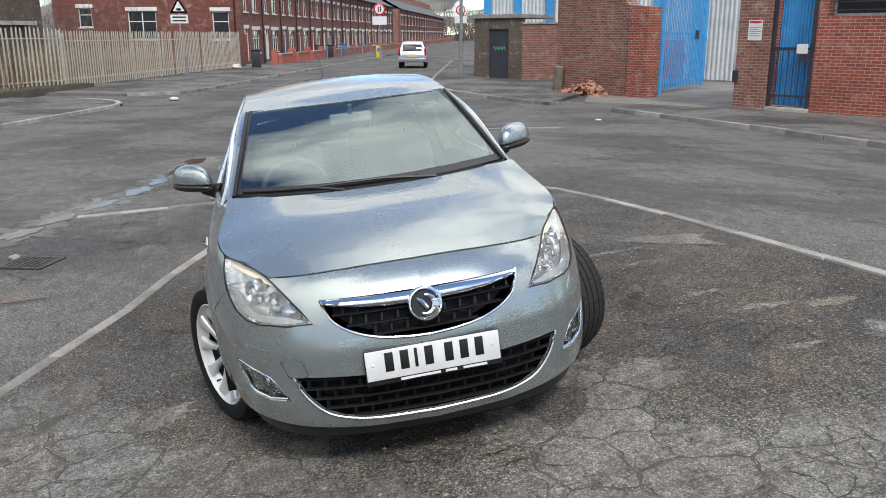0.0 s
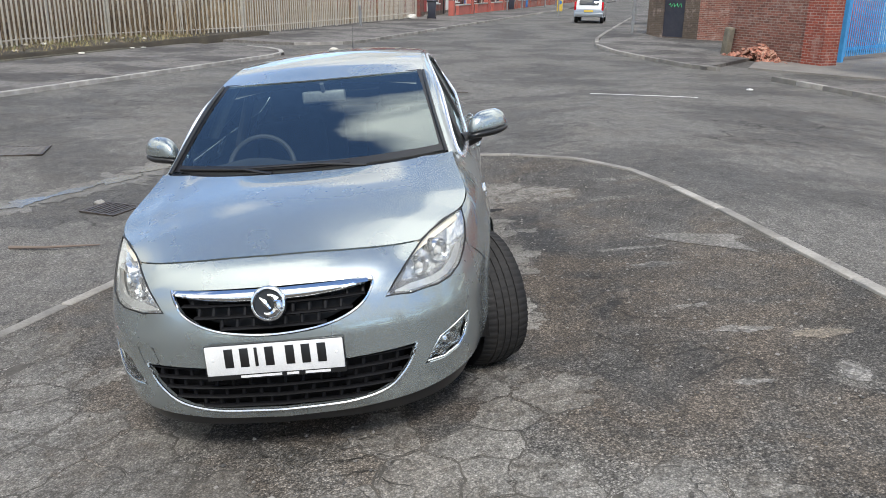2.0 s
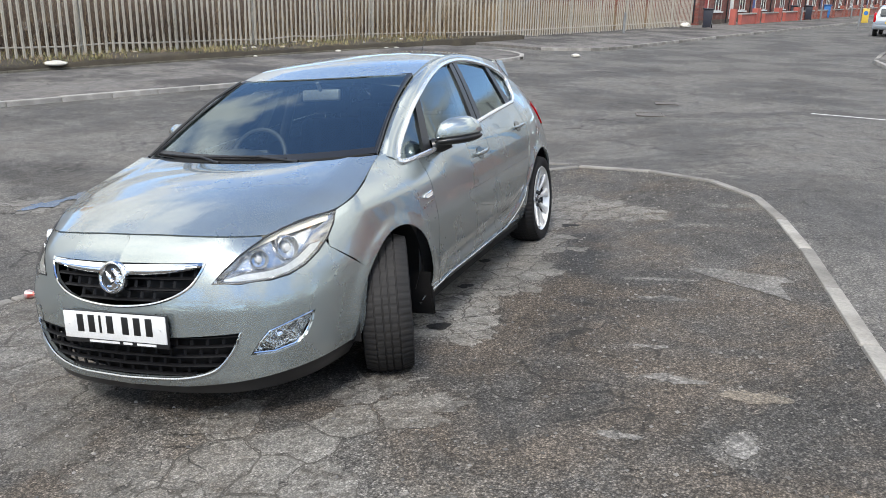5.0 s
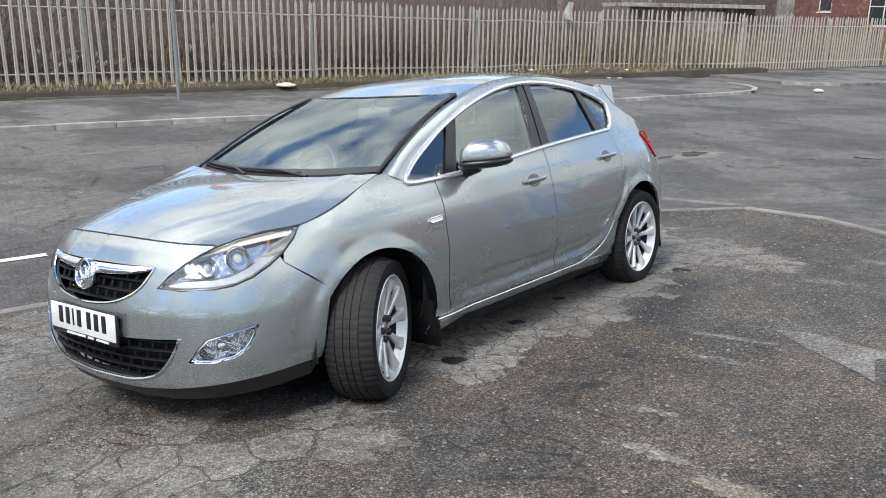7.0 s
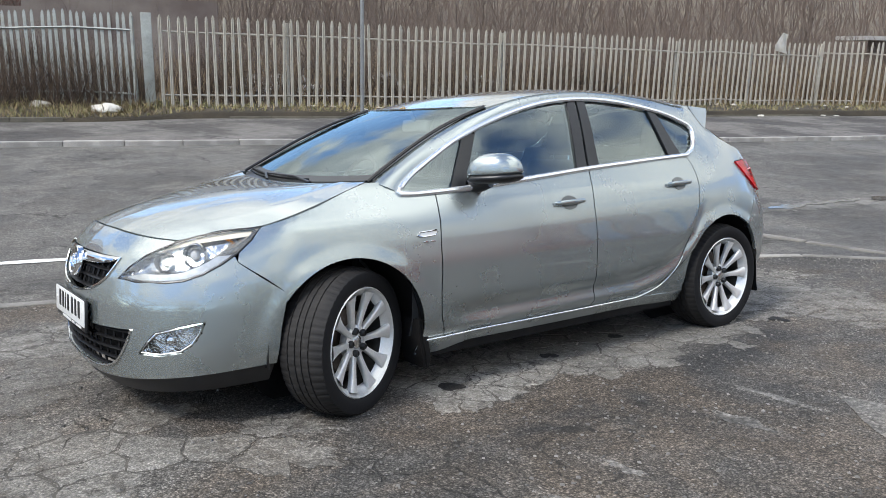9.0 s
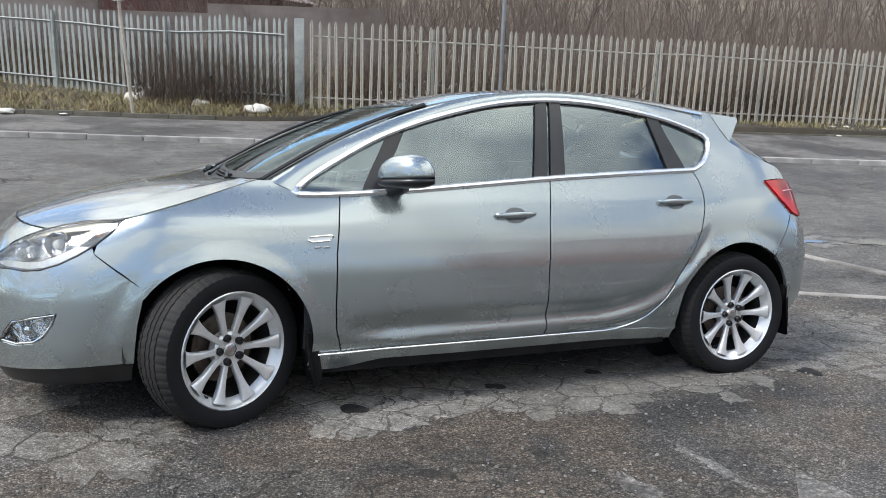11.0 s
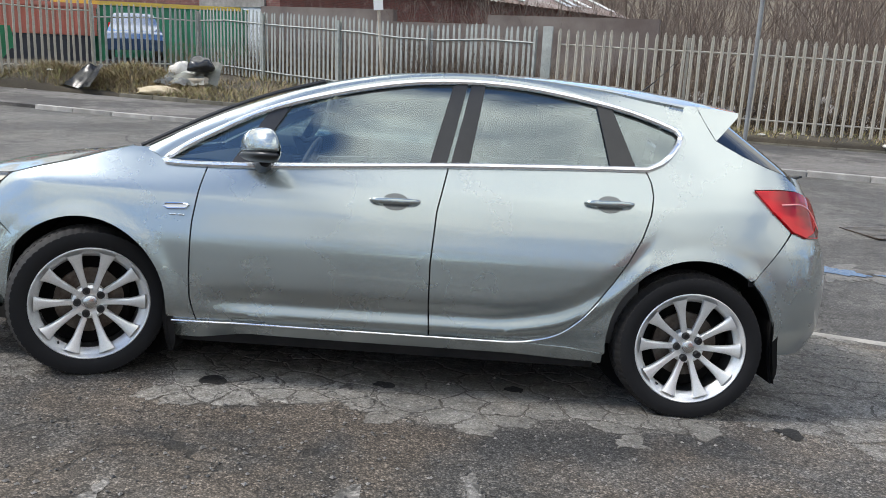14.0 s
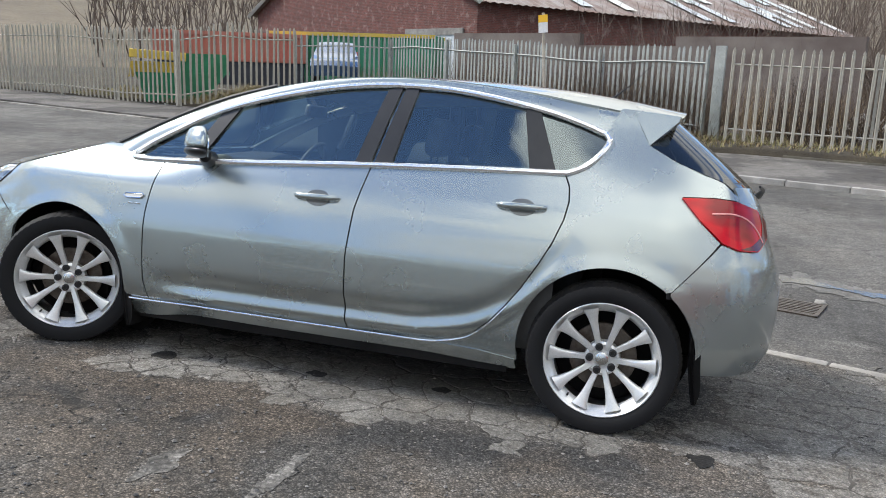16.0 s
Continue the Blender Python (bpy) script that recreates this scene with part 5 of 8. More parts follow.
def car_inside(car):
    """Seats, dashboard, steering wheel and floor, seen through the glass."""
    def seat(x, y, parent=car):
        st = part("seat", shifted(block(-0.26, 0.26, -0.26, 0.26, -0.09, 0.07, 0.05, 3), pose(x, y, 0.47, 6)), CLOTH, parent, "dark cloth seat")
        back = block(-0.25, 0.25, -0.06, 0.06, 0.0, 0.60, 0.05, 3)
        for v in back.verts:
            v.co.x *= 1 - 0.22 * max(0, v.co.z - 0.2)
            v.co.y += 0.03 * abs(v.co.x) * -1.0
        part("backrest", shifted(back, pose(x, y + 0.25, 0.50, -16)), CLOTH, st)
        part("headrest", shifted(block(-0.13, 0.13, -0.045, 0.045, 0.0, 0.19, 0.04, 3), pose(x, y + 0.43, 1.105, -10)), CLOTH, st)
        for dx in (-0.06, 0.06):
            part("headrest_post", tube([(x + dx, y + 0.415, 1.05), (x + dx, y + 0.43, 1.15)], 0.007, 8), CHROME, st)
    seat(0.37, -0.02)
    seat(-0.37, -0.02)
    for x in (0.36, -0.36):
        seat(x, 0.86)
    dash = lofted(lambda p, q: Vector(((q * 2 - 1) * 0.70, -1.22 + 0.50 * p + 0.06 * (q * 2 - 1) ** 2, 0.96 + 0.035 * math.sin(math.pi * p * 0.9) + 0.045 * math.exp(-((q * 2 - 1 + 0.53) / 0.25) ** 2) * p - (0.35 if p > 0.95 else 0))), 14, 24)
    part("dashboard", outward(dash, (0, -0.9, 0.4)), INTERIOR, car, "dark moulded dashboard")
    sw = Matrix.Translation((-0.37, -0.58, 0.93)) @ pose(0, 0, 0, 66, 0, 0)
    ring = part("steering_wheel", shifted(tube([(0.185 * math.cos(k * math.tau / 40), 0.185 * math.sin(k * math.tau / 40), 0) for k in range(40)], 0.015, 8, closed=True), sw), INTERIOR, car, "dark steering wheel")
    part("steering_boss", shifted(joined(block(-0.07, 0.07, -0.07, 0.06, -0.03, 0.02, 0.02), block(-0.18, 0.18, -0.02, 0.02, -0.012, 0.006, 0.005)), sw), INTERIOR, ring)
    part("interior_mirror", shifted(joined(block(-0.125, 0.125, -0.015, 0.02, -0.035, 0.035, 0.014, 3), tube([(0, 0, 0.02), (0, -0.05, 0.07)], 0.012, 8)), pose(0, -0.40, 1.285, -10)), POLE_GREY, car, "grey rear-view mirror")
    part("floor_pan", block(-0.80, 0.80, -0.93, 0.93, 0.19, 0.24), RUBBER, car, "black underside")
    part("engine_tray", block(-0.5, 0.5, -2.0, -0.93, 0.19, 0.24), RUBBER, car)
    part("boot_floor", block(-0.5, 0.5, 0.93, 1.78, 0.26, 0.31), RUBBER, car)
    part("bulkhead", block(-0.68, 0.68, -1.24, -1.20, 0.24, 0.95), RUBBER, car)
    part("seat_wall", block(-0.60, 0.60, 1.25, 1.29, 0.24, 1.0), RUBBER, car)
    part("radiator", block(-0.52, 0.52, -2.05, -1.98, 0.24, 0.74), RUBBER, car)
    part("parcel_shelf", block(-0.58, 0.58, 1.22, 1.85, 0.99, 1.01), INTERIOR, car, "dark parcel shelf")
    for s in (1, -1):
        bm = lofted(lambda p, q: Vector(skin(along_y(-1.0 + 2.1 * q), 0.30 + 0.64 * p, -0.075)), 8, 12)
        part("door_card", bm if s > 0 else mirrored(bm), INTERIOR, car, "dark door lining")
        bm = lofted(lambda p, q: Vector(skin(along_y(1.05 + 0.8 * q), 0.72 + 0.40 * p, -0.075)), 8, 12)
        part("boot_lining", bm if s > 0 else mirrored(bm), INTERIOR, car)
        part("belt_pillar", tube([(s * 0.70, 0.25, 0.95), (s * 0.545, 0.27, 1.40)], 0.035, 8), INTERIOR, car)
    part("headlining", outward(lofted(lambda p, q: Vector(((q * 2 - 1) * 0.53, -0.34 + 1.60 * p, ROOF_LINE(-0.34 + 1.60 * p) - 0.045 - 0.05 * (q * 2 - 1) ** 2)), 14, 12), (0, 0.4, 2.5)), LINING, car, "pale headlining")


hatchback = thing("hatchback_car", "silver-grey five-door hatchback parked on cracked asphalt, front wheels turned", "car", LEVEL)
for flank in (1, -1):
    car_paint_shell(hatchback, flank)
car_front(hatchback)
car_top(hatchback)
car_inside(hatchback)
for wx, wy, turn_by in ((0.772, -1.3425, 25), (-0.772, -1.3425, 25), (0.779, 1.3425, 0), (-0.779, 1.3425, 0)):
    wheel(hatchback, wx, wy, turn_by, 1 if wx > 0 else -1)


# ---- the ground ----
def height(x, y):
    """The ground: the sloping bay round the hatchback, falling to the level of the streets."""
    p = 0.0985 * min(x, 2.95) - 0.0342 * y
    p = max(-0.6, min(0.45, p))
    k = 0.05
    low = -0.27 + (math.log1p(math.exp((p + 0.27) / k)) * k if p < 0.6 else p + 0.27)
    q = ramp(x - 2.95, 0.0, 7.0)
    away = ramp(math.hypot(x, y), 9.0, 30.0)
    h = low * (1 - q) + (-0.14) * q
    h = h * (1 - away) + (-0.24) * away
    # the street climbs southwards and rises to its far side; the bay bulges a little under the nose
    s = 0.295 * (x + 12.4) + 0.9555 * (y + 5.25)
    level = max(-0.24, min(0.30, -0.005 - (0.0072 if s > 0 else 0.014) * s))
    h += (level + 0.26) * ramp(-x, 3.5, 10.5)
    return h + 0.020 * math.exp(-((x - 0.3) / 1.1) ** 2 - ((y + 1.7) / 0.7) ** 2)


STREET = Vector((0.295, 0.9555))
ACROSS = Vector((-0.9555, 0.295))


def far(s, d):
    """A place on the far side of the road: s along its kerb, d back from it."""
    p = Vector((-12.4, -5.25)) + STREET * s + ACROSS * d
    return p.x, p.y


def sheet(pts, faces):
    bm = bmesh.new()
    vs = [bm.verts.new(p) for p in pts]
    for f in faces:
        bm.faces.new([vs[i] for i in f])
    return bm


def grid_sheet(xs, ys, f):
    pts = [f(x, y) for x in xs for y in ys]
    n = len(ys)
    return sheet(pts, [(i * n + j, (i + 1) * n + j, (i + 1) * n + j + 1, i * n + j + 1) for i in range(len(xs) - 1) for j in range(n - 1)])


def spread(lo, hi, near, step, grow=1.25):
    """Values dense round near, thinning out to lo and hi."""
    out, v, s = [near], near, step
    while v < hi:
        v += s
        out.append(min(v, hi))
        s *= grow if abs(v - near) > 8 else 1
    v, s = near, step
    while v > lo:
        v -= s
        out.insert(0, max(v, lo))
        s *= grow if abs(v - near) > 8 else 1
    return out


ground = part("ground", grid_sheet(spread(-900, 900, 0, 0.5), spread(-900, 1500, 0, 0.5), lambda x, y: (x, y, height(x, y))), ROAD)
tagged(ground, "worn grey asphalt road with pale patches", "road", kind="structure")

BAY_LEFT = hermite([-9, -5, -1.63, -0.45, 0.54, 2.3, 3.1, 4.0, 4.6, 4.85], [-4.6, -3.5, -2.48, -2.17, -1.76, -1.27, -0.95, -0.55, 0.0, 0.45])
BAY_RIGHT = hermite([-9, -5, -0.5, 1.45, 2.9, 3.5, 4.1, 4.5, 4.75, 4.85], [4.3, 3.55, 2.95, 2.74, 2.48, 2.28, 1.85, 1.35, 0.85, 0.46])
rows = list(np.arange(-9, 4.1, 0.06)) + list(np.linspace(4.1, 4.85, 14))
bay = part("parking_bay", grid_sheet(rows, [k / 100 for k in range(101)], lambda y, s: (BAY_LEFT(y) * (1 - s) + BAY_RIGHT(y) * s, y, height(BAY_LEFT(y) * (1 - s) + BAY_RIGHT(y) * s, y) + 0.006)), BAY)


def near_poly(x, y, poly, soft):
    """1 well inside the outline, 0 well outside."""
    d, _ = nearest((x, y), poly)
    d = math.sqrt(d) * (1 if inside((x, y), poly) else -1)
    return 0.5 + 0.5 * max(-1.0, min(1.0, d / soft))


WORN = (([(0.30, -1.0), (0.80, -1.05), (1.05, -1.0), (1.15, -0.78), (1.08, -0.62), (0.95, -0.45), (1.02, -0.3), (1.0, -0.12), (1.15, 0.0), (1.16, 0.25), (1.17, 0.45), (1.10, 0.6), (1.0, 0.72),
          (1.05, 0.85), (1.02, 0.98), (1.2, 1.05), (1.08, 1.2), (1.08, 1.35), (0.97, 1.5), (0.75, 1.6), (0.2, 1.6), (0.1, 0.5)], 0.10),
        ([(0.6, -2.5), (0.95, -2.3), (1.3, -2.32), (1.65, -2.35), (1.8, -2.6), (1.6, -3.1), (1.0, -3.3), (0.5, -2.9)], 0.3),
        ([(-2.1, -0.4), (-1.7, -0.6), (-1.3, -1.3), (-0.9, -1.75), (-0.4, -2.15), (-0.25, -2.5), (-1.0, -2.7), (-1.7, -2.4), (-2.2, -1.5)], 0.3),
        ([(-0.1, -2.5), (0.3, -2.1), (0.7, -1.9), (1.05, -1.75), (1.0, -2.2), (0.85, -2.6), (0.3, -2.75)], 0.4),
        ([(0.5, 1.95), (0.2, 1.9), (-0.7, 2.15), (-0.9, 2.9), (0.0, 3.2), (0.9, 2.9), (1.5, 2.3), (1.1, 2.05)], 0.6))
SPOTS = ((1.96, -0.83, 0.13, 0.030), (2.08, -1.22, 0.17, 0.045), (2.45, -1.33, 0.16, 0.06), (2.40, -1.80, 0.07, 0.12), (1.94, -1.81, 0.11, 0.025), (1.95, -0.05, 0.18, 0.035), (1.85, 0.35, 0.22, 0.03),
         (2.0, 1.9, 0.24, 0.06), (1.55, -1.1, 0.16, 0.03), (2.3, 2.7, 0.2, 0.07))
worn_at = bay.data.attributes.new("worn", "FLOAT", "POINT")
for v, slot in zip(bay.data.vertices, worn_at.data):
    x, y = v.co.x, v.co.y
    w = max(near_poly(x, y, poly, soft) for poly, soft in WORN)
    for cx, cy, rx, ry in SPOTS:
        w = max(w, 1.0 - 0.5 * math.hypot((x - cx) / rx, (y - cy) / ry))
    slot.value = 0.18 + 0.72 * w
# a darker band of tar lies along the worn strip; a dark spot lies under the front bumper's corner
darkened_at = bay.data.attributes.new("darkened", "FLOAT", "POINT")
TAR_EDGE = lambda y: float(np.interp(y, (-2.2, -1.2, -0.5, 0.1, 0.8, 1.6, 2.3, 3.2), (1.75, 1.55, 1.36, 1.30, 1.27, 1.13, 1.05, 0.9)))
for v, slot in zip(bay.data.vertices, darkened_at.data):
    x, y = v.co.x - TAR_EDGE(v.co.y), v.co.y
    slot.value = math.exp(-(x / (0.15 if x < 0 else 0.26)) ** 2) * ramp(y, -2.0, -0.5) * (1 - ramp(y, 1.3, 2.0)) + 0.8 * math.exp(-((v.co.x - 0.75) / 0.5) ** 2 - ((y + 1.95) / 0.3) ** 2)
tagged(bay, "cracked and patched asphalt parking bay with loose grit", "pavement", kind="structure")


def kerb_line(name, pts, width, top, length, label, lower=0.25, group="", lift=height, mat=None):
    """Kerb stones end to end along pts, each a piece of its own."""
    owner = tagged(new(name), label, "kerb", group, "structure")
    pts = [Vector(p) for p in pts]
    dist = [0]
    for a, b in zip(pts, pts[1:]):
        dist.append(dist[-1] + (b - a).length)
    xs, ys = [p.x for p in pts], [p.y for p in pts]
    n = max(1, int(dist[-1] / length))
    for k in range(n):
        a, b = dist[-1] * k / n + 0.006, dist[-1] * (k + 1) / n - 0.006
        p, q = Vector((np.interp(a, dist, xs), np.interp(a, dist, ys))), Vector((np.interp(b, dist, xs), np.interp(b, dist, ys)))
        mid, t = (p + q) / 2, (q - p).normalized()
        bm = block(-width / 2, width / 2, -(q - p).length / 2, (q - p).length / 2, -lower, top + 0.006 * random.uniform(-1, 1), 0.012, 2)
        tilt = math.atan2(lift(q.x, q.y) - lift(p.x, p.y), (q - p).length)
        m = Matrix.Translation((mid.x, mid.y, (lift(p.x, p.y) + lift(q.x, q.y)) / 2)) @ Matrix.Rotation(math.atan2(-t.x, t.y), 4, "Z") @ Matrix.Rotation(tilt, 4, "X")
        part("kerb_stone", bm, mat or KERB, owner, at=m)
    return owner


edge_left = [(BAY_LEFT(y), y) for y in np.linspace(-8, 4.75, 60)]
edge_right = [(BAY_RIGHT(y), y) for y in np.linspace(-8, 4.75, 60)]
kerb_line("kerb_left", edge_left + [(0.45, 4.87)], 0.09, 0.016, 0.92, "flush concrete kerb stones along the bay", mat=OLD_KERB)
kerb_line("kerb_right", edge_right + [(0.47, 4.87)], 0.092, 0.020, 0.92, "flush concrete kerb stones along the bay", mat=OLD_KERB)
kerb_line("kerb_channel", [(-2.75, 4.75), (-2.2, 4.95), (-1.3, 5.08), (-0.3, 5.2), (0.3, 5.1)], 0.10, 0.015, 0.8, "broken line of channel stones", mat=OLD_KERB)

# far footway, kerb and verge
def footway(name, rows, label, lift=0.10):
    pts, faces = [], []
    for k, (l, r) in enumerate(rows):
        for j in range(7):
            x, y = l[0] + (r[0] - l[0]) * j / 6, l[1] + (r[1] - l[1]) * j / 6
            pts.append((x, y, height(x, y) + lift))
    for k in range(len(rows) - 1):
        for j in range(6):
            faces.append((k * 7 + j, k * 7 + j + 1, k * 7 + 8 + j, k * 7 + 7 + j))
    bm = sheet(pts, faces)
    bmesh.ops.recalc_face_normals(bm, faces=bm.faces)
    ob = part(name, outward(bm, (0, 0, -50), 0.3), FOOTWAY)
    return tagged(ob, label, "pavement", kind="structure")


def wid(s):
    """The far footway's width."""
    return 3.3 + 0.75 * ramp(s, 5.5, 8.0) + 0.4 * ramp(s, 12.0, 27.0)


footway("footway_far", [(far(s, 0.06), far(s, wid(s) + 0.05)) for s in np.linspace(-45, 27, 90)] + [(far(28.2, 0.9), far(28.2, 4.5)), (far(28.6, 2.2), far(28.6, 4.5))], "dark asphalt footway with pale stains", 0.074)
kerb_line("kerb_far", [far(s, 0) for s in np.linspace(-3, 26.5, 40)] + [far(27.6, 0.35), far(28.4, 1.3), far(28.7, 2.3)], 0.14, 0.088, 0.92, "worn concrete kerb along the far footway")
kerb_line("kerb_yard", [far(s, 0) for s in np.linspace(-40, -4.2, 30)], 0.15, 0.03, 0.92, "sunken kerb by the yard", mat=OLD_KERB)


def verge_height(s, d):
    mound = 0.50 * math.exp(-((s + 4.4) / 1.1) ** 2 - ((d - 5.2) / 0.9) ** 2) + 0.42 * math.exp(-((s + 6.4) / 1.1) ** 2 - ((d - 4.2) / 0.8) ** 2)
    return 0.13 + 0.12 * ramp(d, 3.3, 4.8) + 0.22 * ramp(d, 4.5, 9.0) * ramp(-s, -6.0, 3.0) + mound + 0.05 * noise.noise((s * 0.8, d * 0.8, 0))


def on_verge(s, d):
    x, y = far(s, d)
    return x, y, height(x, y) + verge_height(s, d)


verge = part("verge", grid_sheet(np.linspace(-45, 34, 180), [-0.01, 0.0] + [0.35 * k for k in range(1, 14)] + [6, 9, 14, 24, 40], lambda s, d: on_verge(s, wid(s) + d) if d >= 0 else (*far(s, wid(s)), -0.5)), SOIL)
tagged(verge, "earthy verge with dry grass and litter", "verge", kind="structure")
kerb_line("edging", [far(s, wid(s) + 0.03) for s in np.linspace(8.5, 26.0, 20)], 0.10, 0.12, 0.9, "low stone edging of the verge", mat=MOSSY)
kerb_line("edging_yard", [far(s, 3.33) for s in np.linspace(-3.5, 5.2, 10)], 0.10, 0.17, 0.9, "low stone edging of the grass", mat=MOSSY)


# ---- palisade fence ----
def fence(name, a, b, tall, spacing, sag=0.0, label="weathered pale steel palisade fence with pointed pales", mat=None, wide=0.072, foot=None, lean=0.0, every=2.75):
    """Posts, two rails and pointed pales from a to b."""
    mat = mat or PALE_STEEL
    owner = tagged(new(name), label, "fence")
    a, b = Vector(a), Vector(b)
    run = (b - a).length
    t = (b - a) / run
    turn = math.atan2(t.y, t.x)
    foot = foot or (lambda p: height(p.x, p.y) + 0.2)
    me = {}

    def pale(h):
        bm = bmesh.new()
        prof = [(-wide / 2, 0.0), (-wide / 4, 0.016), (0, 0.006), (wide / 4, 0.016), (wide / 2, 0.0), (wide / 2, -0.012), (-wide / 2, -0.012)]
        rings = [[bm.verts.new((x * f, -y, z)) for x, y in prof] for f, z in ((1.0, 0.0), (1.0, h - 0.10), (0.66, h - 0.088), (0.98, h - 0.066), (0.10, h))]
        for lo, hi in zip(rings, rings[1:]):
            for k in range(7):
                bm.faces.new((lo[k], lo[(k + 1) % 7], hi[(k + 1) % 7], hi[k]))
        bm.faces.new(rings[0])
        bm.faces.new(rings[-1])
        bmesh.ops.recalc_face_normals(bm, faces=bm.faces)
        return bm
    shapes = []
    for v in range(3):
        ob = part("pale", pale(tall * (1 + 0.006 * (v - 1))), mat, owner, smooth=False)
        shapes.append(ob.data)
        bpy.data.objects.remove(ob)
    n = int(run / spacing)
    for k in range(n + 1):
        if random.random() < 0.012:
            continue
        p = a + t * (k * spacing)
        ob = new("pale", random.choice(shapes))
        ob.parent = owner
        ob.matrix_basis = Matrix.Translation((p.x, p.y, foot(p) + 0.05 + sag * math.sin(k * 0.21) + random.uniform(-0.012, 0.012))) @ pose(0, 0, 0, lean, random.gauss(0, 0.7), math.degrees(turn) + random.gauss(0, 2))
    for hz in (0.30, tall - 0.32):
        pts = []
        m = max(2, int(run / 1.3))
        for k in range(m + 1):
            p = a + t * (run * k / m)
            pts.append((p.x - t.y * 0.03, p.y + t.x * 0.03, foot(p) + hz + sag * math.sin(run * k / m / spacing * 0.21)))
        part("rail", tube(pts, 0.022, 4), mat, owner, smooth=False)
    m = max(1, int(run / every))
    for k in range(m + 1):
        p = a + t * (run * k / m)
        bm = block(-0.03, 0.03, 0.035, 0.10, 0, tall * 0.985, 0.004)
        part("post", bm, mat, owner, smooth=False, at=Matrix.Translation((p.x, p.y, foot(p))) @ pose(0, 0, 0, 0, 0, math.degrees(turn)))
    return owner


def along(p):
    """A place told by its way along the far kerb and back from it."""
    v = Vector((p.x + 12.4, p.y + 5.25))
    return v.dot(STREET), v.dot(ACROSS)


def bank(p):
    return height(p.x, p.y) + verge_height(*along(p)) - 0.04 - 0.12 * ramp(along(p)[0], 9.0, 27.0)


fence("palisade_fence", far(7.15, 4.8), far(27.0, 6.35), 2.0, 0.195, foot=bank)
fence("palisade_fence", far(27.0, 6.35), far(33.0, 5.0), 2.1, 0.205, foot=bank)
fence("palisade_fence", far(33.2, 5.0), far(52.5, 4.75), 2.0, 0.19, foot=lambda p: height(p.x, p.y) + 0.1, label="leaning pale steel palisade fence before the houses")
fence("palisade_fence", far(6.6, 5.0), far(-5.2, 9.6), 2.0, 0.17, 0.035, "buckled grey steel palisade fence tangled in brambles", GREY_STEEL, foot=bank)
fence("palisade_fence", far(-45, 2.9), far(-8.1, 2.9), 2.2, 0.20, 0.03, "weathered pale steel fence round a yard", foot=bank)
fence("palisade_fence", far(-8.1, 2.9), far(-7.0, 6.8), 2.2, 0.20, 0.02, "weathered pale steel fence at the corner of a yard", foot=bank)
fence("palisade_fence", far(-7.0, 6.8), far(-5.2, 9.6), 2.0, 0.18, 0.02, "grey steel palisade fence before a waste container", GREY_STEEL, foot=bank)
gx, gy = far(6.88, 4.85)
gate_post = part("gate_post", block(-0.11, 0.11, -0.06, 0.06, 0, 2.05, 0.01), GREY_STEEL, at=Matrix.Translation((gx, gy, bank(Vector((gx, gy))))) @ pose(0, 0, 0, 0, 0, 73))
tagged(gate_post, "broad grey-green steel gate post", "post")


# ---- repairs, stains and ironwork on the ground ----
PALE_PATCH = asphalt("pale_repair", (0.19, 0.180, 0.165), (0.25, 0.237, 0.22), 5.0, 0.05, 0.8, 60)
SANDY_PATCH = asphalt("sandy_patch", (0.21, 0.178, 0.14), (0.25, 0.22, 0.18), 3.0, 0.01, 0.6, 80)
DARK_SPOT = asphalt("oil_spot", (0.022, 0.021, 0.020), (0.05, 0.048, 0.045), 3.0, 0.01, 0.2, 60)


def patch_of(name, outline, mat, label, wob=0.03, lift=0.010, kind="structure", seed=0):
    """A thin repair with a ragged edge, laid on the ground."""
    c = Vector((sum(p[0] for p in outline) / len(outline), sum(p[1] for p in outline) / len(outline)))
    ring, n = [], len(outline)
    for k in range(n * 8):
        a, b = Vector(outline[k // 8]), Vector(outline[(k // 8 + 1) % n])
        p = a.lerp(b, (k % 8) / 8)
        w = wob * (noise.noise((p.x * 9 + seed, p.y * 9, 1.5)) + 0.6 * noise.noise((p.x * 27, p.y * 27, seed + 0.5)))
        ring.append(p + (p - c).normalized() * w)
    bm = bmesh.new()
    inner = None
    for f in (1.0, 0.8, 0.6, 0.4, 0.2):
        row = [bm.verts.new((*(c + (p - c) * f), 0)) for p in ring]
        if inner:
            for k in range(len(row)):
                bm.faces.new((inner[k], inner[(k + 1) % len(row)], row[(k + 1) % len(row)], row[k]))
        inner = row
    bm.faces.new(inner)
    for v in bm.verts:
        v.co.z = height(v.co.x, v.co.y) + lift
    bmesh.ops.recalc_face_normals(bm, faces=bm.faces)
    return tagged(part(name, outward(bm, (c.x, c.y, -50)), mat), label, "patch", kind=kind)


def blot(cx, cy, rx, ry, turn=0.0, n=10):
    t = radians(turn)
    return [(cx + rx * math.cos(a) * math.cos(t) - ry * math.sin(a) * math.sin(t), cy + rx * math.cos(a) * math.sin(t) + ry * math.sin(a) * math.cos(t)) for a in (math.tau * k / n for k in range(n))]


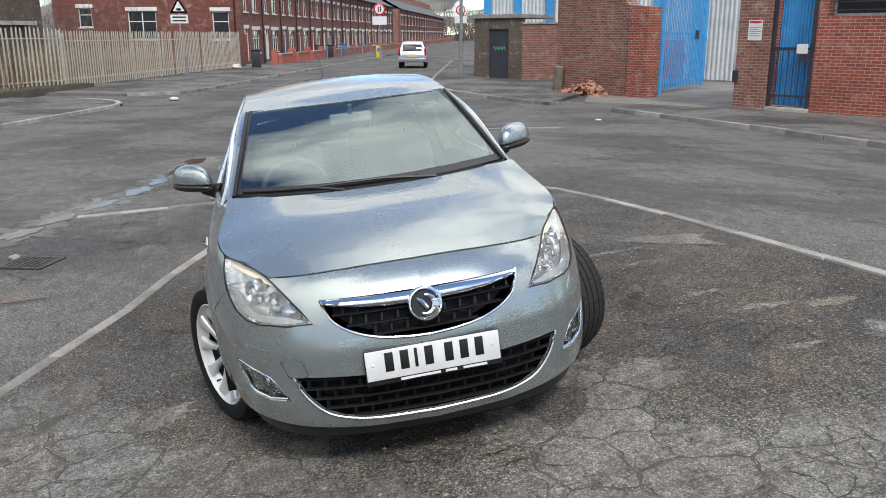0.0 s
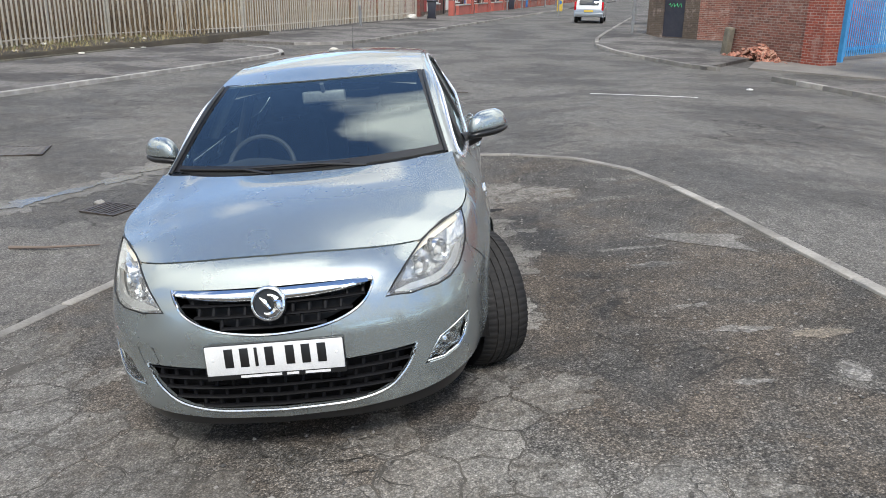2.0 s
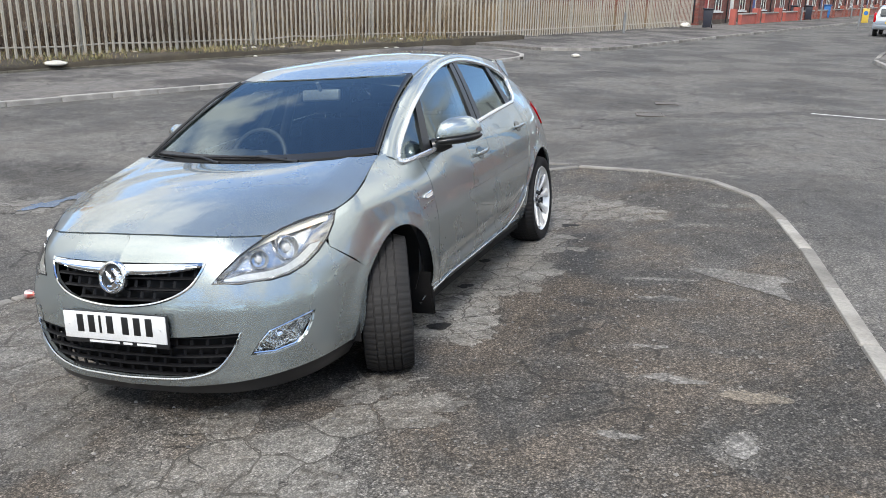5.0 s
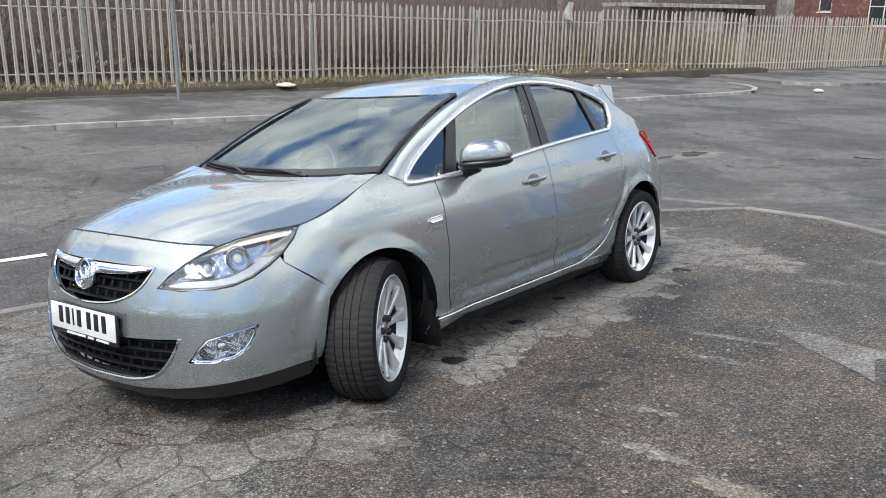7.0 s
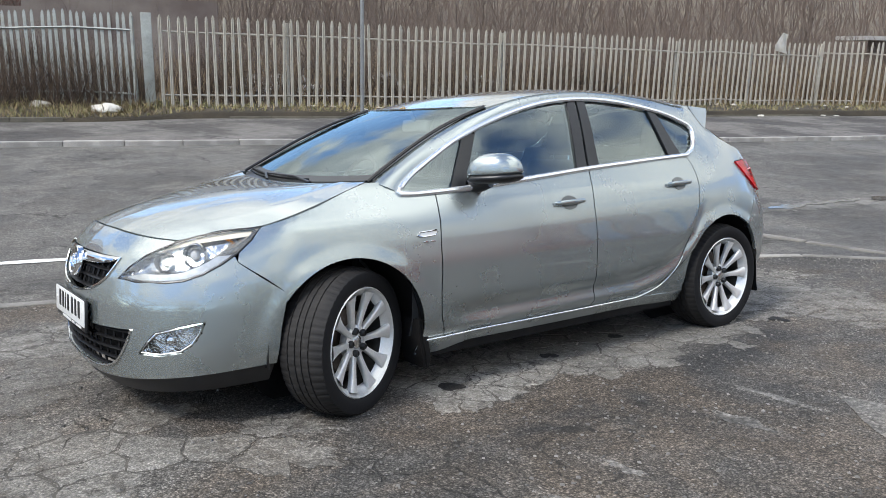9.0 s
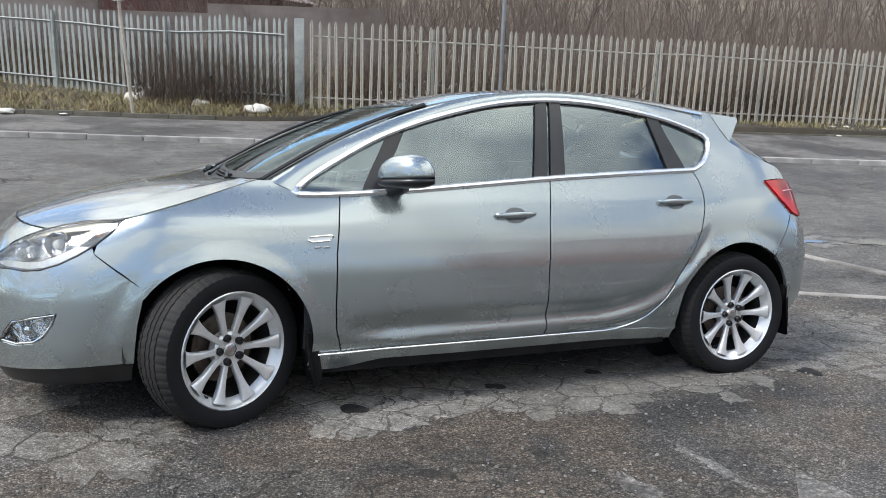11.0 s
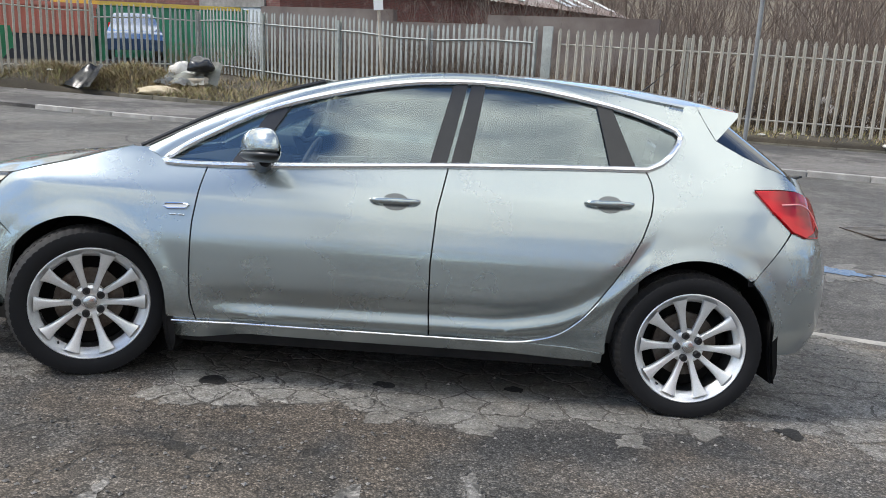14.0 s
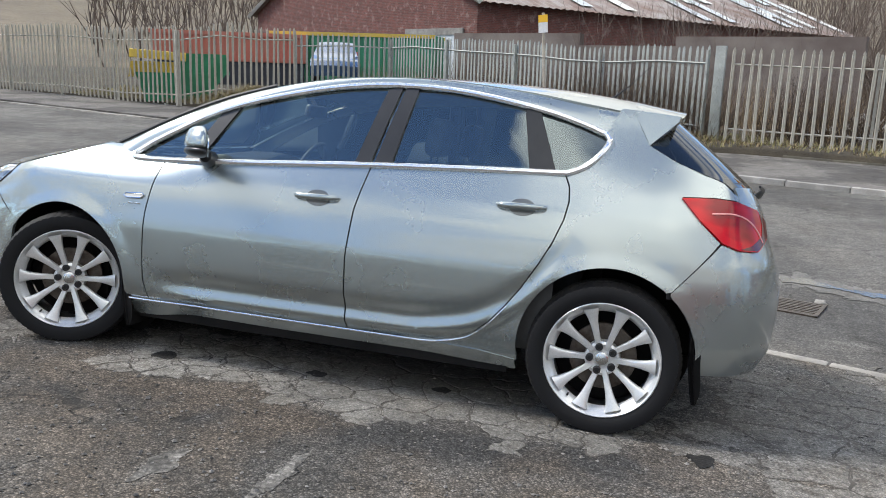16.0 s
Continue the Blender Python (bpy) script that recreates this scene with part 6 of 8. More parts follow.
patch_of("repair_patch", [(2.01, 0.62), (2.23, 0.64), (2.59, 0.50), (2.66, 0.40), (2.58, 0.37), (2.64, 0.02), (2.52, 0.15), (2.27, 0.36)], PALE_PATCH, "pale triangular repair in the asphalt", 0.012)
for k, (cx, cy, rx, ry) in enumerate(SPOTS[:7]):
    patch_of("worn_patch", blot(cx, cy, rx * 0.95, ry * 0.9, -3, 14), SANDY_PATCH if k == 2 else PALE_PATCH, "pale ragged patch worn into the asphalt", 0.05, 0.0085, seed=cx * 3 + cy)
for cx, cy, r in ((0.81, -0.77, 0.040), (0.68, -0.01, 0.045), (0.65, 0.63, 0.040), (0.99, 1.78, 0.07)):
    patch_of("oil_spot", blot(cx, cy, r * 1.1, r * 0.7, 20), DARK_SPOT, "dark oil spot on the asphalt", 0.05, 0.0105, seed=cx)
for name, line in (("road_line", [(3.3, 10.9), (5.3, 10.6)]), ("road_line", [(-4.5, -2.9), (-3.85, -0.6)])):
    a, b = Vector(line[0]), Vector(line[1])
    n = (b - a).normalized()
    side = Vector((-n.y, n.x)) * 0.05
    patch_of(name, [tuple(a - side), tuple(b - side), tuple(b + side), tuple(a + side)], WHITE_PAINT, "worn white road marking", 0.03, 0.008, seed=31)
WET = mottled("standing_water", (0.05, 0.048, 0.045), (0.09, 0.086, 0.08), 5, 0.07, 0.0, 0.06, 30, 0.003, world=True)
SILT = asphalt("damp_silt", (0.165, 0.158, 0.147), (0.21, 0.203, 0.19), 3.0, 0.01, 0.8, 90, grain=0.25)
gutter = catmull([(-4.25, 1.1), (-4.05, 2.2), (-3.55, 3.35), (-2.9, 4.65), (-2.2, 6.4), (-1.9, 7.9), (-1.7, 9.2)], 14)
wet = random.Random(8)
for (x0, y0), (x1, y1) in zip(gutter, gutter[1:]):
    slope = math.degrees(math.atan2(y1 - y0, x1 - x0))
    patch_of("puddle", blot((x0 + x1) / 2 + wet.uniform(-0.06, 0.06), (y0 + y1) / 2, math.dist((x0, y0), (x1, y1)) * wet.uniform(0.42, 0.62), wet.uniform(0.05, 0.15), slope), WET, "shallow water lying in the gutter", 0.10, 0.012, seed=wet.uniform(0, 50))
    patch_of("silt", blot((x0 + x1) / 2 + wet.uniform(-0.12, 0.12), (y0 + y1) / 2, math.dist((x0, y0), (x1, y1)) * wet.uniform(0.5, 0.75), wet.uniform(0.16, 0.30), slope + wet.uniform(-8, 8), 14), SILT, "pale damp silt along the gutter", 0.22, 0.005, seed=wet.uniform(0, 50))


COVER = mottled("worn_iron_cover", (0.15, 0.138, 0.122), (0.085, 0.078, 0.07), 9, 0.7, 0.2, 0.5, 60)


def iron_cover(name, x, y, w, h, turn, bars, label):
    ob = thing(name, label, "drain cover", Matrix.Translation((x, y, height(x, y) + 0.004)) @ pose(0, 0, 0, 0, 0, turn))
    part("frame", joined(block(-w / 2, w / 2, -h / 2, -h / 2 + 0.03, 0, 0.014), block(-w / 2, w / 2, h / 2 - 0.03, h / 2, 0, 0.014), block(-w / 2, -w / 2 + 0.03, -h / 2, h / 2, 0, 0.013), block(w / 2 - 0.03, w / 2, -h / 2, h / 2, 0, 0.013)), STEEL, ob, smooth=False)
    part("pit", block(-w / 2 + 0.02, w / 2 - 0.02, -h / 2 + 0.02, h / 2 - 0.02, 0, 0.004 if name == "gully_grate" else 0.008), RUBBER if name == "gully_grate" else COVER, ob, smooth=False)
    for k in range(bars):
        x0 = -w / 2 + 0.03 + (w - 0.06) * (k + 0.2) / bars
        part("bar", block(x0, x0 + (w - 0.06) / bars * 0.6, -h / 2 + 0.02, h / 2 - 0.02, 0.002, 0.012), STEEL if name == "gully_grate" else COVER, ob, smooth=False)


iron_cover("gully_grate", -2.75, 2.73, 0.42, 0.40, -20, 7, "rusty iron gully grate in the gutter")
iron_cover("manhole_cover", -5.0, 5.45, 0.62, 0.62, 15, 9, "worn iron manhole cover in the road")
iron_cover("manhole_cover", 0.61, 10.5, 0.5, 0.45, 12, 7, "worn iron manhole cover in the junction")
iron_cover("manhole_cover", 0.71, 12.3, 0.45, 0.4, 12, 7, "worn iron manhole cover in the junction")


# ---- worn plates of asphalt, parted by cracks ----
def clip(poly, mid, n):
    """The part of a convex outline on the near side of a line."""
    out = []
    for a, b in zip(poly, poly[1:] + poly[:1]):
        da, db = (a - mid).dot(n), (b - mid).dot(n)
        if da <= 0:
            out.append(a)
        if da * db < 0:
            out.append(a.lerp(b, da / (da - db)))
    return out


def plates(polys, gap_between, seed):
    """Ragged plates that fill the worn places, thinning out towards their edges."""
    pick = random.Random(seed)
    seeds = []
    for poly, soft in polys:
        lo_x, hi_x = min(p[0] for p in poly) - 0.15, max(p[0] for p in poly) + 0.15
        lo_y, hi_y = min(p[1] for p in poly) - 0.15, max(p[1] for p in poly) + 0.15
        for _ in range(int((hi_x - lo_x) * (hi_y - lo_y) * 900)):
            q = Vector((pick.uniform(lo_x, hi_x), pick.uniform(lo_y, hi_y)))
            keep = near_poly(q.x, q.y, poly, soft * 0.8)
            apart = gap_between * (0.75 + 0.5 * noise.noise((q.x * 2, q.y * 2, 4.0)))
            if keep > 0.02 and all((q - o).length > apart for o in seeds):
                seeds.append(q)
    out = []
    for k, c in enumerate(seeds):
        keep = max(near_poly(c.x, c.y, poly, soft) for poly, soft in polys)
        if pick.random() > 2.0 * keep - 0.35:
            continue
        cell = [c + Vector((dx, dy)) * 0.8 * gap_between for dx, dy in ((-1, -1), (1, -1), (1, 1), (-1, 1))]
        for o in seeds:
            if o is not c and (o - c).length < 2.6 * gap_between:
                n = (o - c).normalized()
                cell = clip(cell, (o + c) / 2 - n * pick.uniform(0.0, 0.004), n)
        if len(cell) < 3:
            continue
        ring = []
        for a, b in zip(cell, cell[1:] + cell[:1]):
            m = max(2, int((b - a).length / 0.018))
            for i in range(m):
                p = a.lerp(b, i / m)
                p = p + 0.040 * Vector((noise.noise((p.x * 6, p.y * 6, 11.0)), noise.noise((p.x * 6, p.y * 6, 17.0)))) + 0.016 * Vector((noise.noise((p.x * 21, p.y * 21, 3.0)), noise.noise((p.x * 21, p.y * 21, 7.0))))
                over = 0.5 - max(near_poly(p.x, p.y, poly, soft * 1.5) for poly, soft in polys)
                p = p.lerp(c, max(0.0, min(0.6, 1.4 * over + 0.5 * noise.noise((p.x * 13, p.y * 13, 9.0)) * (over > -0.2))))
                w = 0.014 * noise.noise((p.x * 9, p.y * 9, 2.0)) + 0.012 * noise.noise((p.x * 27, p.y * 27, 5.0)) + 0.007 * noise.noise((p.x * 70, p.y * 70, 8.0))
                ring.append(p + (c - p).normalized() * (0.002 + max(-0.001, 0.7 * w)))
        out.append((c, ring))
    return out


PLATE_TOP = asphalt("worn_plate", (0.218, 0.208, 0.189), (0.28, 0.268, 0.245), 5.0, 0.02, 0.9, 110, None, 0.005, 0.32, grime=0.75)
FADED_TOP = asphalt("faded_plate", (0.178, 0.167, 0.150), (0.24, 0.228, 0.208), 5.0, 0.02, 0.9, 105, None, 0.008, 0.44, grime=0.85)
dirt = []
for c, ring in plates(WORN[:1], 0.20, 9) + plates(WORN[1:], 0.36, 10):
    rim_ = [p + (p - c).normalized() * max(0.0005, 0.003 + 0.011 * noise.noise((p.x * 4, p.y * 4, 1.0))) for p in ring]
    dirt.append(([(p.x, p.y, height(p.x, p.y) + 0.0072) for p in rim_], [tuple(range(len(rim_)))]))
    bm = bmesh.new()
    z0 = height(c.x, c.y)
    rows_ = [[bm.verts.new((p.x - c.x + (c.x - p.x) * f, p.y - c.y + (c.y - p.y) * f, height(p.x, p.y) - z0 + up)) for p in ring] for f, up in ((0.0, 0.003), (0.02, 0.0078), (0.08, 0.0090))]
    for lo_, hi_ in zip(rows_, rows_[1:]):
        for i in range(len(ring)):
            bm.faces.new((lo_[i], lo_[(i + 1) % len(ring)], hi_[(i + 1) % len(ring)], hi_[i]))
    bm.faces.new(rows_[-1])
    bmesh.ops.recalc_face_normals(bm, faces=bm.faces)
    part("plate", bm, PLATE_TOP if -1.1 < c.y < 1.65 and c.x > 0 else FADED_TOP, bay, smooth=False, at=Matrix.Translation((c.x, c.y, z0)))


# ---- scattered stuff ----
def scatter(name, mat, label, category, makers):
    """One joined mesh out of lists of (points, faces)."""
    pts, faces = [], []
    for p, f in makers:
        b = len(pts)
        pts += p
        faces += [tuple(i + b for i in q) for q in f]
    me = bpy.data.meshes.new(name)
    me.from_pydata(pts, [], faces)
    me.materials.append(mat)
    ob = new(name, me)
    return tagged(ob, label, category, kind="stuff")


DIRT = mottled("dark_crack_dirt", (0.045, 0.041, 0.035), (0.085, 0.077, 0.067), 6, 0.95, world=True)
scatter("crack_dirt", DIRT, "dark dirt in the cracks of the asphalt", "dirt", dirt)
rnd = random.Random(4)


def pebble(x, y, z, r):
    o = [(x + r * rnd.uniform(0.6, 1.2), y, z), (x - r * rnd.uniform(0.6, 1.2), y, z), (x, y + r * rnd.uniform(0.6, 1.2), z), (x, y - r * rnd.uniform(0.6, 1.2), z), (x + r * 0.2, y, z + r * rnd.uniform(0.4, 0.8)), (x, y, z - r * 0.4)]
    return o, [(0, 2, 4), (2, 1, 4), (1, 3, 4), (3, 0, 4), (2, 0, 5), (1, 2, 5), (3, 1, 5), (0, 3, 5)]


GRIT = mottled("loose_grit", (0.22, 0.20, 0.18), (0.10, 0.095, 0.09), 30, 0.9, vary=0.0, world=True)
gn = Nodes(GRIT, True)
gn.color(gn.ramp(gn.island(), (0.0, (0.05, 0.048, 0.045)), (0.6, (0.13, 0.122, 0.113)), (1.0, (0.25, 0.235, 0.215))))
stones = []
for k in range(13000):
    y = rnd.uniform(-5.5, 4.6)
    x = rnd.uniform(BAY_LEFT(y) + 0.1, BAY_RIGHT(y) - 0.1)
    if abs(x) < 0.8 and -2.2 < y < 2.0 and rnd.random() < 0.7:
        continue
    stones.append(pebble(x, y, height(x, y) + 0.009, rnd.choice((0.004, 0.005, 0.006, 0.008, 0.010)) * rnd.uniform(0.7, 1.4)))
for k in range(60):
    y = rnd.uniform(-4.5, 4.0)
    x = rnd.uniform(BAY_LEFT(y) + 0.1, BAY_RIGHT(y) - 0.1)
    stones.append(pebble(x, y, height(x, y) + 0.010, rnd.uniform(0.010, 0.018)))
for k in range(1500):
    y = rnd.uniform(-4.5, 4.5)
    x = BAY_LEFT(y) - abs(rnd.gauss(0, 0.25)) - 0.05 if k % 2 else BAY_RIGHT(y) + abs(rnd.gauss(0, 0.3)) + 0.05
    stones.append(pebble(x, y, height(x, y) + 0.003, rnd.uniform(0.003, 0.008)))
scatter("loose_grit", GRIT, "loose grit and small stones on the asphalt", "gravel", stones)


def blade(x, y, z, h, w, lean, turn, bend=0.4):
    dx, dy = math.cos(turn), math.sin(turn)
    tx, ty = -dy * w, dx * w
    p = []
    for f in (0.0, 0.5, 1.0):
        o = lean * h * (f * (1 - bend) + bend * f * f * 1.6)
        ww = 1 - f * 0.85
        p += [(x + dx * o + tx * ww, y + dy * o + ty * ww, z + h * f * (1 - 0.25 * f * abs(lean))), (x + dx * o - tx * ww, y + dy * o - ty * ww, z + h * f * (1 - 0.25 * f * abs(lean)))]
    return p, [(0, 1, 3, 2), (2, 3, 5, 4)]


def lush(s, d):
    """How thick the grass stands."""
    return 0.5 + 0.9 * noise.noise((s * 0.5, d * 0.7, 3.0)) + (0.5 if s < 8 else 0.0)


green, straw = [], []
for k in range(26000):
    s = rnd.uniform(-14, 30)
    d = wid(s) + 0.08 + abs(rnd.gauss(0, 1.6))
    if d > 8.5 or lush(s, d) < rnd.random():
        continue
    x, y, z = on_verge(s, d)
    h = rnd.uniform(0.05, 0.16) * (1.3 if s < 6 else 1.0)
    (green if rnd.random() < 0.6 else straw).append(blade(x, y, z - 0.01, h, rnd.uniform(0.006, 0.014), rnd.uniform(0.2, 1.2), rnd.uniform(0, 6.3)))
for k in range(17000):
    s = rnd.uniform(-9, 7) if k % 2 else rnd.gauss(-4.6, 1.8)
    d = rnd.uniform(2.9, 5.2 + 0.4 * max(0.0, 6.6 - s)) if s > -2.6 else rnd.gauss(4.9, 0.9)
    if d < wid(s) + 0.15 or 0.45 + noise.noise((s * 0.8, d * 0.8, 9.0)) < rnd.random() * 0.9:
        continue
    x, y, z = on_verge(s, d)
    (straw if rnd.random() < 0.65 else green).append(blade(x, y, z - 0.02, rnd.uniform(0.08, 0.36), rnd.uniform(0.007, 0.014), rnd.uniform(0.4, 1.6), rnd.uniform(0, 6.3)))
scatter("verge_grass", GRASS, "rough green and yellow grass on the verge", "grass", green)
for k in range(9000):
    s, d = rnd.uniform(-8, 33), 0
    d = rnd.uniform(6.0 if s > 7 else 9.0, 12.0)
    x, y = far(s, d)
    straw.append(blade(x, y, height(x, y) + 0.15, rnd.uniform(0.4, 1.5), rnd.uniform(0.006, 0.014), rnd.uniform(0.05, 0.6), rnd.uniform(0, 6.3)))
for k in range(7000):
    s, d = rnd.uniform(28, 52), rnd.uniform(5.2, 14.0)
    x, y = far(s, d)
    straw.append(blade(x, y, height(x, y) + 0.1, rnd.uniform(0.5, 1.7), rnd.uniform(0.008, 0.016), rnd.uniform(0.05, 0.5), rnd.uniform(0, 6.3)))
scatter("dead_stalks", STRAW, "tall dead straw-coloured weeds behind the fence", "weeds", straw)


def twig(x, y, z, h, lean, turn, r):
    """A thin crooked stem of three faces a stretch, with side shoots."""
    out_p, out_f = [], []

    def stem(p0, d, length, rad, depth):
        p, d = Vector(p0), Vector(d).normalized()
        ring_prev = None
        n = 3
        for k in range(n + 1):
            s = d.cross(Vector((0.3, 0.2, 1))).normalized()
            u = s.cross(d)
            rr = rad * (1 - 0.75 * k / n)
            b = len(out_p)
            out_p.extend([tuple(p + s * rr), tuple(p - s * rr * 0.5 + u * rr * 0.87), tuple(p - s * rr * 0.5 - u * rr * 0.87)])
            if ring_prev is not None:
                for m in range(3):
                    out_f.append((ring_prev + m, ring_prev + (m + 1) % 3, b + (m + 1) % 3, b + m))
            ring_prev = b
            if depth and k in (1, 2):
                for _ in range(2):
                    dd = d + Vector((rnd.uniform(-1, 1), rnd.uniform(-1, 1), rnd.uniform(-0.2, 0.7))) * 0.9
                    stem(p, dd, length * rnd.uniform(0.35, 0.6), rr * 0.6, depth - 1)
            p = p + d * (length / n)
            d = (d + Vector((rnd.uniform(-1, 1), rnd.uniform(-1, 1), rnd.uniform(-0.3, 0.5))) * 0.28).normalized()
    stem((x, y, z), (lean * math.cos(turn), lean * math.sin(turn), 1), h, r, 1)
    return out_p, out_f


def scrub(count, area, low, high, rad, seed):
    rnd.seed(seed)
    out = []
    for k in range(count):
        s, d = rnd.uniform(*area[0]), rnd.uniform(*area[1])
        x, y = far(s, d)
        out.append(twig(x, y, height(x, y) + 0.1, rnd.uniform(low, high), rnd.uniform(0, 0.9), rnd.uniform(0, 6.3), rnd.uniform(0.5, 1.0) * rad))
    return out


BRAMBLE = mottled("dark_brambles", (0.105, 0.078, 0.058), (0.032, 0.026, 0.020), 0.8, 0.9, world=True)
bn = Nodes(BRAMBLE, True)
bn.color(bn.ramp(bn.island(), (0.0, (0.020, 0.017, 0.014)), (0.6, (0.075, 0.050, 0.038)), (1.0, (0.17, 0.125, 0.085))))
scatter("bramble_scrub", BRAMBLE, "tangled bare brown brambles behind the fence", "bushes", scrub(1900, ((7.5, 20), (5.7, 8.5)), 0.5, 1.9, 0.010, 5) + scrub(2300, ((18, 34), (6.75, 10)), 0.5, 2.0, 0.010, 15) + scrub(1100, ((-4, 5), (8.8, 11.5)), 0.6, 2.2, 0.010, 6) + scrub(950, ((3.2, 6.9), (4.7, 6.6)), 0.5, 1.8, 0.009, 16))
scatter("bare_thicket", TWIG, "bare brown thicket of young trees", "bushes", scrub(2600, ((-1, 60), (12.5, 40)), 2.2, 5.5, 0.022, 7) + scrub(500, ((2, 60), (40, 75)), 5.0, 9.0, 0.06, 8) + scrub(260, ((236, 252), (-14, 12)), 5.0, 11.0, 0.12, 9))


# ---- hillside and far woods ----
HILL = mottled("scrubby_hillside", (0.155, 0.127, 0.088), (0.09, 0.073, 0.054), 0.05, 0.95, 0.0, 0.8, 1.5, 0.4, world=True)


def hill_at(r, a):
    return 0.1 + 0.165 * max(0, r - 66) * (0.62 + 0.38 * ramp(math.degrees(a), 112, 140)) * (0.85 + 0.25 * noise.noise((math.cos(a) * 2.2, math.sin(a) * 2.2, 0.3)))


def hill_place(r, turn):
    a = radians(turn)
    return (r * math.cos(a), r * math.sin(a), min(hill_at(r, a), 48) - 0.6)


hillside = part("hillside", grid_sheet([60, 70, 80, 95, 110, 130, 150, 175, 200, 240, 300, 420], list(np.linspace(108, 232, 70)), hill_place), HILL)
tagged(hillside, "brown scrubby hillside behind the yards", "hill", kind="structure")
woods = []
rnd.seed(12)
for k in range(2000):
    r, turn = rnd.uniform(70, 210), rnd.uniform(112, 218)
    x, y, z = hill_place(r, turn)
    woods.append(twig(x, y, z, rnd.uniform(4, 9), rnd.uniform(0, 0.35), rnd.uniform(0, 6.3), 0.10))
scatter("far_woods", TWIG, "bare brown woods on the hillside", "trees", woods)


# ---- buildings ----
def frame_of(origin, toward, base):
    """A pose at origin whose x axis runs towards a second place."""
    o, t = Vector(origin), Vector(toward)
    d = t - o
    return Matrix.Translation((o.x, o.y, base)) @ Matrix.Rotation(math.atan2(d.y, d.x), 4, "Z"), d.length


def wall_with(openings, run, tall, thick):
    """A wall in the xz plane with openings (x0, x1, z0, z1), its outer face at y = 0."""
    xs = sorted({0, run, *[v for o in openings for v in o[:2]]})
    zs = sorted({0, tall, *[v for o in openings for v in o[2:4]]})
    bm = bmesh.new()
    for x0, x1 in zip(xs, xs[1:]):
        for z0, z1 in zip(zs, zs[1:]):
            c = ((x0 + x1) / 2, (z0 + z1) / 2)
            if any(o[0] < c[0] < o[1] and o[2] < c[1] < o[3] for o in openings):
                continue
            bmesh.ops.create_cube(bm, size=1, matrix=Matrix.LocRotScale(((x0 + x1) / 2, thick / 2, (z0 + z1) / 2), None, (x1 - x0, thick, z1 - z0)))
    bmesh.ops.remove_doubles(bm, verts=bm.verts, dist=0.001)
    seen, drop = {}, []
    for f in bm.faces:
        k = tuple(round(v, 3) for v in f.calc_center_median())
        if k in seen:
            drop += [f, seen[k]]
        seen[k] = f
    bmesh.ops.delete(bm, geom=list(set(drop)), context="FACES")
    bmesh.ops.recalc_face_normals(bm, faces=bm.faces)
    return bm


def sash(owner, x0, x1, z0, z1, lights=2, transom=True):
    """A white window: frame, panes, sill and lintel."""
    bm = bmesh.new()
    loops = [[bm.verts.new((x, y, z)) for x, z in ((x0 + g, z0 + g), (x1 - g, z0 + g), (x1 - g, z1 - g), (x0 + g, z1 - g))] for g, y in ((0.0, 0.088), (0.07, 0.088), (0.07, 0.142), (0.0, 0.142))]
    for p, q in zip(loops, loops[1:] + loops[:1]):
        for k in range(4):
            bm.faces.new((p[k], p[(k + 1) % 4], q[(k + 1) % 4], q[k]))
    bmesh.ops.recalc_face_normals(bm, faces=bm.faces)
    w = part("window", bm, WHITE_PAINT, owner, "white window frame", smooth=False)
    for k in range(1, lights):
        x = x0 + (x1 - x0) * k / lights
        part("mullion", block(x - 0.035, x + 0.035, 0.092, 0.138, z0 + 0.06, z1 - 0.06), WHITE_PAINT, w, smooth=False)
    if transom:
        part("transom", block(x0 + 0.06, x1 - 0.06, 0.095, 0.135, z0 + (z1 - z0) * 0.62, z0 + (z1 - z0) * 0.62 + 0.06), WHITE_PAINT, w, smooth=False)
    part("pane", block(x0 + 0.05, x1 - 0.05, 0.112, 0.118, z0 + 0.05, z1 - 0.05), WINDOW_DARK, w, "dark window pane", smooth=False)
    part("sill", block(x0 - 0.06, x1 + 0.06, -0.06, 0.10, z0 - 0.08, z0, 0.01), WHITE_PAINT, w, smooth=False)
    part("lintel", block(x0 - 0.12, x1 + 0.12, -0.025, 0.06, z1, z1 + 0.24, 0.01), WHITE_PAINT, w, "white painted lintel", smooth=False)


def front_door(owner, x0, x1, z1, mat):
    d = part("door", block(x0 + 0.05, x1 - 0.05, 0.10, 0.15, 0.12, z1 - 0.35, 0.01), mat, owner, "panelled front door", smooth=False)
    part("door_frame", joined(block(x0, x0 + 0.07, 0.06, 0.15, 0.1, z1), block(x1 - 0.07, x1, 0.06, 0.15, 0.1, z1), block(x0, x1, 0.06, 0.15, z1 - 0.07, z1), block(x0, x1, 0.06, 0.15, z1 - 0.38, z1 - 0.32)), WHITE_PAINT, d, smooth=False)
    part("fanlight", block(x0 + 0.05, x1 - 0.05, 0.11, 0.13, z1 - 0.33, z1 - 0.06), WINDOW_DARK, d, smooth=False)
    part("step", block(x0 - 0.1, x1 + 0.1, -0.3, 0.1, 0, 0.14, 0.01), KERB, d, smooth=False)
    part("lintel", block(x0 - 0.1, x1 + 0.1, -0.025, 0.06, z1, z1 + 0.22, 0.01), WHITE_PAINT, d, smooth=False)


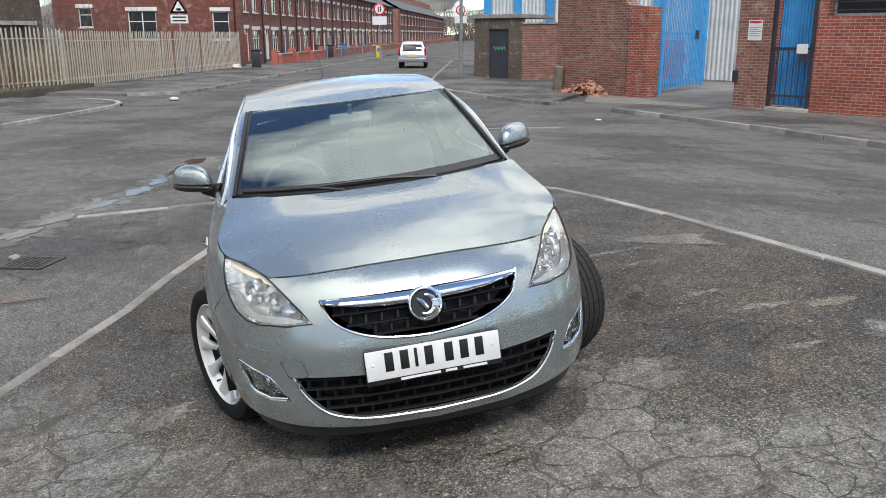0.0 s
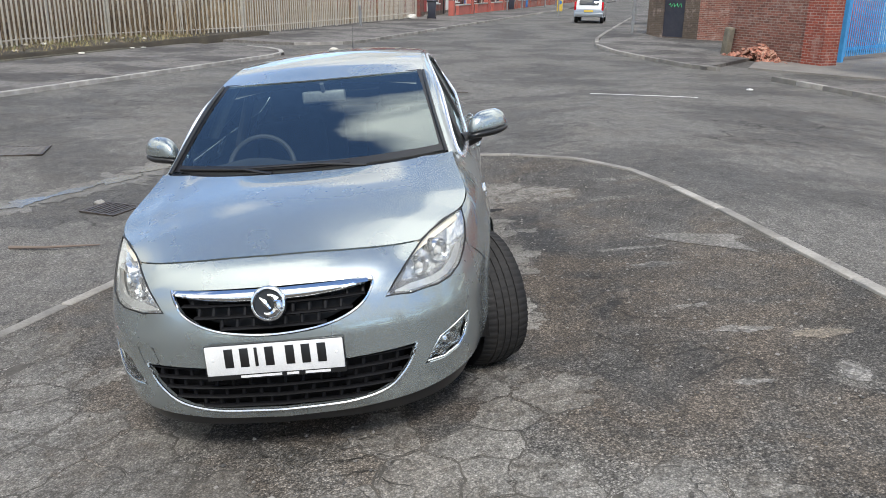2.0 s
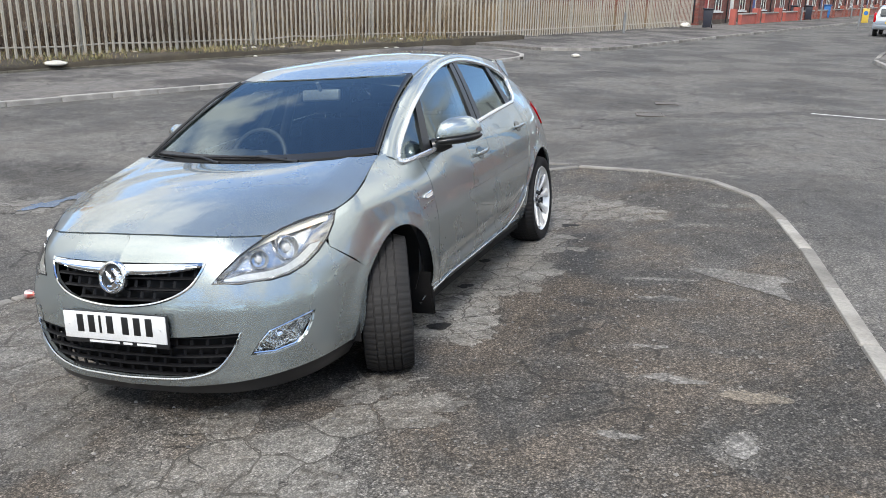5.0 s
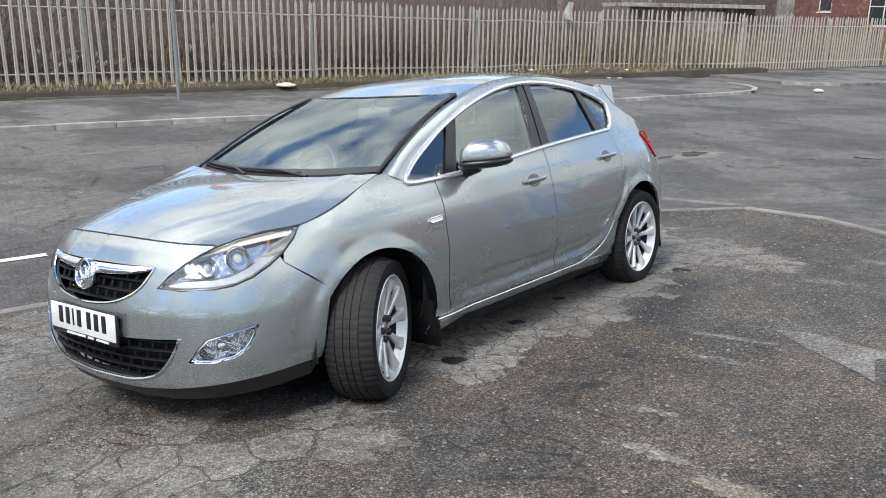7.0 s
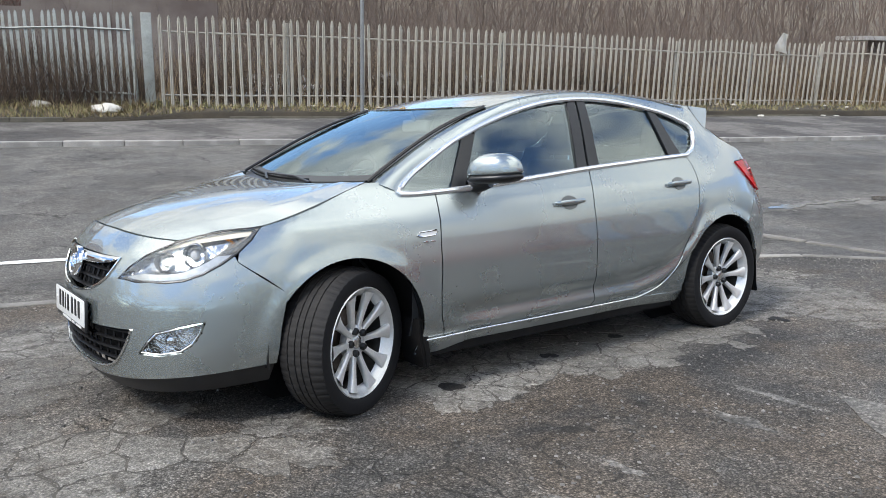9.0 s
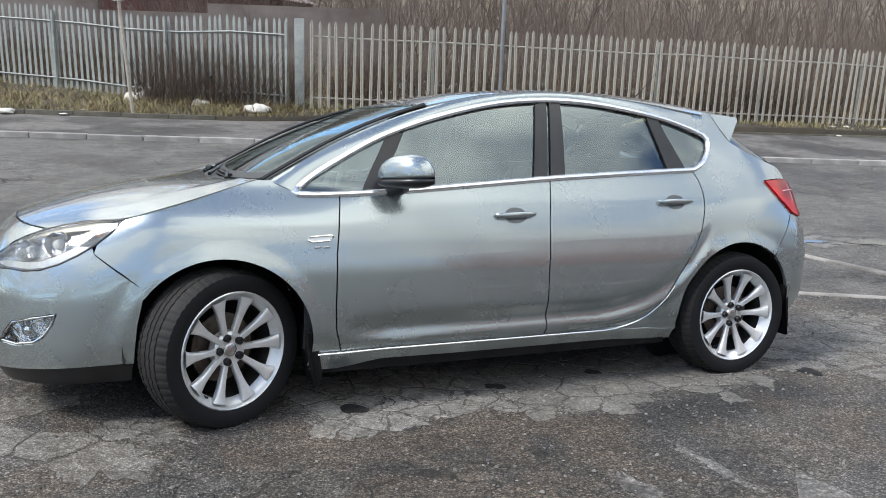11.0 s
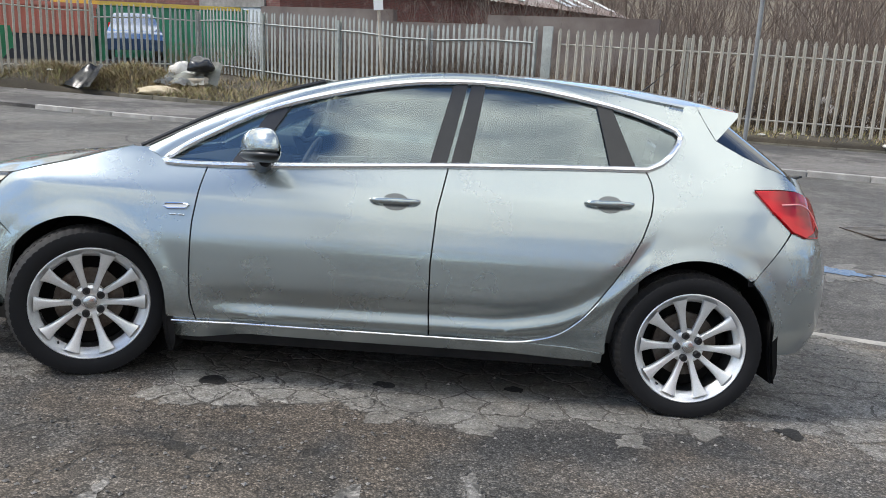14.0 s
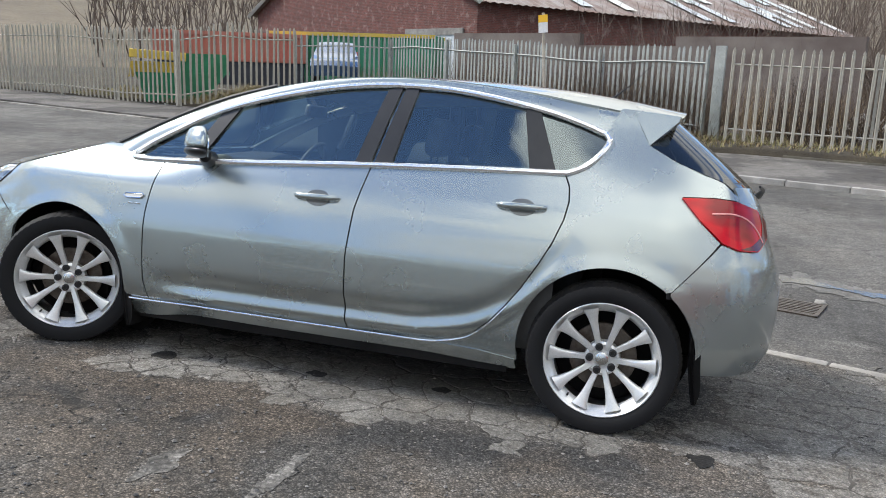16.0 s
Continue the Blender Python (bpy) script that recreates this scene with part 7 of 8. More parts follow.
DOOR_MATS = [material("door_red", (0.25, 0.02, 0.02), 0.4), WHITE_PAINT, material("door_blue", (0.03, 0.06, 0.2), 0.4), material("door_brown", (0.10, 0.04, 0.02), 0.4)]
corner = Vector((-1.35, 51.2))
for k in range(34):
    # a side street parts the two rows
    a = corner + STREET * (4.7 * k + (9.0 if k > 14 else 0.0))
    m, run = frame_of(a, a + STREET * 4.7, -0.30)
    m = m @ Matrix.Scale(1, 4)
    house = thing("terraced_house", "red brick terraced house with white lintels", "house", m, group="terrace along the street")
    ops = [(0.55, 1.45, 0.10, 2.45), (2.3, 3.9, 0.85, 2.35), (0.6, 1.5, 3.5, 4.9), (2.5, 3.7, 3.5, 4.9)]
    face = shifted(wall_with(ops, 4.7, 5.9, 0.3), Matrix.Identity(4))
    part("wall", face, BRICK_TERRACE, house, "red brick front wall", smooth=False)
    part("plinth", block(0, 4.7, -0.02, 0.0, 0, 0.35), BRICK_BROWN, house, smooth=False)
    front_door(house, 0.55, 1.45, 2.45, DOOR_MATS[k % 4])
    sash(house, 2.3, 3.9, 0.85, 2.35, 3)
    sash(house, 0.6, 1.5, 3.5, 4.9, 1)
    sash(house, 2.5, 3.7, 3.5, 4.9, 2)
    part("body", block(0, 4.7, 0.3, 8.5, 0, 5.9), BRICK_DARK, house, smooth=False)
    part("roof", sheet([(0, -0.25, 5.85), (4.7, -0.25, 5.85), (4.7, 4.3, 8.3), (0, 4.3, 8.3), (4.7, 8.8, 5.85), (0, 8.8, 5.85)], [(0, 1, 2, 3), (3, 2, 4, 5)]), SLATE, house, "slate roof", smooth=False)
    part("gutter", tube([(0, -0.3, 5.82), (4.7, -0.3, 5.82)], 0.06, 8), BLACK_TRIM, house)
    part("downpipe", tube([(4.6, -0.06, 5.8), (4.6, -0.06, 0.1)], 0.04, 8), BLACK_TRIM, house)
    part("chimney", block(4.2, 5.0, 3.7, 4.9, 7.6, 9.4), BRICK_DARK, house, smooth=False)
    gw = thing("garden_wall", "low red brick garden wall", "wall", m, group="garden walls")
    part("wall", joined(block(1.6, 4.55, -2.1, -1.88, 0, 0.75), block(0.15, 0.45, -2.16, -1.82, 0, 1.1), block(4.35, 4.7, -2.16, -1.82, 0, 1.1)), RED_WALL if k < 3 else BRICK_RED, gw, smooth=False)
    part("coping", block(1.6, 4.55, -2.15, -1.83, 0.75, 0.83, 0.01), KERB, gw, smooth=False)
# gable of the first house, facing the fence
m, run = frame_of(corner + ACROSS * 12.4, corner, -0.30)
gable = thing("gable_wall", "red brick gable with white-framed windows", "house", m)
ops = [(1.7, 2.6, 2.55, 3.75), (5.0, 6.9, 1.75, 3.55), (10.6, 11.7, 1.75, 3.5)]
part("wall", shifted(wall_with(ops, run, 6.2, 0.3), pose(0, -0.31, 0)), BRICK_TERRACE, gable, "red brick wall", smooth=False)
for x0, x1, z0, z1 in ops:
    n0 = len(gable.children)
    sash(gable, x0, x1, z0, z1, 2 if x1 - x0 > 1.2 else 1)
    for c in gable.children[n0:]:
        c.matrix_basis = pose(0, -0.31, 0)
part("plank_door", block(8.1, 9.2, -0.25, -0.15, 0.1, 2.2), WHITE_PAINT, gable, "pale back door", smooth=False)
part("pipe", tube([(12.1, -0.36, 0.2), (12.1, -0.36, 6)], 0.05, 8), BLACK_TRIM, gable)
m, run = frame_of(far(41, 19), far(52, 16.5), -0.3)
shedw = thing("yard_wall", "dark old rendered wall beside the houses", "wall", m)
part("wall", block(2.5, run, 0, 0.4, 0, 6.4), BRICK_BROWN, shedw, smooth=False)

# right-hand frontage: substation, rubble wall, gates, pillar and store
def right_box(name, a, b, deep, tall, mat, label, base=-0.3, category="building"):
    m, run = frame_of(b, a, base)
    ob = thing(name, label, category, m)
    return ob, run


sub, run = right_box("substation", (11.0, 30.7), (9.25, 32.4), 3, 2.75, BRICK_BROWN, "small dark brick substation with a steel door")
m, run = frame_of((9.25, 32.4), (11.0, 30.7), -0.3)
part("wall", shifted(wall_with([(0.75, 1.75, 0.1, 2.25)], run, 2.72, 0.25), Matrix.Identity(4)), BRICK_BROWN, sub, "dark brick wall", smooth=False, at=sub.matrix_world.inverted() @ m)
part("side_wall", block(0, 0.25, 0.25, 3.0, 0, 2.72), BRICK_BROWN, sub, smooth=False, at=sub.matrix_world.inverted() @ m)
part("roof_slab", block(-0.1, run + 0.1, -0.1, 3.1, 2.72, 2.90, 0.02), KERB, sub, smooth=False, at=sub.matrix_world.inverted() @ m)
steel_door = part("steel_door", block(0.75, 1.75, 0.08, 0.13, 0.1, 2.25), BIN_DARK, sub, "dark steel door", smooth=False, at=sub.matrix_world.inverted() @ m)
GREEN_MARK = material("green_spray", (0.05, 0.42, 0.16), 0.6)
part("spray_mark", tube([(0.95 + 0.055 * k, 0.072, 1.42 + 0.09 * math.sin(k * 2.1)) for k in range(12)], 0.018, 5), GREEN_MARK, steel_door, "green sprayed scrawl")
m, run = frame_of((11.0, 30.7), (12.6, 29.2), -0.3)
low = thing("yard_wall", "dark red brick yard wall", "wall", m)
part("wall", block(0, run + 0.6, 0, 0.3, 0, 2.45), BRICK_DARK, low, smooth=False)
part("coping", block(0, run + 0.6, -0.04, 0.34, 2.45, 2.53, 0.01), KERB, low, smooth=False)


def clad(name, a, b, tall, base, label, blue_every=3.0, door=None):
    """A ribbed sheet-steel wall with blue posts."""
    m, run = frame_of(a, b, base)
    ob = thing(name, label, "building", m)
    n = int(run / 0.22)
    pts, faces = [], []
    for k in range(n * 4 + 1):
        x = run * k / (n * 4)
        y = -0.05 if k % 4 in (1, 2) else 0.0
        pts += [(x, y, 0), (x, y, tall)]
    faces = [(2 * k, 2 * k + 2, 2 * k + 3, 2 * k + 1) for k in range(n * 4)]
    part("cladding", sheet(pts, faces), SHEET, ob, "ribbed white steel cladding", smooth=False)
    part("backing", block(0, run, 0.02, 6.0, 0, tall), SHEET, ob, smooth=False)
    x = 0.0
    while x < run:
        part("post", block(x, x + 0.42, -0.14, -0.04, 0, tall), BLUE, ob, "blue painted post", smooth=False)
        x += blue_every
    return ob


clad("steel_shed", (11.3, 38.0), (20.5, 26.5), 7.5, -0.3, "white ribbed steel shed with blue posts", 1.9)
m, run = frame_of((9.45, 22.1), (10.95, 18.35), -0.25)
rub = thing("broken_wall", "broken sooty red brick wall with a crumbled top", "wall", m)
pts_top = [(0, 4.3), (0.9, 4.2), (1.9, 4.15), (2.5, 3.75), (2.75, 3.35), (2.95, 3.2), (3.15, 2.88), (3.4, 2.82), (run, 2.78)]
prof = bmesh.new()
f = prof.faces.new([prof.verts.new((x, 0, z)) for x, z in [(0, 0), (run, 0)] + pts_top[::-1]])
g = bmesh.ops.extrude_face_region(prof, geom=[f])["geom"]
bmesh.ops.translate(prof, vec=(0, 0.45, 0), verts=[v for v in g if isinstance(v, bmesh.types.BMVert)])
bmesh.ops.recalc_face_normals(prof, faces=prof.faces)
part("wall", prof, BRICK_DARK, rub, "sooty brickwork", smooth=False)
part("pier", block(run - 0.72, run + 0.02, -0.06, 0.52, 0, 2.76), BRICK_RED, rub, "red brick pier", smooth=False)
part("gate_block", shifted(block(-0.13, 0.13, -0.12, 0.12, 0, 0.95, 0.05), pose(0.25, -0.2, 0, 0, 7, 0)), MOSSY, rub, "leaning dark stone stump", smooth=False)
BRICK_PIECE = mottled("loose_brick", (0.30, 0.10, 0.065), (0.36, 0.22, 0.16), 8, 0.9, vary=0.6)
heap = thing("brick_heap", "heap of fallen red bricks and mortar by the wall", "rubble", m)
one = part("brick", block(-0.11, 0.11, -0.05, 0.05, -0.035, 0.035, 0.008, 1), BRICK_PIECE, heap, smooth=False, at=pose(1.4, -0.4, 0.05))
rnd.seed(21)
for k in range(170):
    x = 1.75 + rnd.gauss(0, 0.62)
    hmax = max(0.03, 0.58 - 0.42 * abs(x - 1.9) - 0.05)
    z = rnd.uniform(0.03, max(0.04, hmax))
    y = -0.12 - (0.75 - z) * rnd.uniform(0.1, 0.9)
    ob = new("brick", one.data)
    ob.parent = heap
    ob.matrix_basis = pose(x, y, z, rnd.uniform(-50, 50), rnd.uniform(-50, 50), rnd.uniform(0, 180)) @ Matrix.Scale(rnd.uniform(0.7, 1.25), 4)
# blue gate leaf, standing open
m, run = frame_of((12.0, 19.6), (15.6, 22.9), -0.20)
gate = thing("steel_gate", "open blue steel palisade gate", "gate", m)
for k in range(26):
    x = 0.3 + k * 0.155
    bm = block(x - 0.034, x + 0.034, -0.02, 0.0, 0.18, 3.55)
    part("pale", bm, BLUE, gate, smooth=False)
for z in (0.35, 1.9, 3.2):
    part("rail", block(0.1, 4.4, 0.0, 0.05, z, z + 0.09), BLUE, gate, smooth=False)
part("stile", block(0.0, 0.16, -0.06, 0.10, 0.0, 3.7, 0.01), BLUE, gate, "blue hanging post", smooth=False)
part("stile", block(4.3, 4.42, -0.04, 0.06, 0.12, 3.6, 0.01), BLUE, gate, smooth=False)
part("lock_box", block(3.3, 3.6, -0.06, -0.02, 1.75, 2.05), BIN_DARK, gate, smooth=False)
cart = thing("orange_container", "faded orange container behind the gate", "container", Matrix.Translation((14.6, 24.6, -0.2)) @ pose(0, 0, 0, 0, 0, 70))
part("body", block(-0.7, 0.7, -0.8, 0.8, 0.1, 1.7, 0.05), mottled("orange_paint", (0.55, 0.10, 0.02), (0.4, 0.08, 0.03), 2, 0.5), cart)
part("stripe", block(-0.71, 0.71, -0.815, -0.795, 0.9, 1.2), RED_SKIP, cart, smooth=False)
clad("steel_shed", (17.5, 31.0), (23.0, 20.0), 8.0, -0.3, "white steel store with blue shutters behind the gate", 2.4)
forecourt = footway("forecourt", [((8.6, 17.4), (11.6, 13.9)), ((9.4, 19.2), (12.6, 16.2)), ((11.5, 21.5), (15.5, 19)), ((15, 28), (22, 23))], "pale patched concrete gate entrance", 0.045)
forecourt.data.materials[0] = mottled("entrance_concrete", (0.21, 0.195, 0.175), (0.13, 0.12, 0.11), 0.8, 0.85, world=True)
m, run = frame_of((11.3, 13.85), (13.6, 9.6), -0.2)
store = thing("brick_store", "red brick store with a barred window", "building", m)
ops = [(0.85, 1.80, 0.22, 4.2), (2.15, 3.6, 2.32, 2.78)]
part("wall", wall_with(ops, 9.0, 5.0, 0.35), BRICK_RED, store, "red brick wall", smooth=False)
part("pillar", block(-0.05, 0.78, -0.16, 0.0, 0, 5.0), BRICK_DARK, store, "sooty brick pillar", smooth=False)
part("return_wall", block(0.0, 0.35, 0.35, 5, 0, 5.0), BRICK_DARK, store, smooth=False)
part("back", block(0.36, 9.0, 2.5, 2.7, 0, 5.0), BRICK_DARK, store, smooth=False)
part("step", block(0.82, 1.85, -0.22, 0.3, 0, 0.2, 0.02), KERB, store, smooth=False)
sd_ = part("shutter_door", sheet([(0.88 + 0.9 * k / 48, 0.20 + (0.03 if k % 4 in (1, 2) else 0), z) for k in range(49) for z in (0.2, 4.2)], [(2 * k, 2 * k + 2, 2 * k + 3, 2 * k + 1) for k in range(48)]), BLUE, store, "ribbed blue steel door", smooth=False)
part("gate_frame", joined(block(0.80, 0.88, -0.06, 0.0, 0.2, 4.2), block(1.76, 1.84, -0.06, 0.0, 0.2, 4.2), block(0.8, 1.84, -0.06, 0.0, 1.55, 1.62), block(0.8, 1.84, -0.06, 0.0, 0.45, 0.5), block(1.5, 1.8, -0.08, 0.0, 1.28, 1.52)), BIN_DARK, sd_, "black steel gate frame", smooth=False)
for k in range(6):
    part("gate_bar", block(0.95 + 0.14 * k, 0.965 + 0.14 * k, -0.045, -0.03, 0.25, 1.6), BIN_DARK, sd_, smooth=False)
part("paper", block(1.45, 1.72, -0.085, -0.081, 1.48, 1.70), PLATE, sd_, "white paper notice", smooth=False)
bw = part("barred_window", joined(block(2.15, 3.6, 0.10, 0.14, 2.32, 2.38), block(2.15, 3.6, 0.10, 0.14, 2.72, 2.78), block(2.15, 2.21, 0.10, 0.14, 2.32, 2.78), block(3.54, 3.6, 0.10, 0.14, 2.32, 2.78)), KERB, store, "pale window surround", smooth=False)
part("pane", block(2.2, 3.55, 0.15, 0.16, 2.36, 2.74), WINDOW_DARK, bw, smooth=False)
part("lintel", block(2.0, 3.75, -0.03, 0.05, 2.80, 2.98), KERB, bw, smooth=False)
for z in (2.44, 2.62):
    part("bar", block(2.1, 3.65, -0.03, -0.01, z, z + 0.025), BIN_DARK, bw, smooth=False)
notice = part("notice", block(0.22, 0.58, -0.175, -0.165, 1.78, 2.26), PLATE, store, "white notice with a red heading", smooth=False)
part("heading_bar", block(0.25, 0.55, -0.180, -0.174, 2.19, 2.24), SIGN_RED, notice, smooth=False)
for k in range(5):
    part("text_bar", block(0.25, 0.55 - 0.05 * (k % 2), -0.179, -0.174, 2.08 - 0.05 * k, 2.095 - 0.05 * k), KERB, notice, smooth=False)
part("bracket", block(-0.10, 0.05, -0.20, -0.16, 0.75, 1.05, 0.01), BIN_DARK, store, "rusty iron bracket", smooth=False)
footway("footway_right", [((9.95, 5.5), (15.5, 5.0)), ((9.3, 9.0), (14.3, 8.6)), ((8.75, 11.7), (12.6, 11.6)), ((8.2, 14.2), (11.4, 13.8))], "dark asphalt footway by the store", 0.09)
footway("footway_corner", [((7.35, 17.0), (9.9, 20.6)), ((6.7, 19.5), (9.4, 22.3)), ((6.1, 22.2), (9.3, 25.0)), ((5.9, 25.5), (9.3, 32.5)), ((7.5, 33), (12, 40)), ((13.5, 55), (20, 60)), ((22, 85), (30, 90))], "dark asphalt footway at the corner", 0.09)
kerb_line("kerb_store", [(9.95, 5.2), (9.3, 9.0), (8.75, 11.7), (8.15, 14.4)], 0.14, 0.105, 0.9, "worn concrete kerb by the store", mat=OLD_KERB)
kerb_line("kerb_corner", [(7.6, 16.8), (7.1, 17.8), (6.7, 19.5), (6.1, 22.2), (5.9, 25.5), (6.5, 29), (7.5, 33), (13.5, 55)], 0.14, 0.105, 0.9, "worn concrete kerb at the corner", mat=OLD_KERB)
footway("footway_left_street", [(far(30.6, 1.6), far(30.6, 5.2)), (far(31.6, 0.4), far(31.6, 5.2)), (far(33, 0.0), far(33, 5.2)), (far(55, 0.2), far(55, 5.0)), (far(120, 0.4), far(120, 5.0))], "grey footway before the houses", 0.09)
kerb_line("kerb_left_street", [far(30.6, 1.6), far(31.6, 0.35), far(33, -0.05), far(44, 0.1), far(55, 0.15), far(80, 0.2)], 0.14, 0.105, 0.9, "worn concrete kerb before the houses", mat=OLD_KERB)


# ---- the yard behind the fence ----
def skip_body(name, m, run, deep, tall, mat, label, ribs=0.75, rim=None):
    ob = thing(name, label, "container", m)
    part("body", block(0, run, 0, deep, 0.15, tall, 0.02), mat, ob, smooth=False)
    x = 0.05
    while x < run:
        part("rib", block(x, x + 0.09, -0.06, 0.0, 0.2, tall - 0.1), mat, ob, smooth=False)
        x += ribs
    part("rim", joined(block(-0.05, run + 0.05, -0.09, 0.02, tall - 0.12, tall + 0.02), block(-0.05, run + 0.05, deep - 0.02, deep + 0.09, tall - 0.12, tall + 0.02)), rim or mat, ob, "yellow top rail" if rim else "", smooth=False)
    return ob


m, run = frame_of((-27.3, -13.9), (-27.9, -7.2), 0.15)
skip_body("roll_on_container", m, run, 2.4, 2.65, GREEN_SKIP, "green steel waste container with a yellow rail", rim=YELLOW)
red_box = skip_body("shipping_container", frame_of((-24.2, -17.4), (-26.9, -12.2), 1.4)[0], 5.9, 2.4, 1.25, RED_SKIP, "faded red steel container above a dark block", 0.3)
# an added dark block fills the space below the container
part("trestle", block(0.1, 5.8, 0.1, 2.3, -1.3, 0.15), BIN_DARK, red_box, "dark block filling the space under the container", smooth=False)
small = thing("small_skip", "green and yellow skip with a sloping end", "skip", Matrix.Translation((-19.6, -13.4, 0.25)) @ pose(0, 0, 0, 0, 0, 122))


def trough(x0, x1, taper0, taper1, z0, z1):
    sk = bmesh.new()
    lo = [sk.verts.new(p) for p in ((x0 + taper0, -0.75, z0), (x1 - taper1, -0.75, z0), (x1 - taper1, 0.75, z0), (x0 + taper0, 0.75, z0))]
    hi = [sk.verts.new(p) for p in ((x0, -0.9, z1), (x1, -0.9, z1), (x1, 0.9, z1), (x0, 0.9, z1))]
    for k in range(4):
        sk.faces.new((lo[k], lo[(k + 1) % 4], hi[(k + 1) % 4], hi[k]))
    sk.faces.new(lo[::-1])
    sk.faces.new(hi)
    bmesh.ops.recalc_face_normals(sk, faces=sk.faces)
    return sk


part("body", trough(-1.25, 1.45, 0.3, 0.7, 0.0, 0.9), GREEN_SKIP, small, "green steel skip body", smooth=False)
part("green_side", trough(0.05, 1.45, 0.0, -0.12, 0.88, 1.5), GREEN_SKIP, small, smooth=False)
part("lid", trough(-1.35, 0.05, -0.1, 0.0, 0.75, 1.22), YELLOW, small, "faded yellow lid", smooth=False)
part("lid_top", shifted(block(-1.4, 0.25, -0.98, 0.98, 0, 0.26, 0.03), pose(0, 0, 1.26, 0, 3, 0)), YELLOW, small, smooth=False)
BLUE_CAR = material("dark_blue_paint", (0.03, 0.07, 0.16), 0.25, 0.3, Coat_Weight=1.0)


def plain_car(name, m, mat, label, glass_mat, tall=1.5, length=3.9, plate_mat=None):
    """A small car far off: body, glasshouse, wheels, lamps."""
    ob = thing(name, label, "car", m)
    side = [(-length / 2, 0.35), (-length / 2 + 0.03, 0.75), (-length / 2 + 0.12, 0.95), (-length / 2 + 0.40, tall - 0.06), (-length / 2 + 0.9, tall), (0.15, tall - 0.02), (0.75, 1.05), (length / 2 - 0.25, 0.85), (length / 2, 0.65), (length / 2 - 0.03, 0.30)]

    def shell(p, q):
        k = p * (len(side) - 1)
        i = min(len(side) - 2, int(k))
        y = side[i][0] + (side[i + 1][0] - side[i][0]) * (k - i)
        z = side[i][1] + (side[i + 1][1] - side[i][1]) * (k - i)
        w = 0.83 - 0.22 * max(0, z - 0.9) / 0.6
        return Vector(((q * 2 - 1) * w, y, z + 0.03 * (1 - (q * 2 - 1) ** 2)))
    top = lofted(shell, 36, 10)
    flanks = []
    for s in (1, -1):
        flanks.append(lofted(lambda p, q: Vector((s * (0.83 - 0.22 * max(0, (0.3 + (shell(p, 0).z - 0.3) * q) - 0.9) / 0.6), shell(p, 0).y, 0.3 + (shell(p, 0).z - 0.3) * q)), 36, 6))
    part("body", joined(top, *flanks), mat, ob)
    part("rear_window", shifted(block(-0.56, 0.56, -0.01, 0.01, -0.2, 0.18, 0.03), pose(0, -length / 2 + 0.20, 1.22, -28)), glass_mat, ob, "dark rear window")
    for s in (1, -1):
        part("side_window", sheet([(s * 0.775, -1.3, 0.98), (s * 0.775, 0.55, 0.98), (s * 0.66, 0.05, tall - 0.14), (s * 0.66, -1.15, tall - 0.14)], [(0, 1, 2, 3)]), glass_mat, ob, smooth=False)
        part("tail_lamp", block(s * 0.78 - 0.06, s * 0.78 + 0.06, -length / 2 + 0.02, -length / 2 + 0.25, 0.72, 1.2, 0.03), RED_LENS, ob, "red tail lamp")
        for y in (-1.25, 1.25):
            part("wheel", shifted(lathe([(-0.09, 0.05), (-0.09, 0.28), (0.09, 0.29), (0.095, 0.2), (0.08, 0.19), (0.075, 0.03)], 24), pose(s * 0.74, y, 0.29)), TYRE, ob)
    part("bumper", block(-0.80, 0.80, -length / 2 - 0.06, -length / 2 + 0.1, 0.36, 0.60, 0.04), mat, ob)
    part("number_plate", block(-0.26, 0.26, -length / 2 - 0.075, -length / 2 - 0.06, 0.64, 0.75), plate_mat or PLATE, ob, "plain plate", smooth=False)
    return ob


plain_car("parked_car", Matrix.Translation((-24.6, -10.0, 0.85)) @ pose(0, 0, 0, 0, 0, -70), BLUE_CAR, "dark blue car on a trailer bed behind the yard fence", WINDOW_DARK)
bed = thing("trailer_bed", "dark steel trailer bed under a car", "trailer", Matrix.Translation((-24.6, -10.0, 0.15)) @ pose(0, 0, 0, 0, 0, -70))
part("deck", block(-0.95, 0.95, -2.1, 2.1, 0.45, 0.69, 0.02), BIN_DARK, bed, smooth=False)
for dx in (-0.8, 0.8):
    for dy in (-0.5, 0.5):
        part("wheel", shifted(lathe([(-0.09, 0.05), (-0.09, 0.28), (0.09, 0.29), (0.095, 0.2), (0.08, 0.19), (0.075, 0.03)], 24), pose(dx, dy * 1.4, 0.29)), TYRE, bed)
street_turn = math.degrees(math.atan2(-STREET.x, STREET.y))
plain_car("small_car", Matrix.Translation((9.0, 46.2, -0.24)) @ pose(0, 0, 0, 0, 0, street_turn + 4), material("silver_paint", (0.28, 0.30, 0.32), 0.3, 0.6, Coat_Weight=1.0), "small silver hatchback on the street", WINDOW_DARK, 1.55, 3.9, YELLOW)
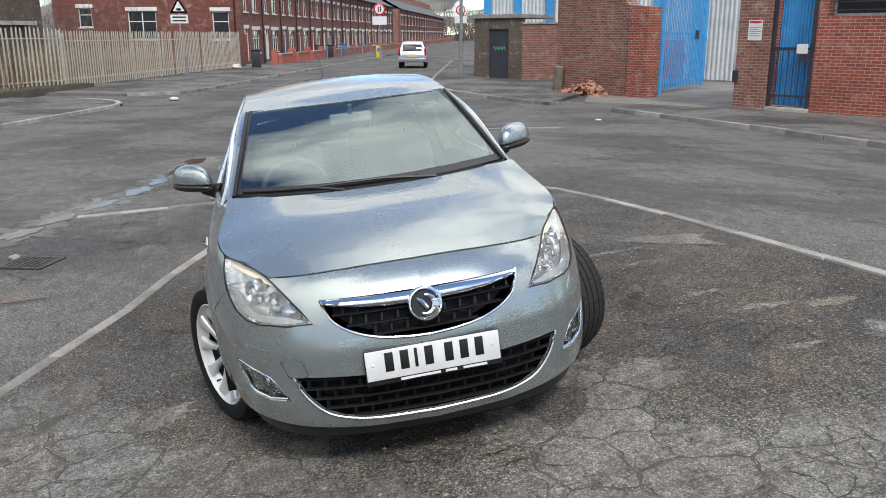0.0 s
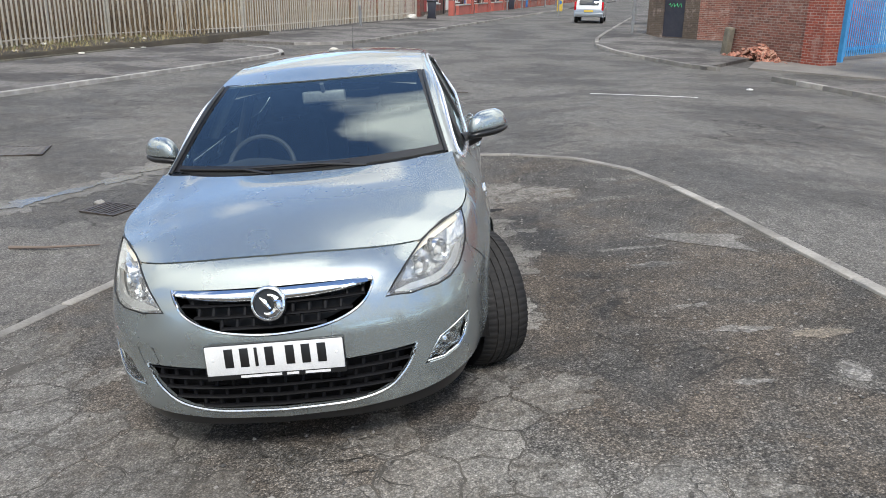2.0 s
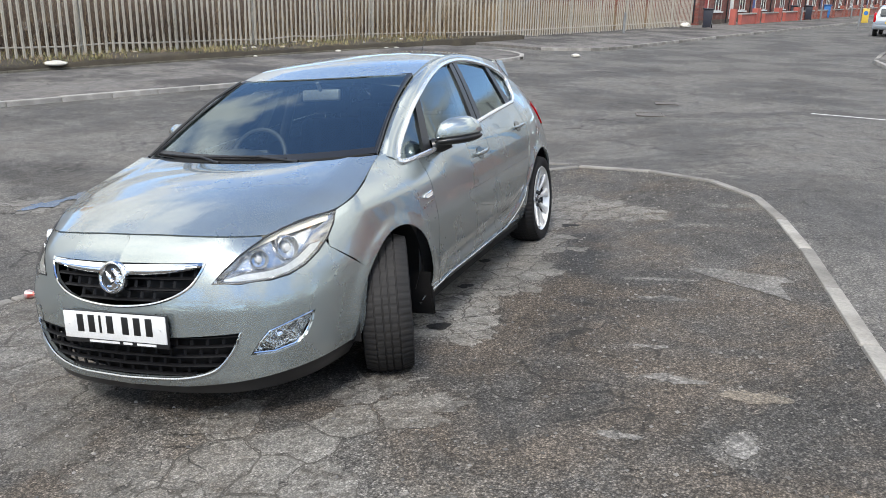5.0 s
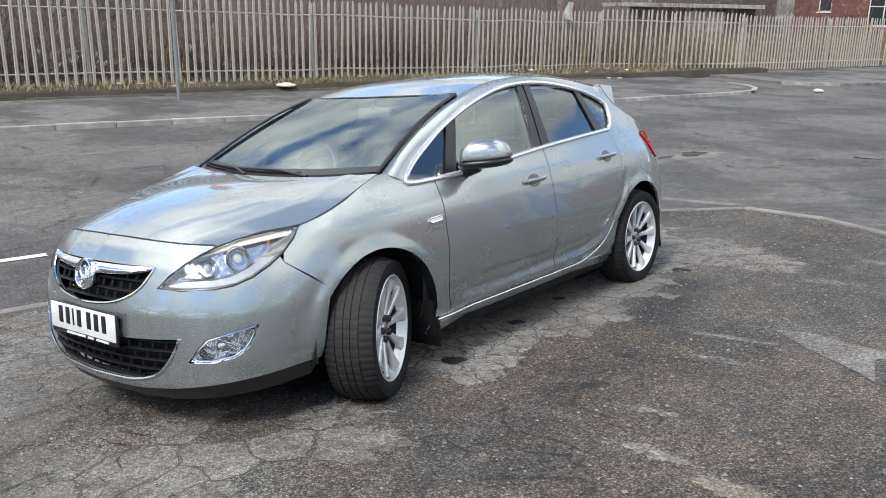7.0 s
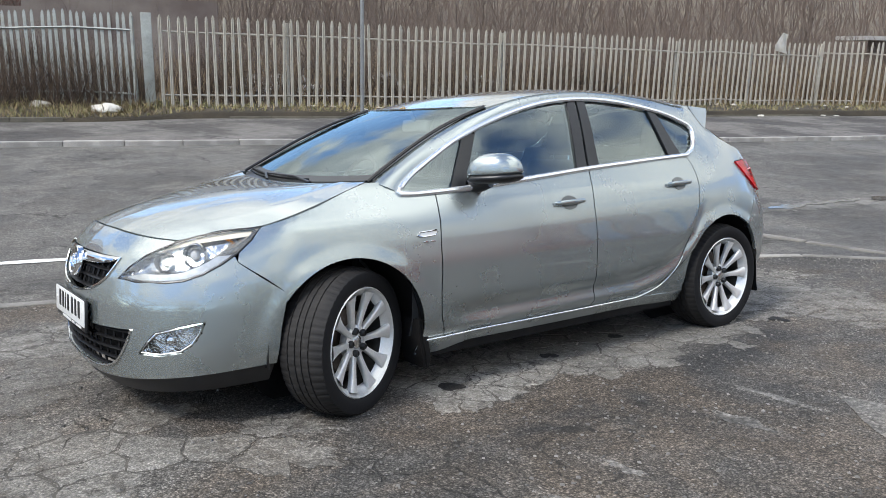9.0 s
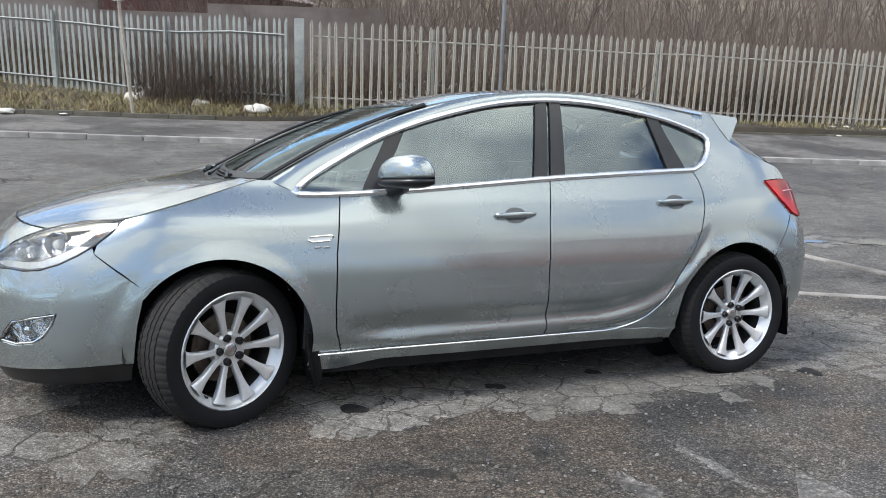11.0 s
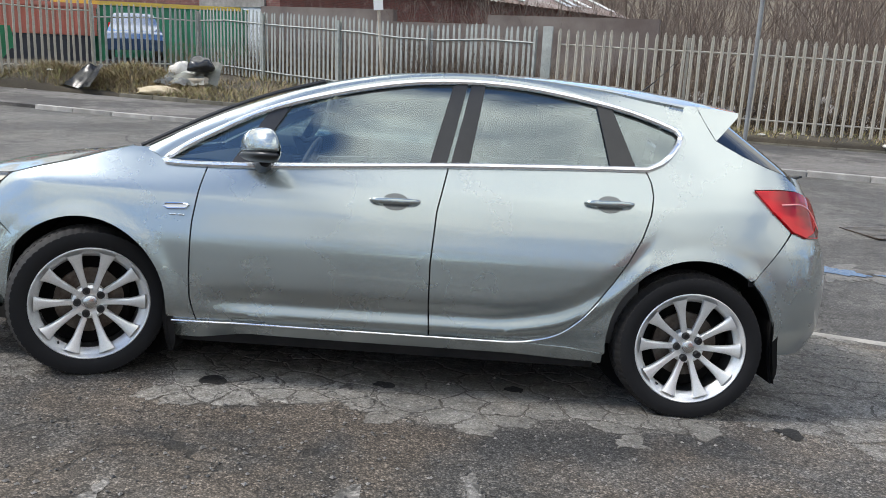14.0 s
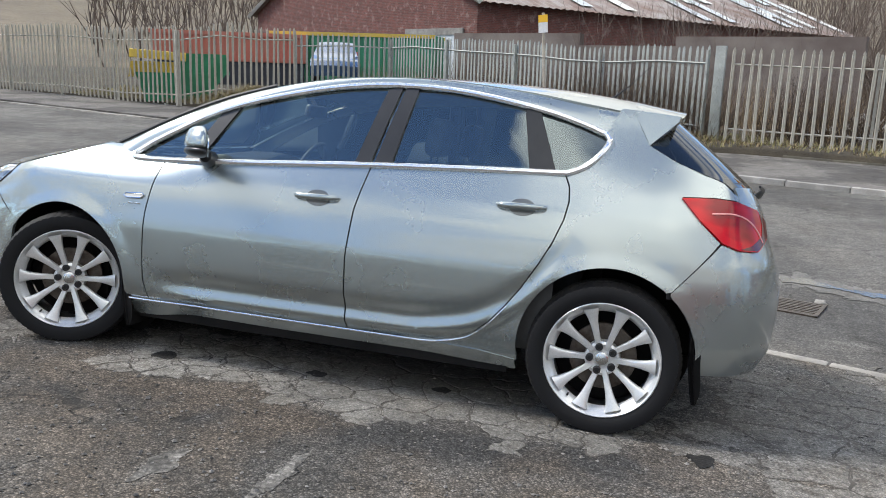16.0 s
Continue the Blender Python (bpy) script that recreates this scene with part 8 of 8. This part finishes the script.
# brick works with a gable and a long patched sheet roof
m, run = frame_of((-46.9, -24.4), (-32.95, -6.6), -0.3)
works = thing("brick_works", "old red brick works with a patched sheet roof", "building", m)
DEEP, EAVE, RIDGE = 34.0, 5.0, 9.6
part("gable_wall", sheet([(0, 0, 0), (run, 0, 0), (run, 0, EAVE), (run / 2, 0, RIDGE), (0, 0, EAVE), (0, 0.4, 0), (run, 0.4, 0), (run, 0.4, EAVE), (run / 2, 0.4, RIDGE), (0, 0.4, EAVE)], [(0, 1, 2, 3, 4), (9, 8, 7, 6, 5), (1, 6, 7, 2)]), BRICK_WORKS, works, "red brick gable", smooth=False)
part("side_wall", block(run - 0.4, run, 0.4, DEEP, 0, EAVE), BRICK_WORKS, works, smooth=False)
for s0, s1 in ((run + 0.6, run / 2), (-0.6, run / 2)):
    low = EAVE - 0.25
    roof_pts = [(x, -0.3 + (DEEP + 0.3) * k / 140, z + (0.06 if k % 2 else 0)) for k in range(141) for x, z in ((s0, low), (s1, RIDGE + 0.1))]
    part("roof", sheet(roof_pts, [(2 * k, 2 * k + 2, 2 * k + 3, 2 * k + 1) for k in range(140)]), OLD_ROOF, works, "rusty patched sheet roof", smooth=False)
    part("barge_board", tube([(s0, -0.36, low + 0.05), (s1, -0.36, RIDGE + 0.15)], 0.14, 4), WHITE_PAINT, works, "pale gable board", smooth=False)
rnd.seed(77)
for k in range(34):
    y, f, g = rnd.uniform(0.5, DEEP - 1.5), rnd.uniform(0.0, 0.6), rnd.uniform(0.2, 0.4)
    q = [(run + 0.6 - (run / 2 + 0.6) * u, EAVE - 0.25 + (RIDGE + 0.35 - EAVE) * u + 0.12) for u in (f, min(1.0, f + g))]
    part("roof_sheet", sheet([(q[0][0], y, q[0][1]), (q[0][0], y + 0.9, q[0][1]), (q[1][0], y + 0.9, q[1][1]), (q[1][0], y, q[1][1])], [(0, 1, 2, 3)]), SHEET if k % 3 else WHITE_PAINT, works, "pale roof sheet", smooth=False)
part("opening", block(run - 5.2, run - 1.2, -0.05, 0.02, 0, 3.4), SHEET, works, "grey roller shutter", smooth=False)
part("beam", block(run - 5.5, run - 0.9, -0.1, 0.05, 3.4, 3.7), KERB, works, smooth=False)
m, run = frame_of(far(-5.5, 14.2), far(9, 12.5), -0.1)
oldw = thing("concrete_wall", "old grey concrete wall behind the fence", "wall", m)
part("wall", joined(block(0, 5.5, 0, 0.3, 0, 3.0), block(5.5, 9, 0, 0.3, 0, 2.6), block(9, run, 0, 0.3, 0, 2.9)), mottled("stained_concrete", (0.20, 0.17, 0.15), (0.11, 0.085, 0.075), 0.6, 0.9), oldw, smooth=False)
m, run = frame_of((-17.2, 38.7), (-12.5, 44.5), -0.3)
hut = thing("old_hut", "tumbledown brick hut with a flat roof", "building", m)
part("wall", wall_with([(2.0, 3.0, 0.1, 2.2)], run, 2.6, 0.3), BRICK_BROWN, hut, smooth=False)
part("render_panel", block(3.2, 5.6, -0.03, 0.0, 0.2, 2.4), RUBBLE, hut, "pale broken render", smooth=False)
part("roof_slab", block(-0.5, run + 0.3, -0.4, 3.0, 2.6, 2.8), KERB, hut, smooth=False)
part("dark_doorway", block(2.0, 3.0, 0.25, 0.29, 0.1, 2.2), BIN_DARK, hut, smooth=False)

# ---- posts, signs and bins ----
def post_at(name, x, y, tall, r, label, mat=None, lift=0.1, lean=0):
    ob = thing(name, label, "post", Matrix.Translation((x, y, height(x, y) + lift)) @ pose(0, 0, 0, lean, 0, 0))
    part("pole", tube([(0, 0, -0.1), (0, 0, tall)], r, 12), mat or POLE_GREY, ob)
    return ob


pole = post_at("sign_post", *far(11.25, 2.95), 4.0, 0.042, "grey steel sign post on the far footway")
YELLOW_SIGN = material("yellow_sign", (0.70, 0.40, 0.02), 0.45)
board = part("sign_board", shifted(block(-0.28, 0.28, -0.01, 0.01, 0, 0.75, 0.005), pose(0.05, -0.02, 3.02, 0, 0, 72)), YELLOW_SIGN, pole, "yellow backed sign", smooth=False)
part("sign_bar", shifted(block(-0.22, 0.22, -0.016, -0.01, 0.1, 0.5), pose(0.05, -0.02, 3.02, 0, 0, 72)), SIGN_RED, board, smooth=False)
stk = post_at("leaning_stake", *far(3.5, 3.35), 2.75, 0.035, "leaning weathered timber stake with a small notice", RUBBLE, 0.12, 4)
part("notice", shifted(block(-0.11, 0.11, -0.01, 0.01, 0, 0.22), pose(0.05, 0, 2.32, 0, 0, 72)), PLATE, stk, "small white notice", smooth=False)
part("notice_head", shifted(block(-0.11, 0.11, -0.01, 0.01, 0, 0.16), pose(0.05, 0, 2.543, 0, 0, 72)), YELLOW_SIGN, stk, "yellow heading", smooth=False)
hump = post_at("warning_sign", -4.2, 39.3, 3.6, 0.045, "triangular road sign with a plate below")
tri = bmesh.new()
tri.faces.new([tri.verts.new(p) for p in ((-0.42, 0, 0), (0.42, 0, 0), (0, 0, 0.74))])
bmesh.ops.solidify(tri, geom=list(tri.faces), thickness=0.012)
part("triangle", shifted(tri, pose(0, -0.05, 2.95)), SIGN_RED, hump, "red-edged triangle", smooth=False)
tr2 = bmesh.new()
tr2.faces.new([tr2.verts.new(p) for p in ((-0.29, 0, 0), (0.29, 0, 0), (0, 0, 0.50))])
part("triangle_face", shifted(tr2, pose(0, -0.066, 3.03)), PLATE, hump, smooth=False)
part("hump_mark", shifted(lathe([(-0.001, 0.0001), (0.0, 0.13)], 16, "y"), pose(0, -0.072, 3.12) @ Matrix.Diagonal((1, 1, 0.5, 1))), INK, hump, smooth=False)
plate_ = part("plate", shifted(block(-0.42, 0.42, -0.01, 0.01, 0, 0.42), pose(0, -0.05, 2.45)), PLATE, hump, "white plate with dark bars", smooth=False)
for k in range(2):
    part("plate_bar", shifted(block(-0.33, 0.33, -0.016, -0.009, 0.09 + 0.17 * k, 0.16 + 0.17 * k), pose(0, -0.05, 2.45)), INK, plate_, smooth=False)
for x, y, z0, scale in ((7.95, 53.3, 3.55, 1.0), (9.1, 34.5, 3.0, 0.6)):
    sg = post_at("round_sign", x, y, z0 + 0.4, 0.05, "round red-edged road sign with a white plate")
    part("ring", shifted(lathe([(0.0, 0.0001), (0.0, 0.38 * scale), (0.012, 0.40 * scale)], 32, "y"), pose(0, -0.06, z0)), SIGN_RED, sg)
    part("face", shifted(lathe([(-0.006, 0.0001), (-0.006, 0.30 * scale)], 32, "y"), pose(0, -0.06, z0)), PLATE, sg)
    part("arrow_bar", shifted(joined(block(-0.12 * scale, -0.04 * scale, -0.002, 0.0, -0.2 * scale, 0.18 * scale), block(0.04 * scale, 0.12 * scale, -0.002, 0.0, -0.18 * scale, 0.2 * scale)), pose(0, -0.068, z0)), INK, sg, smooth=False)
    part("plate", shifted(block(-0.5 * scale, 0.5 * scale, -0.01, 0.01, -0.28 * scale, 0.28 * scale), pose(0, -0.06, z0 - 0.75 * scale)), PLATE, sg, "white plate", smooth=False)
post_at("lamp_post", 8.6, 32.3, 7.0, 0.07, "tall grey steel lamp post")
post_at("bollard", -3.8, 36.2, 0.95, 0.06, "short grey steel bollard on the footway")
for k, (x, y) in enumerate(((5.0, 62.0), (6.5, 66), (9.3, 74), (11, 80))):
    post_at("bollard", x, y, 1.0, 0.06, "short grey steel bollard on the footway")
kb = thing("traffic_bollard", "yellow and blue plastic traffic bollard", "bollard", Matrix.Translation((9.25, 63, -0.15)))
part("body", block(-0.22, 0.22, -0.1, 0.1, 0, 1.0, 0.05), YELLOW, kb)
part("disc", shifted(lathe([(0, 0.0001), (0, 0.15)], 20, "y"), pose(0, -0.11, 0.68)), BIN_BLUE, kb)


def wheelie_bin(x, y, mat, label, turn=0):
    ob = thing("wheelie_bin", label, "bin", Matrix.Translation((x, y, height(x, y) + 0.09)) @ pose(0, 0, 0, 0, 0, turn))
    bm = block(-0.26, 0.26, -0.3, 0.3, 0.05, 0.98, 0.02)
    for v in bm.verts:
        f = 0.8 + 0.2 * v.co.z
        v.co.x, v.co.y = v.co.x * f, v.co.y * f
    part("body", bm, mat, ob)
    part("lid", shifted(block(-0.30, 0.30, -0.36, 0.33, 0, 0.07, 0.02), pose(0, 0, 0.98, -4)), mat, ob, "hinged lid")
    for s in (1, -1):
        part("wheel", shifted(lathe([(-0.02, 0.02), (-0.02, 0.1), (0.02, 0.1), (0.02, 0.02)], 16), pose(s * 0.24, 0.27, 0.1)), RUBBER, ob)


wheelie_bin(-0.55, 45.6, BIN_DARK, "dark wheelie bin at the kerb")
wheelie_bin(4.5, 64.5, BIN_DARK, "dark wheelie bin before a house")
wheelie_bin(7.3, 72.5, BIN_BLUE, "blue wheelie bin before a house")
wheelie_bin(5.6, 66.0, BIN_DARK, "dark wheelie bin before a house")

# ---- fly-tipped rubbish and litter ----
def lump(r, flat, seed, rough=0.35):
    bm = bmesh.new()
    bmesh.ops.create_icosphere(bm, subdivisions=3, radius=1)
    for v in bm.verts:
        n = noise.noise(v.co * 1.6 + Vector((seed, seed * 0.7, 0))) + 0.5 * noise.noise(v.co * 4 + Vector((0, seed, 0)))
        v.co = v.co * (1 + rough * n)
        v.co = Vector((v.co.x * r, v.co.y * r, max(v.co.z, -0.4) * r * flat))
    return bm


def litter(name, s, d, r, flat, mat, label, seed, category="litter", up=0.0):
    x, y, z = on_verge(s, d) if d > wid(s) else (*far(s, d), height(*far(s, d)) + 0.10)
    tagged(part(name, lump(r, flat, seed), mat, at=Matrix.Translation((x, y, z + 0.3 * r * flat + up))), label, category)


BAG_BLACK = material("black_plastic_bag", (0.012, 0.013, 0.016), 0.25)
BAG_WHITE = mottled("dirty_white_plastic", (0.62, 0.60, 0.55), (0.48, 0.45, 0.39), 4, 0.5)
litter("rubbish_bag", -2.45, 5.3, 0.36, 0.75, BAG_BLACK, "shiny black rubbish bag on the heap", 1, "rubbish", 0.46)
litter("rubble_sack", -3.5, 6.0, 0.34, 0.95, BAG_WHITE, "torn dirty white sack on the verge", 2, "rubbish", 0.1)
litter("rubble_sack", -2.5, 5.3, 0.42, 0.40, RUBBLE, "spilled pale rubble sack", 4, "rubbish", 0.1)
litter("rubble_sack", -3.1, 5.8, 0.34, 0.7, BAG_WHITE, "pale sack under the black bag", 45, "rubbish")
litter("carpet_piece", -2.9, 4.0, 0.50, 0.28, mottled("beige_carpet", (0.50, 0.42, 0.29), (0.40, 0.33, 0.22), 4, 0.9), "folded beige carpet piece", 5, "rubbish")


def crumpled(name, s, d, up, w, h, tilt, turn, mat, label, seed):
    """A stiff torn sheet, bent in a few folds."""
    x, y, z = on_verge(s, d)

    def at(p, q):
        return Vector(((p - 0.5) * w * (1 - 0.35 * q), (q - 0.5) * h, 0.10 * abs(math.sin(5 * p + seed)) + 0.05 * noise.noise((4 * p, 3 * q, seed))))
    bm = lofted(at, 14, 10)
    bmesh.ops.solidify(bm, geom=list(bm.faces), thickness=0.012)
    tagged(part(name, bm, mat, at=Matrix.Translation((x, y, z + up)) @ pose(0, 0, 0, tilt, 0, turn), sharp=25), label, "rubbish")


SHEET_PALE = mottled("pale_green_sheet", (0.40, 0.40, 0.35), (0.26, 0.26, 0.23), 3, 0.6)
crumpled("torn_board", -2.4, 5.5, 0.34, 1.15, 0.75, 50, 65, SHEET_PALE, "bent pale green sheet leaning on the heap", 1.0)
crumpled("torn_board", -2.8, 5.0, 0.16, 1.5, 0.55, 28, 78, SHEET_PALE, "bent pale sheet at the foot of the heap", 2.4)
crumpled("torn_board", -2.9, 4.7, 0.10, 1.1, 0.4, 20, 70, POLE_GREY, "crushed grey sheet at the foot of the heap", 4.1)
crumpled("black_sheet", -4.7, 3.6, 0.26, 1.3, 0.8, 42, 55, BAG_BLACK, "crumpled black plastic sheet on the mound", 3.3)
litter("plastic_bag", 3.0, 5.6, 0.28, 0.6, BAG_WHITE, "white plastic bag on the grass", 6)
litter("plastic_bag", 6.0, 4.2, 0.30, 0.4, BAG_WHITE, "white plastic sheet on the grass", 7)
litter("plastic_bag", 4.6, 4.9, 0.20, 0.5, BAG_WHITE, "white plastic bag under the fence", 8)
litter("plastic_bag", 1.0, 3.2, 0.16, 0.5, BAG_WHITE, "small scrap of white plastic", 9)
litter("plastic_bag", 14.2, 4.1, 0.22, 0.3, BAG_WHITE, "flat scrap of white plastic", 10)
for k in range(26):
    s = rnd.uniform(-9, 32)
    litter("litter_scrap", s, wid(s) + rnd.uniform(-0.3, 1.5), rnd.uniform(0.03, 0.09), rnd.uniform(0.2, 0.5), BAG_WHITE if k % 3 else RUBBLE, "small scrap of pale litter", 20 + k)
flag = thing("torn_sheet", "torn white plastic caught on the fence", "litter", Matrix.Translation((*far(25.2, 6.1), 1.78)) @ pose(0, 0, 0, 8, 12, 72))
part("sheet", lofted(lambda p, q: Vector((-0.22 + 0.44 * p * (1 - 0.5 * q), 0.05 * math.sin(6 * p + 4 * q), -0.1 + 0.55 * q)), 8, 8), BAG_WHITE, flag)
tagged(part("crushed_can", shifted(lathe([(-0.055, 0.001), (-0.055, 0.028), (-0.03, 0.033), (0.0, 0.022), (0.03, 0.033), (0.055, 0.030), (0.055, 0.001)], 16), pose(-2.16, -0.78, height(-2.16, -0.78) + 0.035, 0, 0, 25)), mottled("red_white_tin", (0.55, 0.50, 0.48), (0.45, 0.08, 0.06), 20, 0.3, 0.5)), "crushed red and white drink can by the kerb", "can")
tagged(part("stick", tube([(-3.1, 1.45, height(-3.1, 1.45) + 0.015), (-2.75, 1.40, height(-2.75, 1.4) + 0.03), (-2.35, 1.5, height(-2.35, 1.5) + 0.015)], [0.015, 0.012, 0.007], 7), TWIG), "thin broken stick on the road", "stick")
tagged(part("stone", lump(0.05, 0.7, 41), KERB, at=Matrix.Translation((-2.95, 2.95, height(-2.95, 2.95) + 0.01))), "pale stone by the gully grate", "stone")
tagged(part("paper_scrap", lump(0.07, 0.3, 42), PLATE, at=Matrix.Translation((6.9, 12.4, height(6.9, 12.4) + 0.01))), "scrap of white paper on the road", "litter")
tagged(part("plastic_bag", lump(0.13, 0.5, 43), BAG_WHITE, at=Matrix.Translation((-3.2, 22.3, height(-3.2, 22.3) + 0.05))), "pale plastic bag at the road edge", "litter")
tagged(part("plastic_bag", lump(0.28, 0.7, 44), BAG_WHITE, at=Matrix.Translation((-1.7, 45.0, height(-1.7, 45.0) + 0.18))), "white plastic bag by the bin", "litter")


# ---- broken concrete lying behind the fence ----
SLAB = mottled("broken_concrete", (0.38, 0.37, 0.35), (0.22, 0.21, 0.20), 3, 0.9, vary=0.5)
rnd.seed(91)
for at_s, at_d, length in ((13.0, 8.6, 2.6), (16.5, 9.0, 2.4), (10.2, 8.2, 1.6)):
    x, y = far(at_s, at_d)
    pile_of = thing("rubble_heap", "low heap of pale broken concrete behind the fence", "rubble", Matrix.Translation((x, y, height(x, y) + 0.1)) @ pose(0, 0, 0, 0, 0, 73))
    chunk = part("slab", block(-0.32, 0.32, -0.2, 0.2, -0.07, 0.07, 0.02, 1), SLAB, pile_of, smooth=False, at=pose(0, 0, 0.1))
    for k in range(34):
        px = rnd.gauss(0, length * 0.45)
        ob = new("slab", chunk.data)
        ob.parent = pile_of
        ob.matrix_basis = pose(px, rnd.uniform(-0.6, 0.6), rnd.uniform(0.05, max(0.15, 0.75 - 0.35 * abs(px))), rnd.uniform(-35, 35), rnd.uniform(-30, 30), rnd.uniform(0, 180)) @ Matrix.Scale(rnd.uniform(0.5, 1.3), 4)
